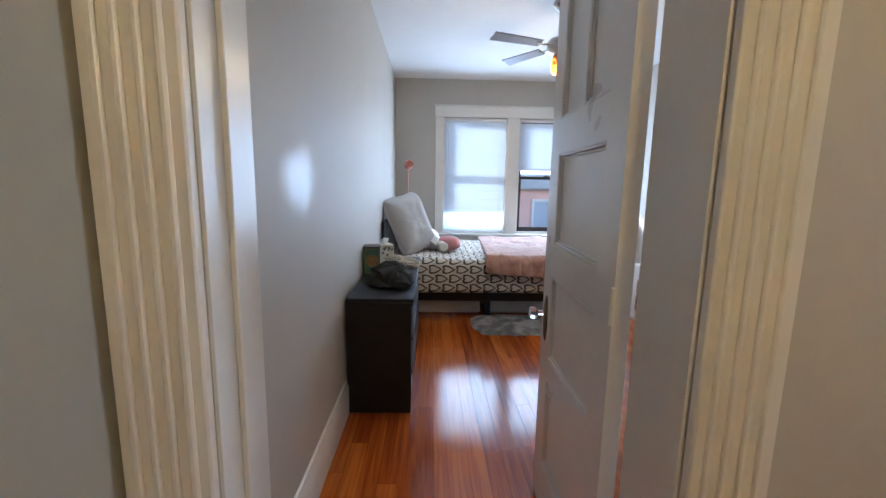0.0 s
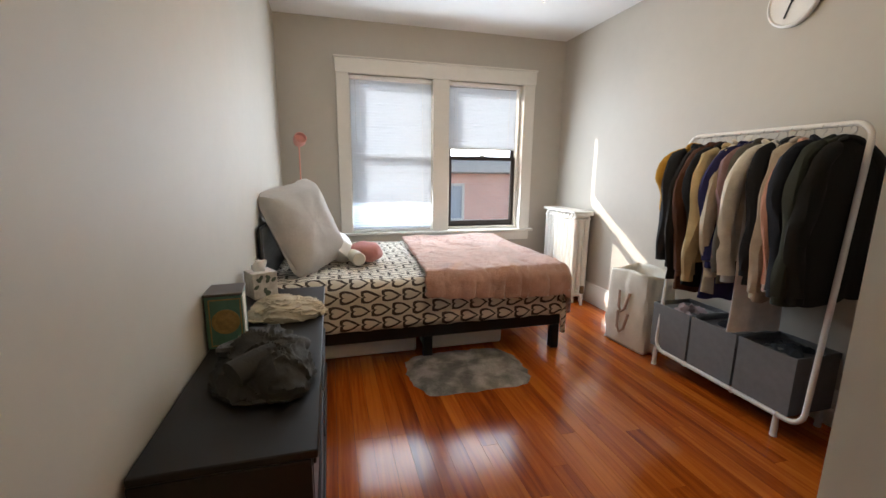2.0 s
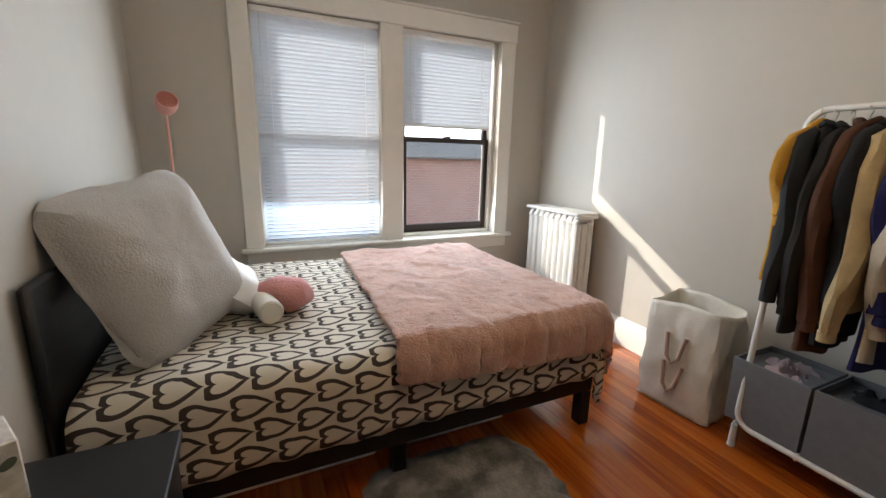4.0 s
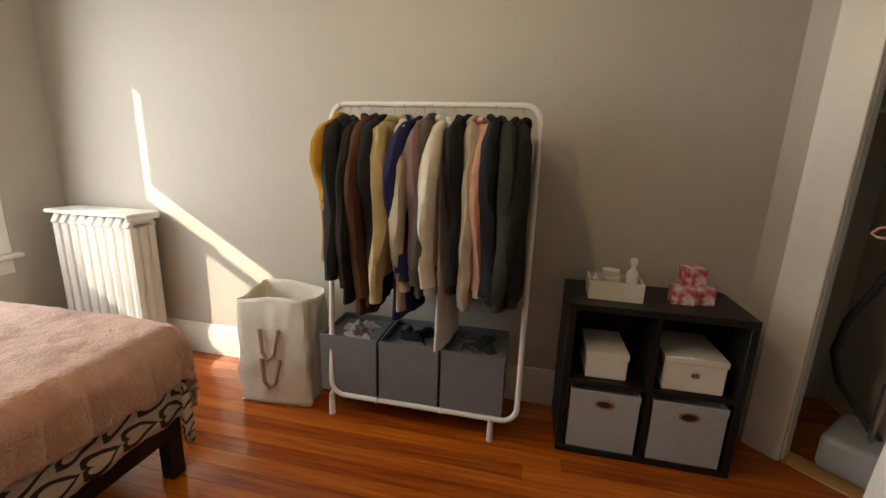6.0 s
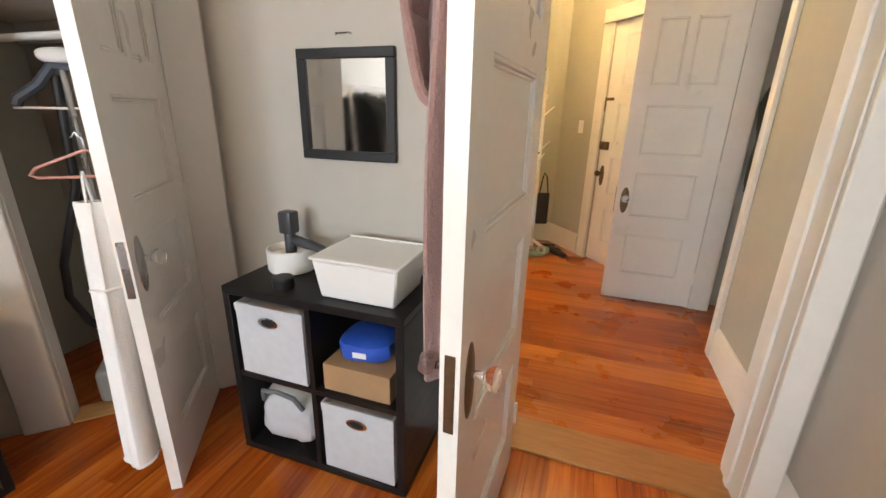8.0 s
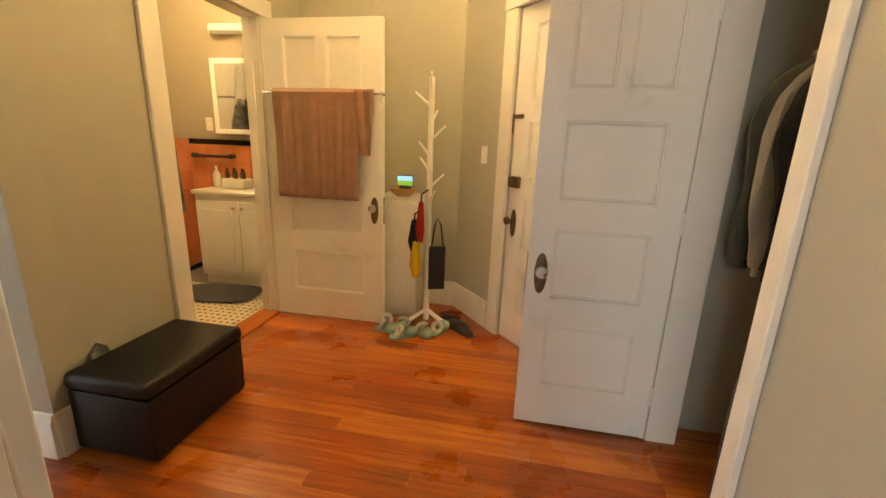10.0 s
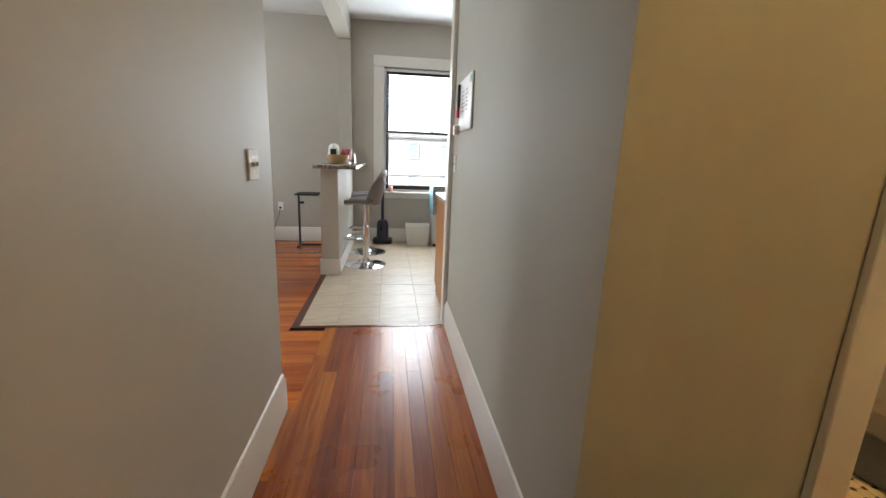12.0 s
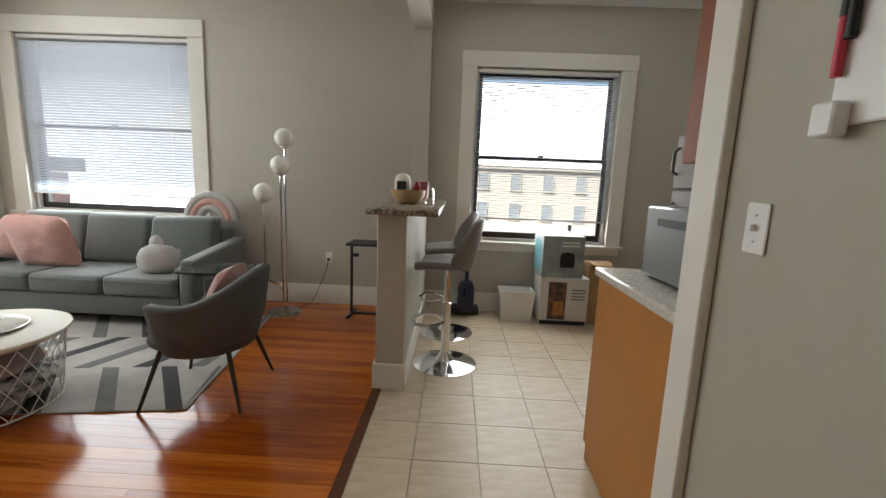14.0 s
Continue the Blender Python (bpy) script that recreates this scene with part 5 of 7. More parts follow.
# cube shelves
def cube_shelf(name, at, rz, label):
    t = thing(name, at, rz, label, "shelf unit", "cube shelves")
    w, d, h, th = 0.357, 0.18, 0.713, 0.03
    part("top", box(-w, w, -d, d, h - th, h, 0.002), M["black_wood"], t)
    part("bottom", box(-w, w, -d, d, 0, th, 0.002), M["black_wood"], t)
    for x in (-w, w - th):
        part("side_panel", box(x, x + th, -d, d, th + 0.0005, h - th - 0.0005, 0.002), M["black_wood"], t)
    part("divider", box(-0.01, 0.01, -d + 0.002, d, th + 0.0005, h - th - 0.0005), M["black_wood"], t)
    for x0, x1 in ((-w + th + 0.0005, -0.0105), (0.0105, w - th - 0.0005)):
        part("shelf", box(x0, x1, -d + 0.002, d, h / 2 - 0.01, h / 2 + 0.01), M["black_wood"], t)
    part("back_panel", box(-w + th, w - th, d - 0.008, d - 0.001, th, h - th), M["black_wood"], t)
    return t


# local -y is the front
SA, SB = (2.151, 2.0095, 0), (1.006, 1.026, 0)
cube_shelf("cube_shelf", SA, -90, "black four-cube shelf unit against the wall with grey bins")
cube_shelf("cube_shelf", SB, 180, "black four-cube shelf unit behind the door with pale bins")


def at_shelf(base, rz, x, y, z):
    return tuple(pose(*base, 0, 0, rz) @ Vector((x, y, z)))


BZ, SH = 0.032, 0.3675
for bx in (-0.169, 0.169):
    bin_("storage_bin", at_shelf(SA, -90, bx, -0.013, BZ), (0.285, 0.32, 0.285), -90, M["bin_cloth"], "pale grey cloth bin with chrome grommet in the shelf", "bins in the cube shelves")
white_bin = mat("pale_blue_grey_bin_cloth", (0.55, 0.56, 0.575), 0.9, vary=0.06, scale=30, bump=0.3, bump_scale=300)
for bx, bz in ((0.169, SH), (-0.169, BZ)):
    bin_("storage_bin", at_shelf(SB, 180, -bx, -0.013, bz), (0.285, 0.32, 0.285), 180, white_bin, "pale blue-grey cloth bin with chrome grommet in the shelf", "bins in the cube shelves")
SBG = thing("soft_bag", at_shelf(SB, 180, -0.169, -0.02, BZ), 180, "slumped grey felt bag in the shelf", "bag")
sb = blob(0.135, 0.15, 0.12, 3.2, 24, 16, 0.10, 6)
bmesh.ops.translate(sb, vec=(0, 0, 0.125), verts=sb.verts[:])
for v in sb.verts:
    v.co.z = max(0.001, v.co.z)
part("bag_body", sb, white_bin, SBG)
part("bag_handle", tube([(-0.09, -0.13, 0.20), (-0.07, -0.15, 0.26), (0, -0.155, 0.275), (0.07, -0.15, 0.26), (0.09, -0.13, 0.20)], 0.009, 8), M["grey_cloth"], SBG, "dark webbing handle")
CB = thing("cardboard_box", at_shelf(SB, 180, 0.165, -0.02, SH), 180, "open brown cardboard box in the shelf", "box")
part("body", box(-0.13, 0.13, -0.14, 0.14, 0, 0.105, 0.002), M["kraft"], CB)
BP = thing("blue_package", at_shelf(SB, 180, 0.16, -0.03, SH + 0.106), 186, "blue plastic package lying on the cardboard box", "package")
part("pack", blob(0.10, 0.10, 0.045, 4, 20, 12, 0.05, 3, m=pose(0, 0, 0.045)), mat("blue_film", (0.03, 0.09, 0.45), 0.3, vary=0.2), BP)
part("label_bar", box(-0.03, 0.02, -0.1015, -0.0985, 0.03, 0.05), M["white"], BP)
# small boxes in the first shelf
for bx, (w, h_, d_) in ((-0.175, (0.17, 0.12, 0.25)), (0.165, (0.235, 0.15, 0.28))):
    t = thing("lidded_box", at_shelf(SA, -90, bx, -0.02, SH), -90, "cream lidded storage box in the shelf", "box", "cream boxes")
    part("body", box(-w / 2, w / 2, -d_ / 2, d_ / 2, 0, h_, 0.004), M["cream"], t)
    part("lid", box(-w / 2 - 0.004, w / 2 + 0.004, -d_ / 2 - 0.004, d_ / 2 + 0.004, h_ - 0.025, h_ + 0.004, 0.003), M["cream"], t)
    if w > 0.2:
        part("label_holder", box(-0.014, 0.014, -d_ / 2 - 0.007, -d_ / 2 - 0.004, 0.07, 0.09, 0.001), M["steel"], t, "small metal label holder")
CT = thing("caddy", at_shelf(SA, -90, -0.165, -0.03, 0.714), -92, "cream caddy holding jars and a spray bottle on the shelf", "caddy")
part("tray", open_box(0.11, 0.07, 0.082, 0.006), M["cream"], CT)
part("jar", lathe([(0.035, 0.007), (0.04, 0.02), (0.04, 0.09), (0.036, 0.095), (0.036, 0.12), (0, 0.122)], 20, m=pose(-0.02, 0, 0)), M["cream"], CT, "cream jar")
part("spray_bottle", lathe([(0.022, 0.007), (0.024, 0.02), (0.024, 0.11), (0.01, 0.13), (0.01, 0.15), (0.016, 0.152), (0.014, 0.175), (0, 0.176)], 16, m=pose(0.07, 0.01, 0)), M["white"], CT, "white spray bottle")
part("small_bottle", lathe([(0.015, 0.007), (0.015, 0.08), (0.008, 0.09), (0.008, 0.11), (0, 0.111)], 12, m=pose(-0.085, 0.0, 0)), M["chrome"], CT)
for k, (dx, dy, zz) in enumerate(((0.11, -0.03, 0), (0.19, -0.01, 0), (0.155, 0.02, 0.075))):
    t = thing("soap_carton", at_shelf(SA, -90, dx, dy, 0.714 + zz), -95 + 9 * k, "small red and white patterned carton on the shelf", "carton", "red cartons")
    part("carton", box(-0.045, 0.045, -0.035, 0.035, 0, 0.074, 0.002), mat("red_white_print", (0.55, 0.05, 0.08), 0.5, vary=0.1, color2=(0.70, 0.62, 0.60), mix_scale=28), t)
# on the second shelf
HB = thing("round_tray", at_shelf(SB, 180, -0.235, 0.06, 0.714), 180, "round white tub with a hair dryer attachment on the shelf", "tub")
part("tub", lathe([(0.088, 0), (0.092, 0.01), (0.092, 0.085), (0.084, 0.088), (0.08, 0.06), (0, 0.055)], 32), M["white"], HB)
dryer = mat("dark_grey_dryer", (0.045, 0.045, 0.05), 0.35, vary=0.08)
HD = thing("hair_dryer", at_shelf(SB, 180, -0.235, 0.06, 0.772), 180, "dark grey hair dryer standing in the white tub", "hair dryer")
part("handle", lathe([(0.022, 0), (0.022, 0.10), (0.02, 0.105)], 16), dryer, HD)
part("head", box(-0.030, 0.030, -0.028, 0.028, 0.085, 0.175, 0.01, segs=2), dryer, HD)
part("nozzle", tube([(0.02, 0, 0.06), (0.12, -0.005, 0.045), (0.25, -0.01, 0.015)], 0.022, 12, taper=lambda k: 1 - 0.35 * k), dryer, HD)
PK = thing("puck", at_shelf(SB, 180, -0.14, -0.11, 0.714), 0, "small black round tin on the shelf", "tin")
part("tin", lathe([(0.036, 0), (0.038, 0.004), (0.038, 0.035), (0.034, 0.04), (0, 0.04)], 24), M["black"], PK)
WB = thing("white_basket", at_shelf(SB, 180, 0.165, -0.02, 0.714), 180, "white tapered plastic storage box on the shelf", "box")
own = box(-0.155, 0.155, -0.125, 0.125, 0, 0.135, 0.006)
for v in own.verts:
    k = 0.88 + 0.12 * v.co.z / 0.135
    v.co.x *= k
    v.co.y *= k
part("body", own, M["white"], WB)
part("lid", box(-0.162, 0.162, -0.132, 0.132, 0.136, 0.146, 0.004), M["white"], WB)
part("lid_rim", box(-0.162, 0.162, 0.125, 0.132, 0.1465, 0.153, 0.002), M["white"], WB)

# mirror
MR = thing("wall_mirror", (1.029, 0.843, 1.33), 0, "square wall mirror in a black frame above the shelf", "mirror")
for q in ((-0.197, 0.197, 0, 0.02, 0.158, 0.193), (-0.197, 0.197, 0, 0.02, -0.193, -0.158), (-0.197, -0.162, 0, 0.02, -0.1575, 0.1575), (0.162, 0.197, 0, 0.02, -0.1575, 0.1575)):
    part("frame_bar", box(*q, 0.003), M["black"], MR)
part("mirror_glass", box(-0.162, 0.162, 0.004, 0.010, -0.158, 0.158), M["mirror"], MR, "silvered glass")
HK = thing("wall_hook", (1.03, 0.842, 1.565), 0, "small metal picture hook above the mirror", "hook")
part("hook", tube([(-0.03, 0.004, 0), (-0.028, 0.012, 0.004), (0.028, 0.012, 0.004), (0.03, 0.004, 0)], 0.003, 6), M["steel"], HK)

# robe on the bedroom door
RB = thing("bathrobe", (0.391, 1.40, 1.60), 0, "dusty rose hooded bathrobe hanging on the bedroom door", "bathrobe")
robe = mat("dusty_rose_fleece", (0.32, 0.19, 0.17), 0.95, vary=0.14, bump=0.5, bump_scale=120, sheen=0.4)


def robe_pt(u, v):
    a = 2 * math.pi * u
    w = 0.10 + 0.03 * math.sin(v * 2.4)
    deep = 0.034 + 0.008 * math.sin(v * 5) + 0.010 * v
    fold = 1 + 0.16 * math.sin(a * 5 + v * 2.5) * min(1, v * 3)
    return Vector((0.050 + deep * math.cos(a) * fold, w * math.sin(a) * fold - 0.01, -0.02 - v * 0.82 + 0.01 * math.sin(a * 3)))


def hood_pt(u, v):
    a = 2 * math.pi * u
    k = math.cos(v * math.pi / 2) ** 0.55
    droop = 0.02 * math.sin(a * 2 + 0.5)
    return Vector((0.066 + 0.052 * k * math.cos(a) * (1 + 0.08 * math.sin(a * 3)), 0.085 - 0.16 * v + 0.02 * math.sin(a), -0.13 + 0.125 * k * math.sin(a) + droop))


bm2 = grid(40, 24, robe_pt)
bmesh.ops.remove_doubles(bm2, verts=bm2.verts[:], dist=1e-5)
part("robe_body", bm2, robe, RB)
hood = part("hood", grid(36, 16, hood_pt), robe, RB)
hs = hood.modifiers.new("thick", 'SOLIDIFY')
hs.thickness, hs.offset = 0.012, 0
part("hood_lining", blob(0.047, 0.055, 0.115, 2.2, 24, 16, 0.05, 3, m=pose(0.066, -0.02, -0.13)), robe, hood)
part("hood_hem", tube([hood_pt(i / 30, 0.0) for i in range(30)], 0.011, 8, closed=True), robe, hood)
part("sleeve", tube([(0.055, 0.06, -0.26), (0.06, 0.07, -0.45), (0.058, 0.06, -0.72)], 0.028, 12, taper=lambda k: 1 - 0.2 * k), robe, RB)
part("robe_hook", tube([(-0.018, 0, 0.0), (0.03, 0, 0.0), (0.035, 0, 0.02)], 0.005, 6), M["steel"], RB, "metal door hook")

# closet contents
dd = (DIA1 - DIA0).normalized()
CS = thing("closet_shelf", (2.38, 1.02, 1.67), 0, "white painted closet shelf with folded things", "shelf")
part("board", box(-0.52, 0.40, -0.17, 0.17, 0, 0.02, 0.003), M["trim"], CS)
part("cleat", box(-0.52, 0.40, -0.172, -0.155, -0.09, -0.001, 0.003), M["trim"], CS)
part("rod", tube([(-0.50, 0.12, -0.12), (0.40, 0.12, -0.12)], 0.014, 10), M["white_metal"], CS)
crumple("folded_blanket", (2.40, 1.02, 1.691), (0.40, 0.26, 0.20), cloth_mat("brown_fleece", (0.12, 0.09, 0.07)), "brown folded blanket on the closet shelf", "blanket", 8.0, n=20)
crumple("hat_bag", (2.62, 1.25, 1.40), (0.14, 0.2, 0.26), cloth_mat("rose_fleece", (0.25, 0.12, 0.12)), "rose cloth hanging in the closet", "clothes", 9.0, n=18)
SM = thing("garment_steamer", (2.145, 1.065, 0), 45, "upright garment steamer with a black hose in the closet", "garment steamer")
part("base", box(-0.13, 0.13, -0.16, 0.16, 0.025, 0.19, 0.03, segs=3), mat("grey_plastic", (0.32, 0.32, 0.31), 0.4), SM)
for x in (-0.09, 0.09):
    part("wheel", lathe([(0.0, -0.01), (0.025, -0.01), (0.025, 0.01), (0, 0.01)], 14, m=pose(x, -0.12, 0.025, 0, 90, 0)), M["black"], SM)
part("pole", tube([(0, 0.05, 0.19), (0, 0.05, 1.44)], 0.011, 8), M["steel"], SM)
part("hanger_top", tube([(-0.16, 0.05, 1.31), (-0.15, 0.05, 1.335), (-0.08, 0.05, 1.385), (-0.03, 0.05, 1.45), (0.03, 0.05, 1.45), (0.08, 0.05, 1.385), (0.15, 0.05, 1.335), (0.16, 0.05, 1.31)], 0.019, 8), mat("slate_plastic", (0.05, 0.06, 0.08), 0.5), SM, "slate grey hanger arms")
part("hanger_clip_bar", tube([(-0.17, 0.05, 1.30), (0.17, 0.05, 1.30)], 0.005, 6), M["white"], SM)
part("steam_head", blob(0.075, 0.03, 0.03, 2.5, 18, 10, m=pose(0, 0.03, 1.49)), M["white"], SM, "white steam head")
part("hose", tube([(-0.02, 0.0, 0.18), (0.06, -0.05, 0.25), (0.15, -0.04, 0.36), (0.19, -0.02, 0.50), (0.17, 0.0, 0.66), (0.11, 0.03, 0.82), (0.05, 0.04, 1.0), (0.03, 0.03, 1.42)], 0.016, 10), M["black"], SM, "black ribbed hose")
HG = thing("hanger", (2.015, 1.145, 1.06), 45, "blush pink plastic clothes hanger in the closet", "hanger")
part("hanger_body", tube([(-0.18, 0, 0), (-0.16, 0, 0.025), (0, 0, 0.09), (0.16, 0, 0.025), (0.18, 0, 0), (0.16, 0, -0.012), (-0.16, 0, -0.012)], 0.006, 8, closed=True), M["pink"], HG)
part("hanger_hook", tube([(0, 0, 0.09), (0, 0, 0.13), (0.02, 0, 0.155), (0.035, 0, 0.135)], 0.003, 6), M["steel"], HG)
# white dress on the closet door
fx, fy = 1.756 + 0.57 * math.cos(radians(124.6)), 0.990 + 0.57 * math.sin(radians(124.6))
WD = thing("dress", (fx + 0.075, fy - 0.015, 1.06), 125, "white dress hanging from the closet door knob", "dress")
def dress_pt(u, v):
    a = 2 * math.pi * u
    w = 0.025 + 0.085 * v ** 0.8
    return Vector((w * math.cos(a) * (1 + 0.1 * math.sin(a * 4)), 0.035 * (1 + 0.5 * v) * math.sin(a) * (1 + 0.2 * math.sin(a * 7 + v * 3)) - 0.02, -0.01 - v * 0.87))
bm2 = grid(36, 20, dress_pt)
bmesh.ops.remove_doubles(bm2, verts=bm2.verts[:], dist=1e-5)
white_cotton = mat("white_cotton", (0.78, 0.76, 0.73), 0.9, vary=0.05, bump=0.2, bump_scale=200)
part("skirt", bm2, white_cotton, WD)
part("waistband", tube([dress_pt(k / 24, 0.30) for k in range(24)], 0.006, 6, closed=True), white_cotton, WD)
part("hem", tube([dress_pt(k / 40, 1.0) for k in range(40)], 0.005, 6, closed=True), white_cotton, WD)
for sx in (-0.018, 0.018):
    part("strap", tube([(sx, -0.02, -0.02), (sx * 0.6, -0.02, 0.04), (0, -0.02, 0.075)], 0.004, 6), white_cotton, WD)
# ---- hall things ----
OT = thing("storage_ottoman", (1.538, -0.58, 0), 0, "black leatherette storage ottoman against the hall wall", "ottoman")
part("body", box(-0.19, 0.19, -0.275, 0.275, 0.012, 0.285, 0.012, segs=2), M["leather"], OT)
ld = part("lid", box(-0.196, 0.196, -0.281, 0.281, 0.288, 0.358, 0.022, segs=3), M["leather"], OT)
part("pull_tab", tube([(0.192, 0.16, 0.33), (0.20, 0.155, 0.375), (0.202, 0.12, 0.405), (0.20, 0.085, 0.375), (0.192, 0.08, 0.33)], 0.007, 8), mat("grey_webbing", (0.12, 0.12, 0.11), 0.9), ld, "grey webbing pull tab")
for x in (-0.16, 0.16):
    for y in (-0.24, 0.24):
        part("foot", lathe([(0.018, 0), (0.02, 0.012)], 10, m=pose(x, y, 0)), M["black"], OT)

TW = thing("towel", (1.345, -1.752, 1.575), 0, "peach brown bath towel draped over the bathroom door bar", "towel")
towel = mat("peach_terry", (0.31, 0.165, 0.10), 0.95, vary=0.16, scale=16, bump=0.6, bump_scale=240, sheen=0.3)


def towel_pt(u, v):
    x = (u - 0.5) * 0.60
    s = (v - 0.22) * 0.93
    fold = 0.014 * math.sin(x * 34 + 0.6) + 0.008 * math.sin(x * 71)
    if s < 0:
        return Vector((x, -0.022 - 0.004 * math.sin(x * 30), s * 0.85))
    if s < 0.05:
        a = s / 0.05 * math.pi
        return Vector((x, -0.022 * math.cos(a), 0.022 * math.sin(a) * 0.8))
    k = min(1, (s - 0.05) / 0.25)
    return Vector((x * (1 - 0.05 * k), 0.026 + abs(fold) * k, -(s - 0.05)))


ob = part("cloth", grid(56, 36, towel_pt), towel, TW)
sd = ob.modifiers.new("thick", 'SOLIDIFY')
sd.thickness = 0.006
part("woven_band", grid(40, 2, lambda u, v: towel_pt(u, 0.93 + v * 0.035) + Vector((0, 0.009, 0))), mat("peach_band", (0.35, 0.18, 0.115), 0.8), TW, "smoother woven band near the hem")
RG = thing("washcloth", (1.015, -1.75, 1.575), 0, "peach washcloth hanging over the door bar", "towel")
part("cloth", grid(14, 20, lambda u, v: Vector(((u - 0.5) * (0.13 - 0.04 * v), 0.03 + 0.012 * math.sin(u * 9 + v * 2), 0.018 - v * 0.40))), towel, RG).modifiers.new("thick", 'SOLIDIFY').thickness = 0.008
TBR = thing("towel_bar", (1.33, -1.792, 1.57), 0, "chrome towel bar fixed to the bathroom door", "towel bar")
part("bar", tube([(-0.43, 0.04, 0), (0.39, 0.04, 0)], 0.008, 10), M["chrome"], TBR)
for x in (-0.42, 0.38):
    part("bracket", tube([(x, 0, 0), (x, 0.042, 0)], 0.012, 10), M["chrome"], TBR)

CTR = thing("coat_tree", (0.63, -1.93, 0), 0, "white wooden coat tree with pegs in the hall corner", "coat tree")
part("pole", tube([(0, 0, 0.02), (0, 0, 0.9), (0.0, 0, 1.70)], 0.024, 10, taper=lambda k: 1 - 0.25 * k), M["white_metal"], CTR)
for i in range(9):
    z = 0.78 + i * 0.105
    a = radians(i * 100 + 20)
    part("peg", tube([(0, 0, z), (0.11 * math.cos(a), 0.11 * math.sin(a), z + 0.09)], 0.010, 8, taper=lambda k: 1 - 0.3 * k), M["white_metal"], CTR)
for i in range(3):
    a = radians(i * 120 + 40)
    part("leg", tube([(0, 0, 0.10), (0.10 * math.cos(a), 0.10 * math.sin(a), 0.05), (0.19 * math.cos(a), 0.19 * math.sin(a), 0.018)], 0.016, 8), M["white_metal"], CTR)
for nm, dx, dy, z0, z1, rr, cc, lab in (("umbrella", 0.07, 0.06, 0.36, 0.66, 0.030, (0.62, 0.42, 0.02), "folded yellow umbrella hanging on the coat tree"), ("umbrella", 0.035, 0.08, 0.62, 0.95, 0.022, (0.35, 0.02, 0.02), "folded red umbrella hanging on the coat tree"), ("umbrella", 0.10, 0.0, 0.52, 0.80, 0.03, (0.012, 0.012, 0.02), "folded dark umbrella hanging on the coat tree")):
    t = thing(nm, (0.63 + dx, -1.93 + dy, z0), 0, lab, "umbrella", "umbrellas on the coat tree")
    cm = cloth_mat("umbrella_cloth", cc)
    part("canopy", tube([(0, 0, 0), (0.005, 0, (z1 - z0) * 0.3), (0, 0, (z1 - z0) * 0.85)], rr, 10, taper=lambda k: 0.5 + 0.9 * math.sin(k * 2.6 + 0.3)), cm, t)
    part("handle", tube([(0, 0, (z1 - z0) * 0.85), (0, 0, z1 - z0), (-0.04, -0.03, z1 - z0 + 0.03)], 0.007, 6), M["black"], t)
t = thing("tote_bag", (0.545, -1.85, 0.29), 20, "flat black tote bag hanging on the coat tree", "bag")
part("bag_body", box(-0.058, 0.058, -0.012, 0.012, 0, 0.31, 0.008, segs=2), M["black"], t)
part("strap", tube([(-0.04, 0, 0.31), (-0.02, 0.0, 0.46), (0.0, -0.03, 0.50), (0.02, 0.0, 0.46), (0.04, 0, 0.31)], 0.006, 6), M["black"], t)
random.seed(3)
for i, (x, y) in enumerate(((0.76, -1.77), (0.60, -1.72), (0.86, -1.70), (0.72, -1.64), (0.50, -1.78), (0.90, -1.82))):
    t = thing("slipper", (x, y, 0), 40 * i, "fluffy white and teal house slipper on the hall floor", "slipper", "slippers in the hall")
    teal = mat("pale_teal_plush", (0.22, 0.32, 0.29), 0.95, vary=0.15)
    part("sole", blob(0.052, 0.115, 0.012, 3, 18, 8, m=pose(0, 0, 0.012)), teal, t)
    rg = arc((0, -0.03, 0.050), 0.040, 0, 360, 16, (1, 0, 0), (0, 0.45, 0.9))
    part("cuff", tube(rg[:-1], 0.018, 10, closed=True), M["pillow"], t, "white fluffy cuff")
    t.scale = (0.85, 0.85, 0.85)
    part("toe", blob(0.055, 0.06, 0.042, 2.2, 16, 10, m=pose(0, 0.06, 0.036)), teal, t)
for i, (x, y, r) in enumerate(((0.42, -1.93, 60), (0.36, -1.83, 50))):
    t = thing("shoe", (x, y, 0), r, "black low shoe by the entry wall", "shoe", "shoes in the hall")
    part("sole", blob(0.043, 0.135, 0.011, 3, 18, 8, m=pose(0, 0, 0.011)), M["black"], t)
    up = blob(0.040, 0.128, 0.05, 2.4, 20, 12)
    for v in up.verts:
        v.co.z = max(0, v.co.z) * (0.55 if v.co.y > 0.02 else 1.0) + 0.018
    part("upper", up, M["leather"], t)

HC = thing("hall_cabinet", (0.875, -2.13, 0), 0, "narrow white cabinet behind the bathroom door", "cabinet")
part("body", box(-0.15, 0.15, -0.15, 0.15, 0, 0.885, 0.003), M["door"], HC)
part("top", box(-0.16, 0.16, -0.155, 0.16, 0.886, 0.905, 0.004), M["cream"], HC)
dr = part("cabinet_door", box(-0.145, 0.145, 0.151, 0.166, 0.04, 0.87, 0.003), M["door"], HC)
part("knob", lathe([(0.006, 0), (0.012, 0.01), (0.012, 0.018), (0, 0.02)], 12, m=pose(-0.12, 0.166, 0.5, -90, 0, 0)), M["steel"], dr)
SD = thing("smart_display", (0.83, -2.03, 0.906), 180, "small black smart display showing a green landscape", "display")
part("stand", box(-0.05, 0.05, -0.03, 0.04, 0, 0.03, 0.008), M["black"], SD)
sc = box(-0.075, 0.075, -0.008, 0.008, 0.03, 0.125, 0.004)
part("bezel", sc, M["black"], SD)
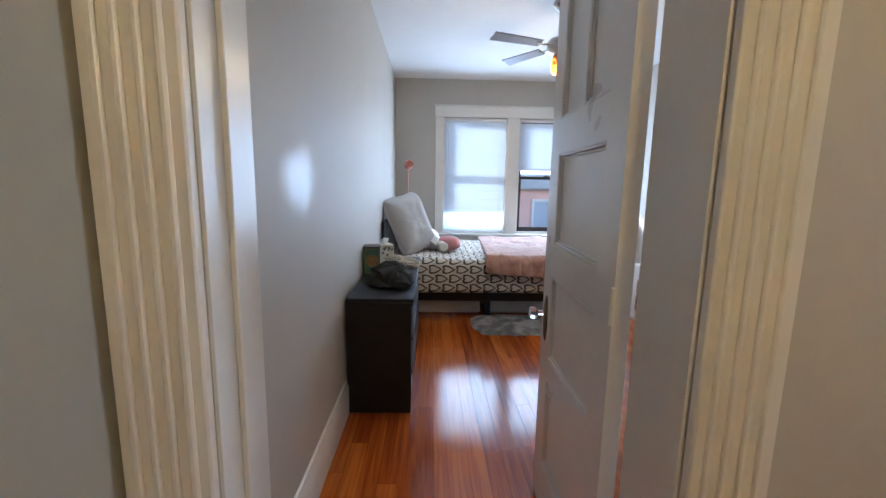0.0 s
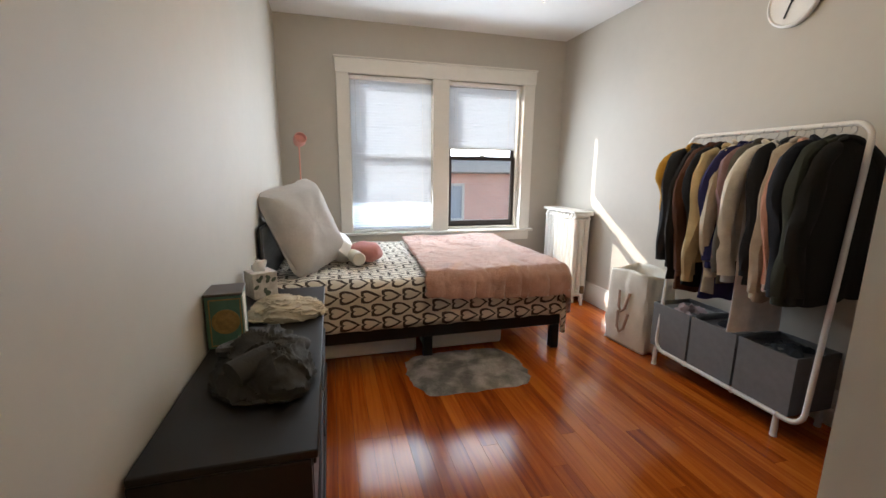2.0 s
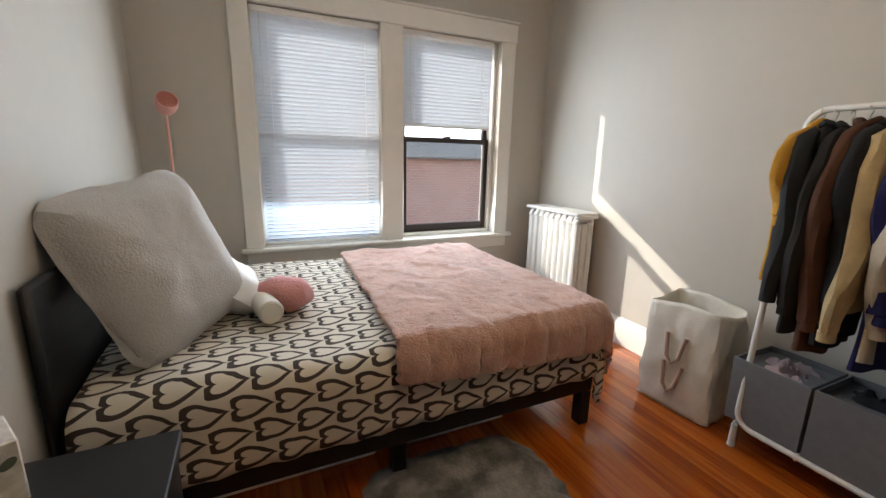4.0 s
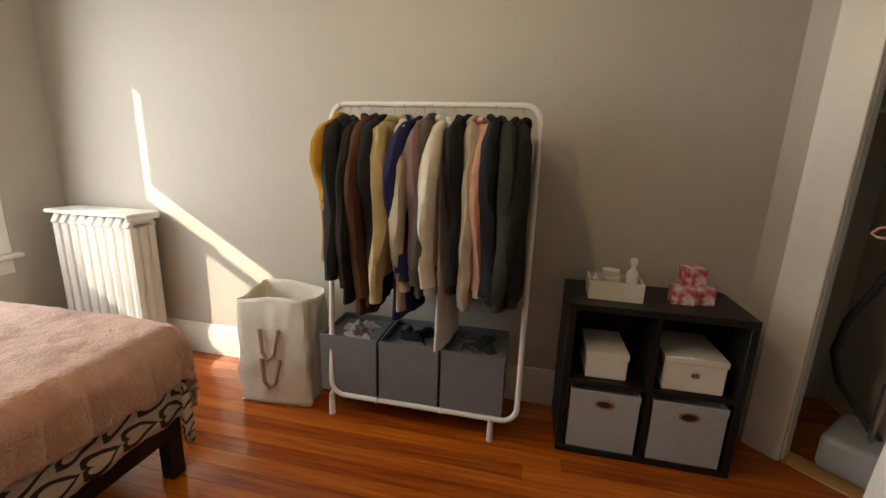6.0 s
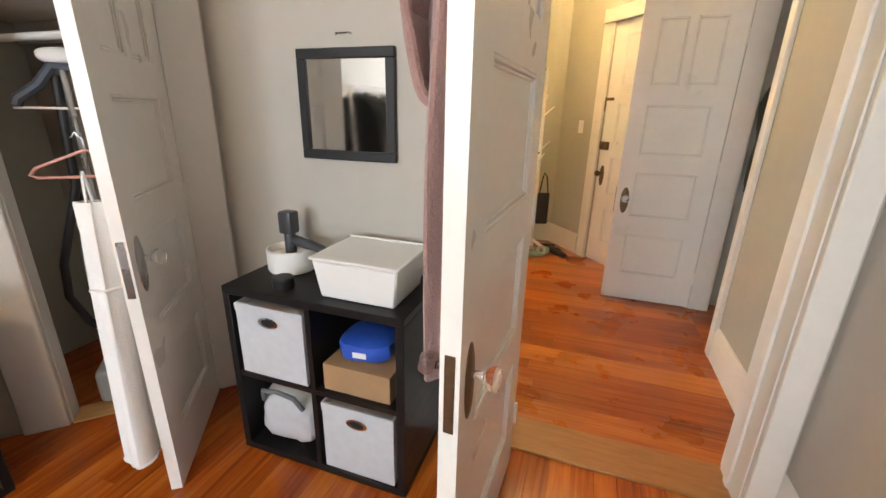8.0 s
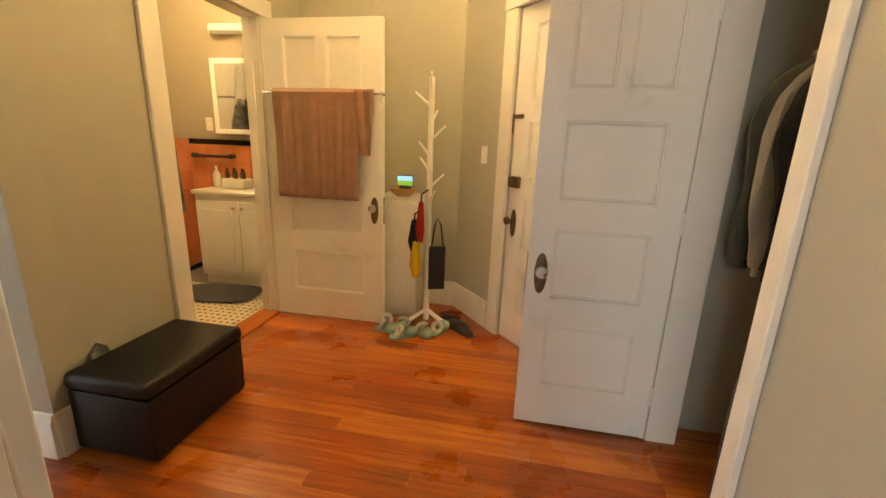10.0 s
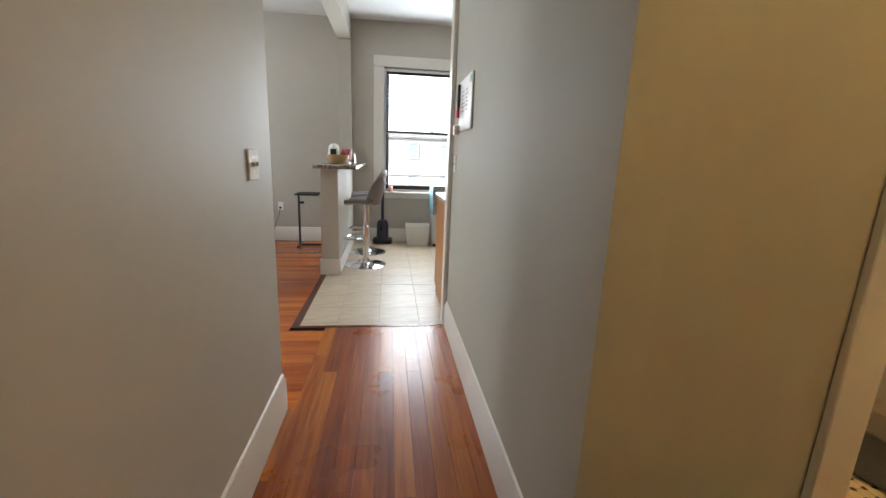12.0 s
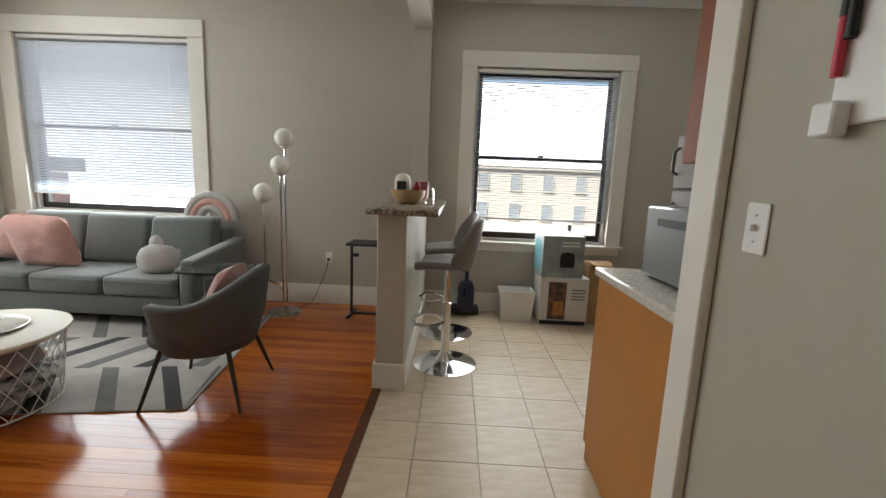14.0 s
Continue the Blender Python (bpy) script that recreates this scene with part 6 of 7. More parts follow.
part("screen_sky", box(-0.068, 0.068, -0.0095, -0.0085, 0.078, 0.118), glow("screen_blue", (0.20, 0.45, 0.80), 0.25), SD, "lit screen, pale sky")
part("screen_field", box(-0.068, 0.068, -0.0095, -0.0085, 0.037, 0.077), glow("screen_green", (0.25, 0.45, 0.05), 0.15), SD, "lit screen, green field")
TR = thing("wooden_tray", (0.86, -2.08, 0.906), 0, "small wooden bowl on the hall cabinet", "bowl")
SD.location.z = 0.955
SD.scale = (0.82, 0.82, 0.82)
part("bowl", lathe([(0.05, 0), (0.09, 0.03), (0.10, 0.058), (0.09, 0.058), (0.0, 0.05)], 24), mat("pine_wood", (0.40, 0.20, 0.08), 0.5), TR)

# entry door locks
nrm = Vector((ed.y, -ed.x))
ang_e = math.degrees(math.atan2(nrm.y, nrm.x))
eb = eh - ed * 0.825 + ed * 0.06 + nrm * 0.02
LK = thing("deadbolt", (eb.x, eb.y, 1.07), ang_e, "aged brass rim deadbolt on the entry door", "lock")
part("lock_case", box(0, 0.03, -0.05, 0.05, -0.035, 0.035, 0.006), M["brass"], LK)
part("thumb_turn", box(0.031, 0.05, -0.006, 0.006, -0.02, 0.02, 0.004), M["brass"], LK)
SL = thing("chain_latch", (eb.x + ed.x * 0.0, eb.y + ed.y * 0.0, 1.46), ang_e, "brass slide latch on the entry door", "latch")
part("latch_bar", box(0, 0.012, -0.07, 0.03, -0.012, 0.012, 0.003), M["brass"], SL)
part("latch_post", box(0, 0.012, -0.075, -0.062, -0.10, 0.02, 0.003), M["brass"], SL)


def switch_plate(at, rz, gangs, label, cream=False):
    """Wall plate; local -y faces the room."""
    t = thing("light_switch", at, rz, label, "light switch")
    w = 0.035 + 0.0235 * (gangs - 1)
    part("plate", box(-w, w, -0.006, 0, -0.058, 0.058, 0.003), M["cream"] if cream else M["white"], t)
    for g in range(gangs):
        x = (g - (gangs - 1) / 2) * 0.046
        part("toggle", box(x - 0.005, x + 0.005, -0.018, -0.006, -0.006, 0.010, 0.002), M["cream"] if cream else M["white"], t)
        for z in (-0.03, 0.03):
            part("screw", lathe([(0.0035, 0), (0.003, 0.0012), (0, 0.0014)], 8, m=pose(x, -0.006, z, 90, 0, 0)), M["steel"], t)
    return t


switch_plate((2.655, 0.704, 1.222), 0, 2, "cream double light switch on the corridor wall", True)
switch_plate((3.815, -0.260, 1.235), 180, 1, "white light switch on the corridor wall")
switch_plate((-0.569, 0.965, 1.20), 90, 2, "white double light switch inside the bedroom door")
sp = ENT0 + ed * 0.32
switch_plate((sp.x + nrm.x * 0.001, sp.y + nrm.y * 0.001, 1.22), math.degrees(math.atan2(nrm.y, nrm.x)) + 90, 1, "white light switch beside the entry door")

WBD = thing("whiteboard", (3.47, -0.259, 1.585), 180, "small white dry-erase board with faint notes on the corridor wall", "whiteboard")
part("board", box(-0.20, 0.20, -0.012, 0, -0.15, 0.15, 0.004), M["white"], WBD)
random.seed(8)
inkm = mat("grey_marker_ink", (0.10, 0.10, 0.11), 0.6)
for col in range(2):
    for i in range(6):
        z = 0.075 - i * 0.022
        x = (-0.06 if col else 0.055) + random.uniform(-0.01, 0.01)
        w = random.uniform(0.02, 0.045)
        part("note_bar", box(x - w, x + w, -0.0135, -0.0122, z - 0.0016, z + 0.0016), inkm, WBD)
dot = lathe([(0.022, 0), (0.022, 0.003), (0, 0.003)], 18, m=pose(0.155, -0.012, 0.115, 90, 0, 0))
part("magnet", dot, mat("teal_magnet", (0.10, 0.38, 0.33), 0.5), WBD, "round teal magnet")
for x, z, cm in ((-0.17, 0.05, "black"), (-0.185, -0.01, "marker_red")):
    cmm = M["black"] if cm == "black" else mat("red_marker", (0.5, 0.03, 0.06), 0.4)
    mk = part("marker", tube([(x, -0.022, z - 0.055), (x, -0.022, z + 0.045)], 0.009, 10), cmm, WBD)
    part("marker_cap", tube([(x, -0.022, z + 0.046), (x, -0.022, z + 0.08)], 0.0095, 10), M["black"], mk)
part("eraser_clip", box(-0.20, -0.15, -0.045, -0.012, -0.17, -0.11, 0.005), M["white"], WBD, "white plastic clip")

# coats in the hall closet
for i, (y, cc, lab) in enumerate(((-0.80, (0.05, 0.055, 0.045), "dark green coat in the hall closet"), (-0.70, (0.22, 0.21, 0.20), "grey jacket in the hall closet"), (-0.60, (0.012, 0.012, 0.014), "black coat in the hall closet"), (-0.50, (0.02, 0.02, 0.025), "black padded coat in the hall closet"))):
    g = garment((-1.02, y, 1.66), cc, 0.95 if i > 1 else 0.6, 0.50, 0.05, 0.55, lab, i * 2.1 + 20, "coat")
    g["group"] = "coats in the hall closet"
CR = thing("closet_rod", (-1.02, -0.63, 1.66), 0, "white closet rod in the coat closet", "rod")
part("rod", tube([(0, -0.42, 0), (0, 0.42, 0)], 0.013, 10), M["white_metal"], CR)
SC = thing("suitcase", (-0.93, -0.47, 0), 0, "black soft suitcase standing in the coat closet", "suitcase")
part("shell", box(-0.17, 0.17, -0.14, 0.14, 0.03, 0.55, 0.03, segs=3), M["black"], SC)
part("handle", tube([(-0.06, 0, 0.55), (-0.06, 0, 0.585), (0.06, 0, 0.585), (0.06, 0, 0.55)], 0.009, 8), M["black"], SC)
for x in (-0.12, 0.12):
    for y in (-0.09, 0.09):
        part("wheel", lathe([(0, -0.01), (0.02, -0.01), (0.02, 0.01), (0, 0.01)], 12, m=pose(x, y, 0.02, 90, 0, 0)), M["black"], SC)
HLT = thing("ceiling_light", (0.45, -1.08, 3.03), 0, "round flush hall ceiling light with a warm glow", "ceiling light")
part("pan", lathe([(0.15, 0), (0.15, -0.025), (0.13, -0.03)], 28), M["steel"], HLT)
part("diffuser", lathe([(0.135, -0.028), (0.12, -0.07), (0.07, -0.095), (0, -0.10)], 28), glow("warm_diffuser", (1.0, 0.72, 0.35), 4.0), HLT)

# ---- bathroom ----
pinkt = mat("peach_wall_tile", (0.56, 0.20, 0.08), 0.2, vary=0.08, rand=0.06)
blackt = mat("black_wall_tile", (0.012, 0.012, 0.013), 0.15)
PW = thing("tiled_wainscot", (1.87, -2.62, 0), 0, "peach tiled bathroom wainscot with a black border", "tiles", kind="structure")
tm = to_mesh("tile", box(0.001, 0.149, 0, 0.010, 0.001, 0.149, 0.002), pinkt)
btm = to_mesh("border_tile", box(0.001, 0.149, 0, 0.012, 0.001, 0.048, 0.002), blackt)
for i in range(11):
    part("border_tile", btm, None, PW).location = (i * 0.15, 0.001, 1.20)
    part("border_tile", btm, None, PW).location = (i * 0.15, 0.001, 0.0)
    for j in range(7):
        part("tile", tm, None, PW).location = (i * 0.15, 0.001, 0.05 + j * 0.15 + 0.1)
PE = thing("tiled_tub_front", (3.10, -2.06, 0), 90, "peach tiled tub wall in the bathroom", "tiles", kind="structure")
for i in range(10):
    for j in range(8):
        part("tile", tm, None, PE).location = (-0.55 + i * 0.15, 0.0, 0.05 + j * 0.15)
    part("border_tile", btm, None, PE).location = (-0.55 + i * 0.15, 0.0, 0.0)
slab("wall_bath_partition", [(3.10, -2.60), (3.20, -2.60), (3.20, -1.25), (3.10, -1.25)], 0.0, 1.25, M["wall"], "low tiled bathroom partition", "wall")
VN = thing("vanity", (2.31, -2.45, 0), 0, "white bathroom vanity with two panelled doors", "vanity")
part("carcass", box(-0.42, 0.42, -0.16, 0.25, 0.09, 0.80, 0.003), M["white"], VN)
part("plinth", box(-0.41, 0.41, -0.16, 0.21, 0, 0.09), M["white"], VN)
part("top", box(-0.435, 0.435, -0.16, 0.275, 0.801, 0.835, 0.008, segs=2), M["cream"], VN, "cream moulded basin top")
for x0, x1, kx in ((-0.405, -0.005, -0.04), (0.005, 0.405, 0.04)):
    d = part("cabinet_door", box(x0, x1, 0.251, 0.268, 0.14, 0.75, 0.003), M["white"], VN)
    part("raised_panel", box(x0 + 0.06, x1 - 0.06, 0.268, 0.276, 0.21, 0.68, 0.006), M["white"], d)
    part("knob", lathe([(0.006, 0), (0.014, 0.012), (0.012, 0.022), (0, 0.024)], 12, m=pose(kx, 0.268, 0.70, -90, 0, 0)), M["steel"], d)
BS = thing("toiletry_basket", (2.46, -2.40, 0.836), 0, "cream basket of dark bottles on the vanity", "basket")
part("basket", box(-0.11, 0.11, -0.07, 0.07, 0, 0.09, 0.012), M["cream"], BS)
for i in range(5):
    part("bottle", lathe([(0.018, 0.06), (0.018, 0.14), (0.008, 0.155), (0.008, 0.175), (0, 0.176)], 10, m=pose(-0.08 + 0.04 * i, 0.02 * (-1) ** i, 0)), M["black"] if i % 2 else M["brass"], BS)
t = thing("soap_bottle", (2.66, -2.40, 0.836), 0, "white pump soap bottle on the vanity", "bottle")
part("bottle", lathe([(0.03, 0), (0.032, 0.02), (0.03, 0.12), (0.012, 0.15), (0.01, 0.19), (0, 0.19)], 14), M["cream"], t)
TB2 = thing("towel_rail", (2.82, -2.607, 1.10), 0, "black towel rail on the peach tiles", "towel rail")
part("rail", tube([(-0.19, 0.06, 0), (0.19, 0.06, 0)], 0.012, 8), M["black"], TB2)
for x in (-0.19, 0.19):
    part("bracket", tube([(x, 0, 0), (x, 0.06, 0)], 0.022, 8), M["black"], TB2)
MC = thing("medicine_cabinet", (2.52, -2.618, 1.30), 0, "white framed mirrored medicine cabinet", "cabinet")
part("case", box(-0.20, 0.20, 0, 0.09, 0, 0.62, 0.004), M["white"], MC)
part("mirror_door", box(-0.17, 0.17, 0.091, 0.096, 0.035, 0.585), M["mirror"], MC, "mirrored door")
for q in ((-0.20, -0.165, 0.0965, 0.104, 0, 0.62), (0.165, 0.20, 0.0965, 0.104, 0, 0.62), (-0.164, 0.164, 0.0965, 0.104, 0, 0.04), (-0.164, 0.164, 0.0965, 0.104, 0.58, 0.62)):
    part("frame_bar", box(*q, 0.002), M["white"], MC)
VL = thing("vanity_light", (2.52, -2.618, 2.12), 0, "white bar light above the medicine cabinet", "light")
part("housing", box(-0.22, 0.22, 0, 0.06, 0, 0.08, 0.01), M["white"], VL)
part("lens", box(-0.20, 0.20, 0.061, 0.09, 0.01, 0.07, 0.01), M["cream"], VL)
switch_plate((2.86, -2.619, 1.38), 180, 1, "white bathroom outlet plate", True)
CU = thing("patterned_robe", (2.86, -1.98, 1.64), 0, "grey patterned robe hanging on a hook by the tub", "robe")
curt = mat("grey_floral_curtain", (0.16, 0.15, 0.14), 0.9, vary=0.2, color2=(0.07, 0.07, 0.07), mix_scale=18)
part("cloth", grid(40, 16, lambda u, v: Vector((0.03 * math.sin(u * 30 + v * 3) - 0.02, (u - 0.5) * (0.10 + 0.34 * min(1, v * 2)), -v * 1.0))), curt, CU)
part("hook", tube([(0.24, 0, 0.02), (0.02, 0, 0.02), (0, 0, 0.0)], 0.006, 6), M["brass"], CU)
t = thing("bath_towel", (2.83, -1.96, 1.98), 0, "white towel hanging by the shower", "towel")
part("cloth", grid(16, 14, lambda u, v: Vector((0.02 * math.sin(u * 12), (u - 0.5) * (0.08 + 0.14 * v), -v * 0.40))), M["pillow"], t).modifiers.new("thick", 'SOLIDIFY').thickness = 0.012
part("hook", tube([(0.17, 0, 0.10), (0.0, 0, 0.06), (0, 0, 0)], 0.006, 6), M["brass"], t)
MT = thing("bath_mat", (2.42, -1.98, 0.0), 8, "dark grey oval memory foam bath mat", "bath mat")
part("mat_body", blob(0.34, 0.20, 0.018, 3.4, 32, 10, 0.03, 2, m=pose(0, 0, 0.019)), mat("dark_grey_mat", (0.05, 0.05, 0.055), 0.95, vary=0.2, bump=0.6, bump_scale=120), MT)
TU = thing("bathtub", (3.37, -1.9, 0), 0, "peach bathtub behind the partition", "bathtub")
part("tub_shell", box(-0.16, 0.16, -0.68, 0.70, 0, 0.5, 0.04, segs=3), pinkt, TU)
TH = thing("door_threshold", (1.81, -1.39, 0), 0, "varnished wooden threshold of the bathroom doorway", "threshold", kind="structure")
part("saddle", box(-0.085, 0.075, -0.399, 0.399, 0, 0.014, 0.005), M["fir_y"], TH)
TH = thing("door_threshold", (-0.054, 0.745, 0), 0, "worn wooden threshold of the bedroom doorway", "threshold", kind="structure")
part("saddle", box(-0.408, 0.408, -0.10, 0.10, 0, 0.010, 0.004), mat("worn_threshold", (0.30, 0.13, 0.04), 0.35, vary=0.25, stretch=(1, 8, 1)), TH)
cs0 = DIA0 + dd * 0.53
TH = thing("door_threshold", (cs0.x, cs0.y, 0), math.degrees(math.atan2(dd.y, dd.x)), "pale wooden threshold of the closet", "threshold", kind="structure")
part("saddle", box(-0.278, 0.278, -0.02, 0.10, 0, 0.010, 0.004), mat("pale_threshold", (0.50, 0.28, 0.10), 0.35, vary=0.2, stretch=(1, 8, 1)), TH)

# ---- kitchen ----
BAR = thing("breakfast_bar", (5.325, 0.80, 0), 0, "white half wall with a speckled granite bar top", "breakfast bar", kind="structure")
part("half_wall", box(0, 1.774, -0.089, 0.089, 0, 1.118, 0.004), M["wall"], BAR)
part("bar_top", box(-0.13, 1.774, -0.285, 0.135, 1.119, 1.155, 0.008, segs=2), M["granite"], BAR, "speckled brown granite top")
part("base_trim", box(-0.016, 1.77, -0.105, -0.0895, 0, 0.17, 0.004), M["trim"], BAR)
part("base_trim_end", box(-0.016, -0.0005, -0.0895, 0.105, 0, 0.17, 0.004), M["trim"], BAR)
part("base_trim_back", box(0, 1.77, 0.0895, 0.105, 0, 0.17, 0.004), M["trim"], BAR)
BM = thing("ceiling_beam", (5.1, 0.80, 2.75), 0, "greige boxed beam with a pilaster at the window wall", "beam", kind="structure")
part("beam_body", box(-1.15, 2.0, -0.09, 0.09, 0, 0.28, 0.003), M["wall"], BM)
part("pilaster", box(1.90, 1.999, -0.085, 0.085, -1.594, -0.001, 0.003), M["wall"], BM)


def bar_stool(name, at, rz):
    t = thing(name, at, rz, "grey upholstered swivel bar stool with a chrome disc base", "bar stool", "bar stools")
    part("base", lathe([(0.235, 0), (0.235, 0.006), (0.20, 0.016), (0.07, 0.034), (0.04, 0.07), (0.035, 0.08), (0, 0.08)], 40), M["chrome"], t)
    part("column", lathe([(0.032, 0.08), (0.032, 0.46), (0.024, 0.465), (0.024, 0.72), (0, 0.72)], 20), M["chrome"], t)
    part("footrest", tube([(0.03, -0.02, 0.32), (0.13, -0.10, 0.32), (0.13, -0.20, 0.32), (0.0, -0.25, 0.32), (-0.13, -0.20, 0.32), (-0.13, -0.10, 0.32), (-0.03, -0.02, 0.32)], 0.010, 8), M["chrome"], t)
    part("lever", tube([(0.03, 0.02, 0.70), (0.20, 0.05, 0.69)], 0.006, 6), M["chrome"], t)
    seatm = M["seat"]

    def shell(u, v):
        a = (u - 0.5) * 2
        if v < 0.5:
            k = v / 0.5
            y = -0.21 + k * 0.36
            half = 0.21 * (1 - 0.25 * (1 - k) ** 2.2)
            x = a * half
            z = 0.735 + 0.035 * a * a + (0.02 * (1 - k) ** 3) * -1
        else:
            k = (v - 0.5) / 0.5
            y = 0.15 + 0.07 * math.sin(k * 1.3) - 0.10 * a * a * (1 - 0.3 * k)
            half = 0.21 * (1 - 0.25 * k ** 2.5)
            x = a * half
            z = 0.735 + 0.035 * a * a * (1 - k) + 0.35 * k - 0.09 * a * a * k ** 2
        return Vector((x, y, z))
    s = part("seat_shell", grid(20, 30, shell), seatm, t)
    m = s.modifiers.new("thick", 'SOLIDIFY')
    m.thickness, m.offset = 0.045, 0
    return t


M["seat"] = mat("warm_grey_leatherette", (0.20, 0.175, 0.165), 0.5, vary=0.1, bump=0.12, bump_scale=160)
bar_stool("bar_stool", (5.75, 0.455, 0), 172)
bar_stool("bar_stool", (6.40, 0.46, 0), 184)

CBN = thing("base_cabinet", (4.35, -0.58, 0), 0, "honey maple kitchen cabinet with a pale counter", "cabinet")
part("carcass", box(-0.298, 0.385, -0.32, 0.316, 0.0, 0.918, 0.003), M["cabinet"], CBN)
part("end_panel", box(-0.295, 0.385, 0.3165, 0.330, 0.10, 0.917, 0.003), M["cabinet"], CBN)
CTP = thing("countertop", (4.35, -0.58, 0.919), 0, "pale speckled laminate countertop on the base cabinet", "countertop")
part("slab", box(-0.298, 0.41, -0.32, 0.345, 0, 0.038, 0.006), mat("pale_laminate", (0.55, 0.52, 0.46), 0.25, vary=0.15, scale=60), CTP)
MW = thing("microwave", (4.42, -0.60, 0.958), 0, "grey steel microwave oven on the counter", "microwave")
part("case", box(-0.20, 0.20, -0.22, 0.22, 0.012, 0.295, 0.008), mat("grey_steel_case", (0.22, 0.22, 0.22), 0.35, 0.6, vary=0.06), MW)
for x in (-0.16, 0.16):
    for y in (-0.18, 0.18):
        part("foot", lathe([(0.015, 0), (0.015, 0.013)], 10, m=pose(x, y, 0)), M["black"], MW)
part("side_vent", box(-0.10, 0.10, 0.2205, 0.222, 0.22, 0.25), M["black"], MW)
UC = thing("wall_cabinet", (4.28, -0.445, 1.40), 0, "cherry wood wall cabinet above the counter", "cabinet")
part("carcass", box(-0.228, -0.07, -0.165, 0.165, 0, 1.10, 0.003), M["cherry"], UC)
part("crown", box(-0.228, -0.055, -0.165, 0.18, 1.101, 1.15, 0.006), M["cherry"], UC)
FR = thing("refrigerator", (5.75, -1.62, 0), 0, "dull brown two-door refrigerator", "refrigerator")
stl = mat("fridge_enamel", (0.075, 0.06, 0.05), 0.75, 0.0, spec=0.2, vary=0.05, stretch=(1, 1, 14))
part("body", box(-0.36, 0.36, -0.34, 0.34, 0.02, 1.74, 0.008), stl, FR)
for z0, z1 in ((0.04, 1.33), (1.35, 1.735)):
    d = part("fridge_door", box(-0.358, 0.358, 0.3405, 0.39, z0, z1, 0.01, segs=2), stl, FR)
    part("handle", tube([(0.31, 0.39, z0 + 0.10), (0.31, 0.43, z0 + 0.12), (0.31, 0.43, z1 - 0.12), (0.31, 0.39, z1 - 0.09)], 0.010, 8), M["black"], d)
for x in (-0.3, 0.3):
    part("foot", lathe([(0.02, 0), (0.02, 0.02)], 10, m=pose(x, 0.25, 0)), M["black"], FR)
KB = thing("plastic_tub", (6.90, -0.22, 0), 0, "open white plastic tub on the kitchen tiles", "tub")
part("tub", open_box(0.11, 0.145, 0.30, 0.007, 1.18), M["white"], KB)
dk = mat("dark_print", (0.05, 0.04, 0.04), 0.5, vary=0.3, scale=30, color2=(0.25, 0.10, 0.05), mix_scale=20)
BX = thing("appliance_box", (6.90, -0.655, 0), 0, "white appliance carton with a printed oven picture", "box")
part("carton", box(-0.17, 0.17, -0.23, 0.23, 0, 0.47, 0.003), mat("white_carton", (0.62, 0.60, 0.57), 0.6, vary=0.06), BX)
part("printed_panel", box(-0.1725, -0.1705, -0.02, 0.15, 0.06, 0.43), dk, BX, "dark printed oven picture")
part("printed_food", box(-0.1738, -0.173, 0.0, 0.10, 0.10, 0.24), mat("food_print", (0.40, 0.16, 0.05), 0.6, vary=0.5, scale=30), BX)
for i in range(4):
    part("text_bar", box(-0.172, -0.1705, -0.20, -0.07, 0.26 + i * 0.03, 0.272 + i * 0.03), M["grey_cloth"], BX)
part("lower_band", box(-0.172, -0.1705, -0.22, 0.22, 0.01, 0.05), M["black"], BX)
BX2 = thing("appliance_box", (6.90, -0.61, 0.471), 4, "teal and grey appliance carton stacked on another", "box")
part("carton", box(-0.16, 0.16, -0.20, 0.20, 0, 0.40, 0.003), mat("grey_teal_carton", (0.24, 0.28, 0.28), 0.6, vary=0.12, color2=(0.34, 0.36, 0.35), mix_scale=6), BX2)
part("printed_pot", lathe([(0.06, 0), (0.07, 0.02), (0.07, 0.12), (0.05, 0.14), (0.0, 0.15)], 20, m=pose(-0.1625, -0.04, 0.10) @ Matrix.Diagonal((0.03, 1, 1, 1))), M["black"], BX2, "printed black cooker picture")
part("teal_side", box(-0.10, 0.10, 0.2005, 0.202, 0.05, 0.35), mat("teal_print", (0.12, 0.32, 0.36), 0.6, vary=0.2), BX2, "teal printed side")
for i in range(2):
    part("text_bar", box(-0.162, -0.1605, -0.15, 0.02, 0.30 + i * 0.03, 0.315 + i * 0.03), M["white"], BX2)
PB = thing("paper_bag", (6.92, -1.02, 0), 0, "crumpled brown paper bag beside the cartons", "bag")
pb = box(-0.11, 0.11, -0.12, 0.12, 0, 0.60, 0.01)
bmesh.ops.subdivide_edges(pb, edges=pb.edges[:], cuts=5, use_grid_fill=True)
for v in pb.verts:
    v.co += Vector((noise.noise(v.co * 9), noise.noise(v.co * 9 + Vector((5, 0, 0))), 0)) * 0.02 * min(1, v.co.z * 4)
    v.co.z = max(0, v.co.z + (0.04 * noise.noise(v.co * 14) if v.co.z > 0.5 else 0))
part("bag_body", pb, M["kraft"], PB)
VC = thing("vacuum_cleaner", (6.88, 0.28, 0), 90, "dark upright vacuum cleaner against the wall", "vacuum cleaner")
nav = mat("navy_plastic", (0.012, 0.014, 0.035), 0.3)
part("head", box(-0.14, 0.14, -0.22, -0.02, 0, 0.07, 0.02, segs=2), M["black"], VC)
part("body", lathe([(0.07, 0.07), (0.085, 0.12), (0.085, 0.30), (0.06, 0.36), (0, 0.37)], 20, m=pose(0, 0.0, 0)), nav, VC)
part("motor", blob(0.07, 0.06, 0.07, 2.3, 18, 12, m=pose(0, -0.06, 0.17)), M["black"], VC)
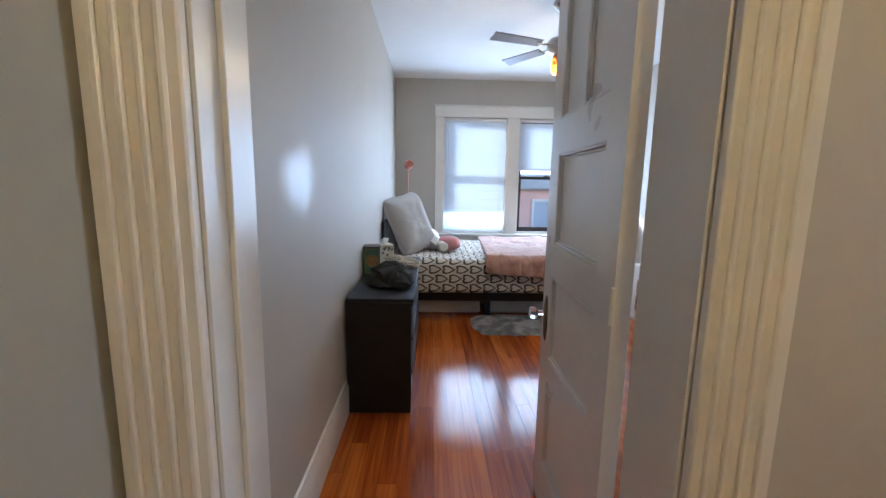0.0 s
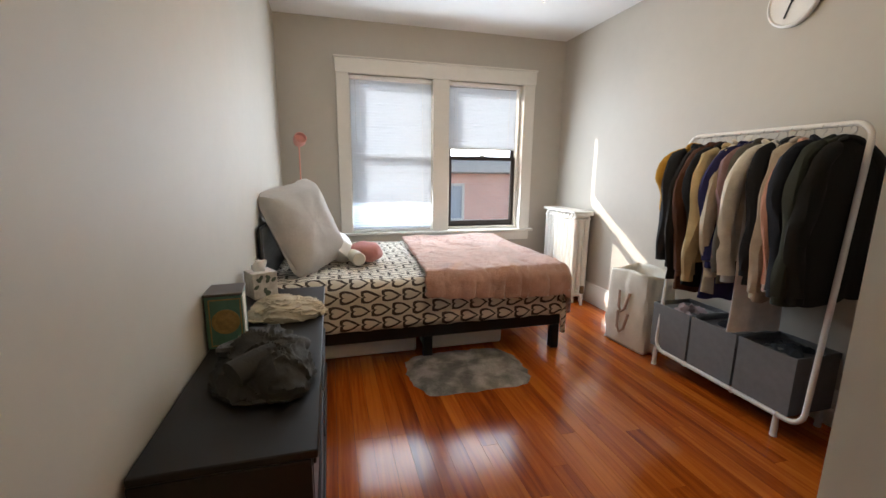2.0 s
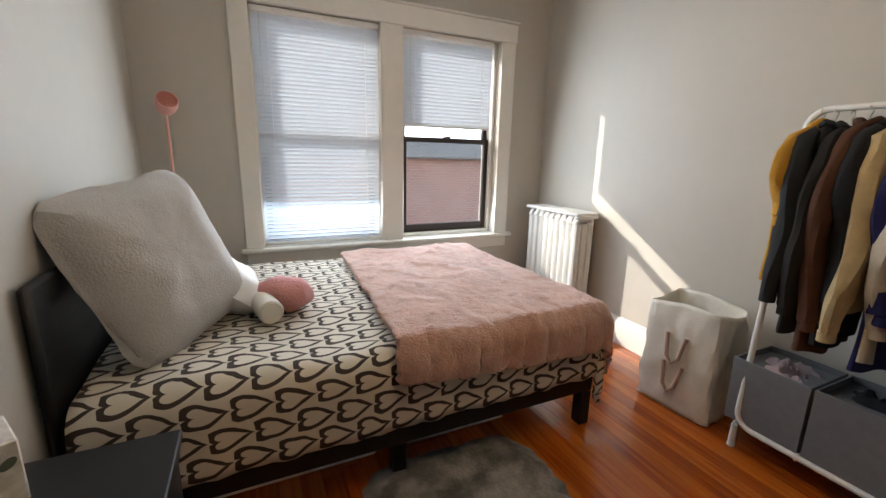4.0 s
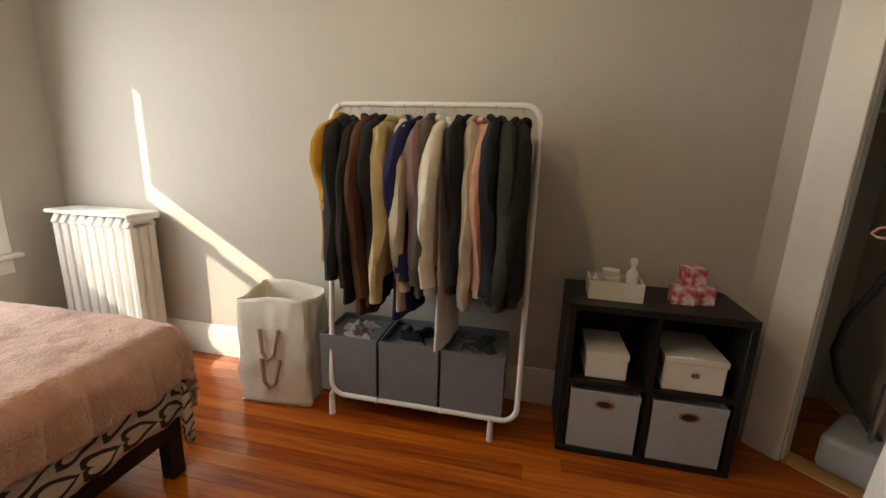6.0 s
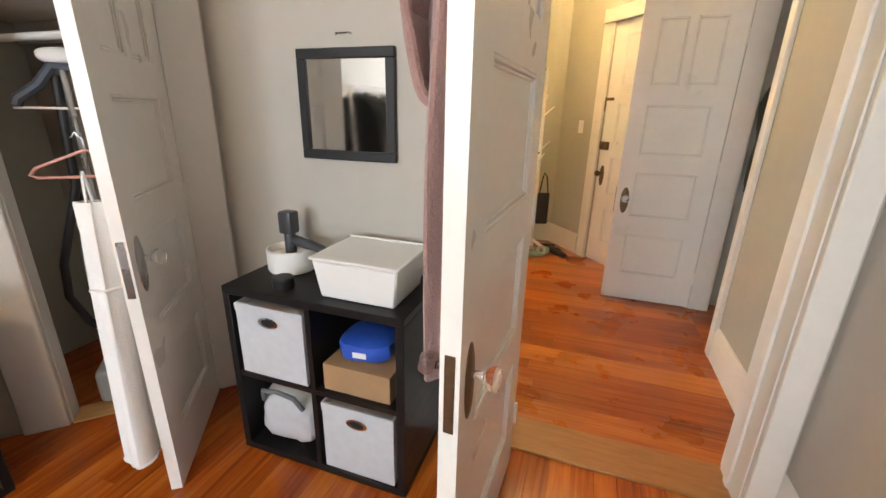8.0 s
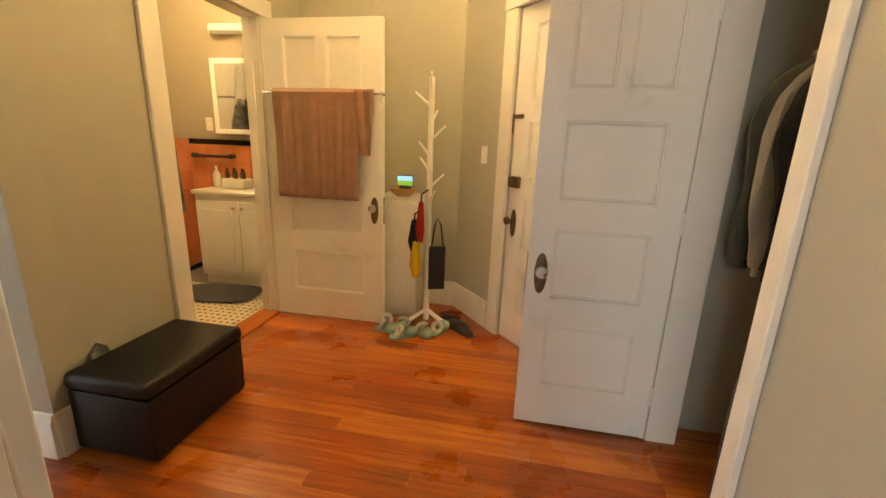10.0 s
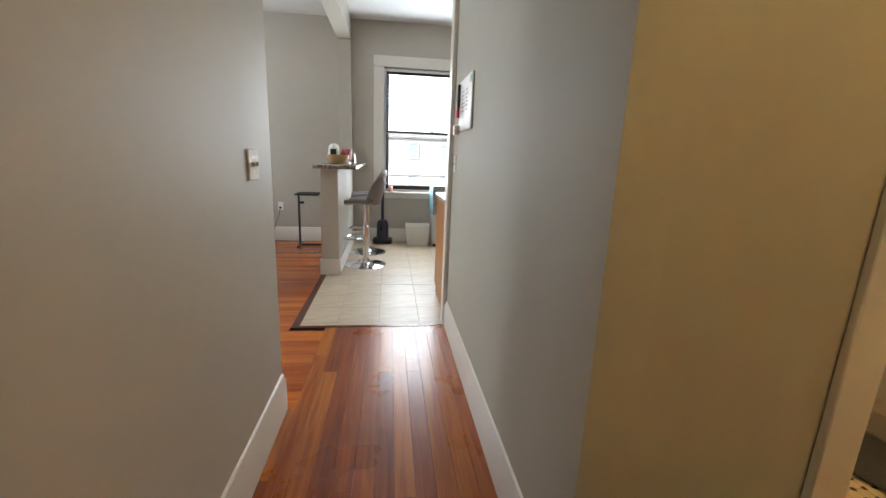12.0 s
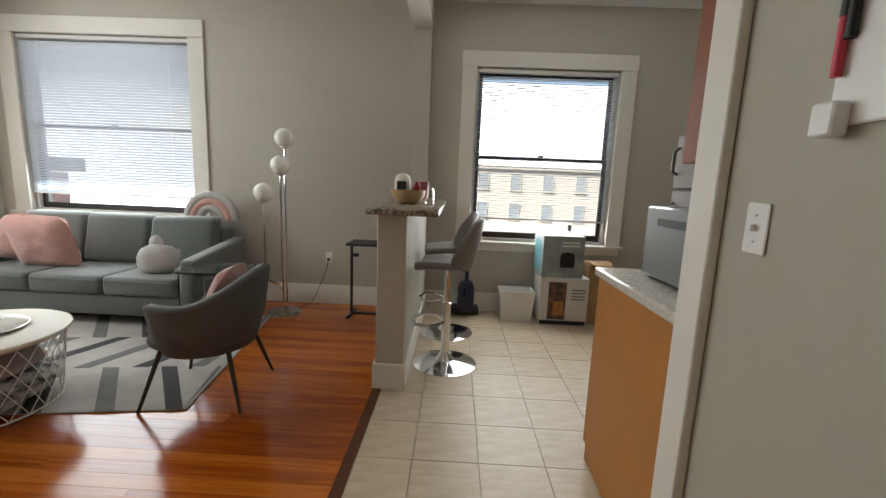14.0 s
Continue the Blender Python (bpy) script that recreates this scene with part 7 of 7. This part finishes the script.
part("handle", tube([(0, 0.02, 0.34), (0, 0.04, 0.75), (0, 0.02, 0.85)], 0.022, 10), nav, VC)
part("chrome_roller", tube([(-0.15, -0.20, 0.03), (0.15, -0.20, 0.03)], 0.022, 10), M["chrome"], VC)
BW = thing("fruit_bowl", (5.95, 0.78, 1.156), 0, "turned wooden bowl holding bottles on the bar", "bowl")
part("bowl", lathe([(0.05, 0), (0.09, 0.01), (0.125, 0.06), (0.13, 0.10), (0.122, 0.10), (0.115, 0.062), (0.0, 0.03)], 32), mat("pale_turned_wood", (0.42, 0.27, 0.13), 0.45, vary=0.15, stretch=(1, 1, 12)), BW)
t = thing("blender_cup", (5.93, 0.82, 1.188), 0, "white domed appliance in the wooden bowl", "appliance")
part("dome", lathe([(0.05, 0), (0.06, 0.02), (0.06, 0.13), (0.05, 0.165), (0.025, 0.185), (0, 0.19)], 20), M["cream"], t)
part("dark_face", box(-0.064, -0.058, -0.035, 0.035, 0.02, 0.13, 0.003), M["black"], t)
t = thing("red_bottle", (5.97, 0.72, 1.188), 0, "red plastic bottle in the wooden bowl", "bottle")
part("bottle", lathe([(0.035, 0), (0.036, 0.07), (0.015, 0.11), (0.012, 0.13), (0, 0.13)], 14), mat("red_plastic", (0.45, 0.03, 0.05), 0.3), t)
t = thing("tumbler", (6.02, 0.67, 1.19), 0, "pink patterned tumbler in the wooden bowl", "tumbler")
part("cup", lathe([(0.03, 0), (0.04, 0.13), (0.036, 0.13), (0.028, 0.005)], 16), mat("pink_cup", (0.40, 0.14, 0.16), 0.35, vary=0.3, scale=40), t)
t = thing("glass_jar", (6.12, 0.63, 1.156), 0, "clear glass jar on the bar", "jar")
part("jar", lathe([(0.035, 0), (0.036, 0.09), (0.03, 0.10), (0.03, 0.115), (0.026, 0.115), (0.026, 0.10), (0.032, 0.088), (0.031, 0.006)], 16), M["crystal"], t)
t = thing("spray_bottle", (7.09, -0.75, 0.751), 0, "bottle with a black cap on the window sill", "bottle")
part("bottle", lathe([(0.035, 0), (0.035, 0.11), (0.02, 0.13), (0.018, 0.14)], 14), mat("pale_pink_bottle", (0.65, 0.52, 0.50), 0.4), t)
part("cap", lathe([(0.019, 0.141), (0.019, 0.20), (0, 0.20)], 14), M["black"], t)
t = thing("candle_jar", (7.09, 0.17, 0.751), 0, "small peach candle on the window sill", "candle")
part("jar", lathe([(0.03, 0), (0.032, 0.08), (0, 0.08)], 14), M["pink"], t)

# ---- living room ----
vel = mat("grey_green_velvet", (0.085, 0.098, 0.090), 0.75, vary=0.14, scale=7, bump=0.1, bump_scale=200, sheen=0.6)
SF = thing("sofa", (6.55, 3.66, 0), -90, "grey velvet three-seat sofa with loose cushions under the window", "sofa")
# local -y faces the room, local x runs along the sofa
part("base", box(-1.12, 1.12, -0.43, 0.40, 0.10, 0.27, 0.02, segs=2), vel, SF)
for sx in (-1, 1):
    am = box(sx * 1.02 - 0.065, sx * 1.02 + 0.065, -0.44, 0.42, 0.11, 0.64, 0.03, segs=3)
    for v in am.verts:
        if v.co.z > 0.4:
            v.co.z += 0.10 * (v.co.y + 0.44) / 0.86 - 0.04
            v.co.x += sx * 0.03
    part("arm", am, vel, SF)
part("back_frame", box(-1.0, 1.0, 0.24, 0.42, 0.27, 0.80, 0.04, segs=3), vel, SF)
for i in range(3):
    x = -0.95 + i * 0.635
    sc_ = part("seat_cushion", box(x, x + 0.63, -0.45, 0.20, 0.275, 0.435, 0.04, segs=3), vel, SF)
    part("piping", tube([(x + 0.03, -0.448, 0.40), (x + 0.60, -0.448, 0.40)], 0.006, 6), vel, sc_)
    bc = box(x + 0.005, x + 0.625, 0.06, 0.23, 0.44, 0.90, 0.05, segs=3)
    for v in bc.verts:
        v.co.y += 0.10 * (v.co.z - 0.44) / 0.46
        v.co.z += 0.012 * noise.noise(v.co * 5)
    part("back_cushion", bc, vel, SF)
for x in (-1.05, 1.05):
    for y in (-0.38, 0.35):
        part("leg", lathe([(0.018, 0), (0.028, 0.10)], 10, m=pose(x, y, 0)), M["black_wood"], SF)
fluff = mat("blush_faux_fur", (0.66, 0.36, 0.31), 1.0, vary=0.14, scale=10, bump=1.0, bump_scale=80, sheen=0.6)
pillow("cushion", (6.36, 4.06, 0.665), (0.56, 0.50, 0.19), (72, 0, 93), fluff, "fluffy blush pink cushion on the sofa", seed=9, power=4.0)
pillow("cushion", (6.46, 4.50, 0.64), (0.48, 0.40, 0.17), (70, 0, 88), fluff, "fluffy blush pink cushion on the sofa", seed=12)
own = blob(0.10, 0.17, 0.13, 2.2, 22, 16, 0.22, 6)
blob(0.05, 0.055, 0.08, 2.0, 16, 10, 0.1, 2, bm=own, m=pose(0.02, 0.02, 0.13))
ob = part("plush_toy", own, M["pillow"])
ob.matrix_world = pose(6.33, 3.00, 0.555, 0, 0, 10)
tagged(ob, "white plush cushion toy on the sofa seat", "toy")
RN = thing("rainbow_cushion", (6.88, 2.84, 0.87), 90, "pink and white rainbow-shaped cushion on the sofa back", "cushion")
for r, cm in ((0.24, M["pillow"]), (0.178, fluff), (0.116, M["pillow"])):
    part("rainbow_band", tube(arc((0, 0, 0), r, 0, 180, 18), 0.040, 10), cm, RN)
LP = thing("floor_lamp", (6.71, 2.06, 0), 0, "chrome floor lamp with three white glass globes", "floor lamp")
part("base", lathe([(0.16, 0), (0.16, 0.012), (0.14, 0.02), (0, 0.022)], 36), M["steel"], LP)
opal = mat("opal_glass_globe", (0.80, 0.78, 0.72), 0.25, vary=0.02)
for (bx, by, bz), foot in (((0.0, -0.035, 1.67), (0, -0.035)), ((-0.04, -0.01, 1.42), (0, 0.0)), ((-0.08, 0.135, 1.165), (0, 0.03))):
    if bz < 1.3:
        pts = [(0, 0.0, 0.02), (0, 0.0, 0.22), (-0.01, 0.03, 0.28), (-0.05, 0.10, 0.32), (-0.08, 0.135, 0.40), (-0.08, 0.135, bz - 0.09)]
    else:
        pts = [(foot[0], foot[1], 0.02), (foot[0], foot[1], 0.30), (bx, by, 0.42), (bx, by, bz - 0.09)]
    st_ = part("stem", tube(pts, 0.009, 8), M["chrome"], LP)
    part("cup", lathe([(0.01, -0.10), (0.035, -0.088), (0.038, -0.078), (0, -0.078)], 16, m=pose(bx, by, bz)), M["chrome"], st_)
    part("globe", blob(0.088, 0.088, 0.088, 2, 28, 18, m=pose(bx, by, bz)), opal, st_, "white opal glass globe")

AC = thing("armchair", (5.19, 1.865, 0), 186, "grey upholstered tub chair with slim dark metal legs", "armchair")
up = mat("slate_grey_upholstery", (0.085, 0.085, 0.082), 0.85, vary=0.12, scale=12, bump=0.15, bump_scale=220)


def tub_pt(u, v):
    a = radians(-32 + 244 * u)
    back = max(0.0, math.sin(a))
    ht = 0.265 + 0.165 * back ** 1.8
    r = 0.255 + 0.055 * v
    lowr = 0.225 + (r - 0.225) * min(1, v * 2.5) ** 0.6
    return Vector((lowr * 1.12 * math.cos(a), lowr * math.sin(a) * 1.02, 0.33 + v * (ht + 0.03)))


sh = part("tub_shell", grid(40, 14, tub_pt), up, AC)
m_ = sh.modifiers.new("thick", 'SOLIDIFY')
m_.thickness, m_.offset = 0.05, 0
part("seat_base", blob(0.27, 0.27, 0.06, 3.2, 28, 12, m=pose(0, -0.01, 0.385)), up, AC)
part("seat_cushion", blob(0.255, 0.265, 0.05, 3.0, 28, 12, 0.03, 4, m=pose(0, -0.02, 0.45)), up, AC)
legm = mat("dark_bronze_leg", (0.05, 0.042, 0.036), 0.4, 0.6)
for sx, sy in ((-1, -1), (1, -1), (-1, 1), (1, 1)):
    part("leg", tube([(sx * 0.17, sy * 0.17, 0.37), (sx * 0.27, sy * 0.27, 0.004)], 0.013, 8, taper=lambda k: 1.2 - 0.5 * k), legm, AC)
pillow("cushion", (5.20, 1.77, 0.63), (0.36, 0.36, 0.12), (64, 0, 186), mat("dusty_pink_velvet", (0.38, 0.19, 0.16), 0.85, vary=0.1, sheen=0.5), "dusty pink velvet cushion on the tub chair", seed=15)

CTB = thing("coffee_table", (4.86, 2.985, 0), 0, "round white coffee table with a wire basket base", "coffee table")
part("tabletop", lathe([(0.42, 0.40), (0.43, 0.41), (0.43, 0.425), (0.42, 0.43), (0, 0.43)], 56), M["cream"], CTB)
R1, R2 = 0.40, 0.36
for z, r in ((0.395, R1), (0.012, R2)):
    part("wire_hoop", tube(arc((0, 0, z), r, 0, 360, 48, (1, 0, 0), (0, 1, 0))[:-1], 0.006, 6, closed=True), M["white_metal"], CTB)
for sgn in (-1, 1):
    for i in range(26):
        a = 2 * math.pi * i / 26
        pts = []
        for k in range(6):
            q = k / 5
            an = a + sgn * q * 0.62
            rr_ = R2 + (R1 - R2) * q
            pts.append((rr_ * math.cos(an), rr_ * math.sin(an), 0.012 + 0.383 * q))
        part("wire", tube(pts, 0.003, 5), M["white_metal"], CTB)
TRY = thing("serving_tray", (4.88, 2.98, 0.431), 0, "round silver tray with dark objects on the coffee table", "tray")
part("tray", lathe([(0.0, 0.0), (0.21, 0.0), (0.235, 0.018), (0.23, 0.02), (0.205, 0.005), (0, 0.004)], 40), M["steel"], TRY)
t = thing("remote_control", (4.83, 2.96, 0.437), 25, "black remote control on the silver tray", "remote")
part("remote_body", box(-0.10, 0.10, -0.022, 0.022, 0, 0.02, 0.006, segs=2), M["black"], t)
t = thing("plush_blanket", (4.86, 2.985, 0.012), 0, "grey and white plush blankets inside the wire table", "blanket")
part("dark_fold", blob(0.30, 0.30, 0.085, 2.6, 28, 14, 0.14, 3, m=pose(0, 0, 0.09)), mat("spotted_plush", (0.5, 0.48, 0.45), 0.95, vary=0.2, color2=(0.04, 0.04, 0.04), mix_scale=16), t)
part("mauve_fold", blob(0.27, 0.27, 0.08, 2.4, 28, 14, 0.14, 7, m=pose(0.02, 0, 0.24)), mat("mauve_plush", (0.30, 0.23, 0.22), 0.95, vary=0.15), t)
AST = thing("side_table", (6.06, 2.32, 0), 0, "clear acrylic side table beside the sofa arm", "side table")
acr = glass("clear_acrylic", (0.93, 0.97, 0.96), 0.02, 1.3)
part("tabletop", box(-0.22, 0.22, -0.20, 0.20, 0.555, 0.567, 0.003), acr, AST)
for y in (-0.195, 0.185):
    part("side_panel", box(-0.2, 0.2, y, y + 0.010, 0, 0.554, 0.002), acr, AST)
LS = thing("laptop_stand", (6.78, 1.28, 0), 0, "black C-shaped side table against the wall", "side table")
part("tabletop", box(-0.16, 0.16, -0.15, 0.15, 0.705, 0.725, 0.004), M["black"], LS)
part("post", tube([(0, 0.13, 0.02), (0, 0.13, 0.705)], 0.014, 8), M["black"], LS)
part("foot_bar", box(-0.16, 0.16, 0.115, 0.145, 0, 0.022, 0.004), M["black"], LS)
part("foot_bar", box(-0.015, 0.015, -0.15, 0.114, 0, 0.022, 0.004), M["black"], LS)
part("clamp", box(-0.02, 0.02, 0.06, 0.118, 0.58, 0.61, 0.005), M["black"], LS)
OTL = thing("wall_outlet", (7.099, 1.73, 0.50), 90, "white wall outlet with a plugged-in cord", "outlet")
part("plate", box(-0.036, 0.036, 0, 0.006, -0.058, 0.058, 0.003), M["white"], OTL)
OTL.matrix_world = pose(7.099, 1.73, 0.50, 0, 0, 90)
part("plug", box(-0.014, 0.014, 0.006, 0.035, -0.035, -0.008, 0.004), M["black"], OTL)
part("cord", tube([(0, 0.035, -0.02), (0.005, 0.06, -0.10), (0.10, 0.08, -0.36), (0.16, 0.12, -0.485), (0.24, 0.22, -0.494), (0.30, 0.36, -0.494)], 0.004, 6), M["black"], OTL, "black lamp cord")

# area rug, laid with bands of its own colours
AR = thing("area_rug", (4.95, 1.87, 0), 9, "grey, white and charcoal geometric area rug", "rug")
part("rug_body", box(0, 1.65, 0, 2.5, 0.0005, 0.010, 0.004), mat("pale_rug", (0.46, 0.43, 0.39), 0.95, vary=0.12, scale=10, bump=0.5, bump_scale=160, color2=(0.38, 0.35, 0.33)), AR)
dkm = mat("charcoal_rug", (0.05, 0.05, 0.052), 0.95, vary=0.2, scale=14, bump=0.5, bump_scale=160)
mdm = mat("mid_grey_rug", (0.17, 0.165, 0.16), 0.95, vary=0.2, scale=14, bump=0.5, bump_scale=160)
for k in range(9):
    for r in range(3):
        y0 = -0.35 + k * 0.36 + (0.12 if r % 2 else 0)
        x0 = r * 0.55
        sl = 0.30 if r % 2 == 0 else -0.30
        q = bmesh.new()
        pts = [(x0, y0), (x0 + 0.55, y0 + sl), (x0 + 0.55, y0 + sl + 0.10), (x0, y0 + 0.10)]
        pts = [(x, min(2.48, max(0.02, y))) for x, y in pts]
        if pts[0][1] == pts[3][1] and pts[1][1] == pts[2][1]:
            continue
        lo = [q.verts.new((x, y, 0.0102)) for x, y in pts]
        hi = [q.verts.new((x, y, 0.0125)) for x, y in pts]
        q.faces.new(hi)
        for i in range(4):
            if (lo[i].co - lo[(i + 1) % 4].co).length > 1e-4:
                q.faces.new((lo[i], lo[(i + 1) % 4], hi[(i + 1) % 4], hi[i]))
        part("rug_band", q, dkm if (k + r) % 2 else mdm, AR)

# ---- outside ----
slab("ground", [(-400, -400), (400, -400), (400, 400), (-400, 400)], -9.2, -9.0, M["asphalt"], "grey street far below the windows", "ground")


hazy = glow("hazy_bright_sky", (0.93, 0.96, 1.0), 1.7)
tagged(part("backdrop_east", box(90, 90.2, -120, 120, -9, 22), hazy), "bright hazy sky over the far roofs", "backdrop", kind="structure")
tagged(part("backdrop_north", box(-120, 89, 90, 90.2, -9, 26), hazy), "bright hazy sky behind the yard", "backdrop", kind="structure")


def facade(name, at, rz, width, height, storeys, bays, material, label, win_w=1.1, win_h=1.7, depth=8, first=1.0):
    """Building across the street; local -y is its front, its base at z = 0."""
    t = thing(name, at, rz, label, "building")
    part("house_wall", box(-width / 2, width / 2, 0, depth, 0, height), material, t)
    part("cornice", box(-width / 2 - 0.3, width / 2 + 0.3, -0.4, depth, height + 0.01, height + 0.5, 0.05), M["concrete"], t)
    gl = mat("far_window_glass", (0.45, 0.50, 0.55), 0.1, vary=0.1)
    fm = to_mesh("far_frame", sash(-win_w / 2, win_w / 2, -0.10, -0.001, 0, win_h, 0.08), M["trim"])
    pm = to_mesh("far_pane", box(-win_w / 2 + 0.08, win_w / 2 - 0.08, -0.05, -0.002, 0.08, win_h - 0.08), gl)
    sm_ = to_mesh("far_sill", box(-win_w / 2 - 0.1, win_w / 2 + 0.1, -0.16, -0.001, -0.14, -0.01), M["concrete"])
    for s in range(storeys):
        for b in range(bays):
            x = -width / 2 + (b + 0.5) * width / bays
            z = first + s * height / storeys
            w = part("window", fm, None, t)
            w.location = (x, 0, z)
            part("pane", pm, None, w)
            part("sill", sm_, None, w)
    return t


facade("apartment_building", (3.52, 13.5, -9.0), 0, 26, 10.2, 3, 7, brick_wall("salmon_brick", (0.86, 0.47, 0.37), (0.80, 0.41, 0.31), (0.80, 0.68, 0.60)), "salmon brick apartment building across the yard", 0.62, 1.15, first=1.95)
facade("apartment_building", (46.0, -4.0, -9.0), -90, 60, 12.0, 4, 18, mat("pale_facade", (0.82, 0.76, 0.70), 0.9, vary=0.1), "pale apartment block across the street")

# ---- floorboards and tiles ----
def unit_piece(name, material, bev=0.0012):
    """Board with eased edges, one metre long, scaled to length by its object."""
    return to_mesh(name, box(0, 1, 0, 1, -0.013, 0, 0), material)


def boards(parent, x0, x1, y0, y1, along, width, material, seed, skip=None):
    random.seed(seed)
    me = unit_piece("plank", material)
    gap = 0.0012
    lo, hi = (y0, y1) if along == 'x' else (x0, x1)
    a0, a1 = (x0, x1) if along == 'x' else (y0, y1)
    n = max(1, round((hi - lo) / width))
    w = (hi - lo) / n
    for i in range(n):
        p = a0
        first = random.uniform(0.6, 2.4)
        while p < a1 - 1e-6:
            e = min(a1, p + (first if p == a0 else random.uniform(1.6, 3.0)))
            if a1 - e < 0.35:
                e = a1
            ob = part("plank", me, None, parent)
            q = lo + i * w
            if along == 'x':
                ob.location, ob.scale = (p + gap / 2, q + gap / 2, 0), (e - p - gap, w - gap, 1)
            else:
                ob.location, ob.scale = (q + gap / 2, p + gap / 2, 0), (w - gap, e - p - gap, 1)
            p = e


FB, FH, FL_, FK, FBA = (bpy.data.objects[n] for n in ("floor_bed", "floor_hall", "floor_living", "floor_kitchen", "floor_bath"))
boards(FB, -0.57, 2.335, 0.84, 5.506, 'y', 0.083, M["fir_y"], 1)
boards(FB, 2.335, 2.79, 0.84, 1.75, 'y', 0.083, M["fir_y"], 2)
boards(FH, -0.635, 1.75, -2.30, -0.261, 'x', 0.083, M["fir_x"], 3)
boards(FH, -0.635, 3.923, -0.261, 0.65, 'x', 0.083, M["fir_x"], 4)
boards(FH, 1.0, 2.91, 0.65, 0.705, 'x', 0.083, M["fir_x"], 9)
boards(FH, -1.40, -0.635, -1.06, -0.20, 'x', 0.083, M["fir_x"], 5)
boards(FL_, 2.91, 3.865, 0.65, 5.2, 'y', 0.083, M["fir_y"], 6)
boards(FL_, 3.865, 7.10, 0.90, 5.2, 'y', 0.083, M["fir_y"], 7)
dkb = mat("dark_border_strip", (0.10, 0.028, 0.012), 0.25, vary=0.2)
for n, q in (("floor_border_strip", (3.922, 3.955, -0.229, 0.90)), ("floor_border_strip_bar", (3.955, 5.31, 0.845, 0.90)), ("floor_border_strip_living", (5.31, 7.10, 0.891, 0.90))):
    tagged(part(n, box(q[0] + 0.001, q[1] - 0.001, q[2], q[3], -0.012, 0.004, 0.002), dkb), "dark wooden strip between boards and kitchen tiles", "trim", kind="structure")
tme = to_mesh("tile", box(0.0, 1.0, 0.0, 1.0, -0.005, 0.0015), M["tile"])
P_ = 0.317
for i in range(11):
    for j in range(12):
        x0, x1 = max(3.958, 3.697 + i * P_) + 0.002, min(7.098, 3.697 + (i + 1) * P_) - 0.002
        y1, y0 = min(0.844, 0.893 - j * P_) - 0.002, max(-2.598, 0.893 - (j + 1) * P_) + 0.002
        if x1 - x0 < 0.02 or y1 - y0 < 0.02:
            continue
        tl_ = part("tile", tme, None, FK)
        tl_.location, tl_.scale = (x0, y0, 0), (x1 - x0, y1 - y0, 1)
# bathroom mosaic, joined small pieces
random.seed(4)
wm, bk_ = bmesh.new(), bmesh.new()
s = 0.052
for i in range(19):
    for j in range(28):
        x, y = 1.875 + i * s, -2.2 + j * s
        if y > -0.75:
            continue
        box(x + 0.002, x + s - 0.002, y + 0.002, y + s - 0.002, -0.003, 0.002, bm=wm)
        box(x - 0.009, x + 0.009, y - 0.009, y + 0.009, -0.002, 0.0026, bm=bk_)
part("mosaic_tiles", wm, mat("ivory_mosaic", (0.62, 0.52, 0.36), 0.3, vary=0.08), FBA, "ivory mosaic pieces", kind="stuff")
part("mosaic_dots", bk_, M["black"], FBA, "black mosaic dots", kind="stuff")
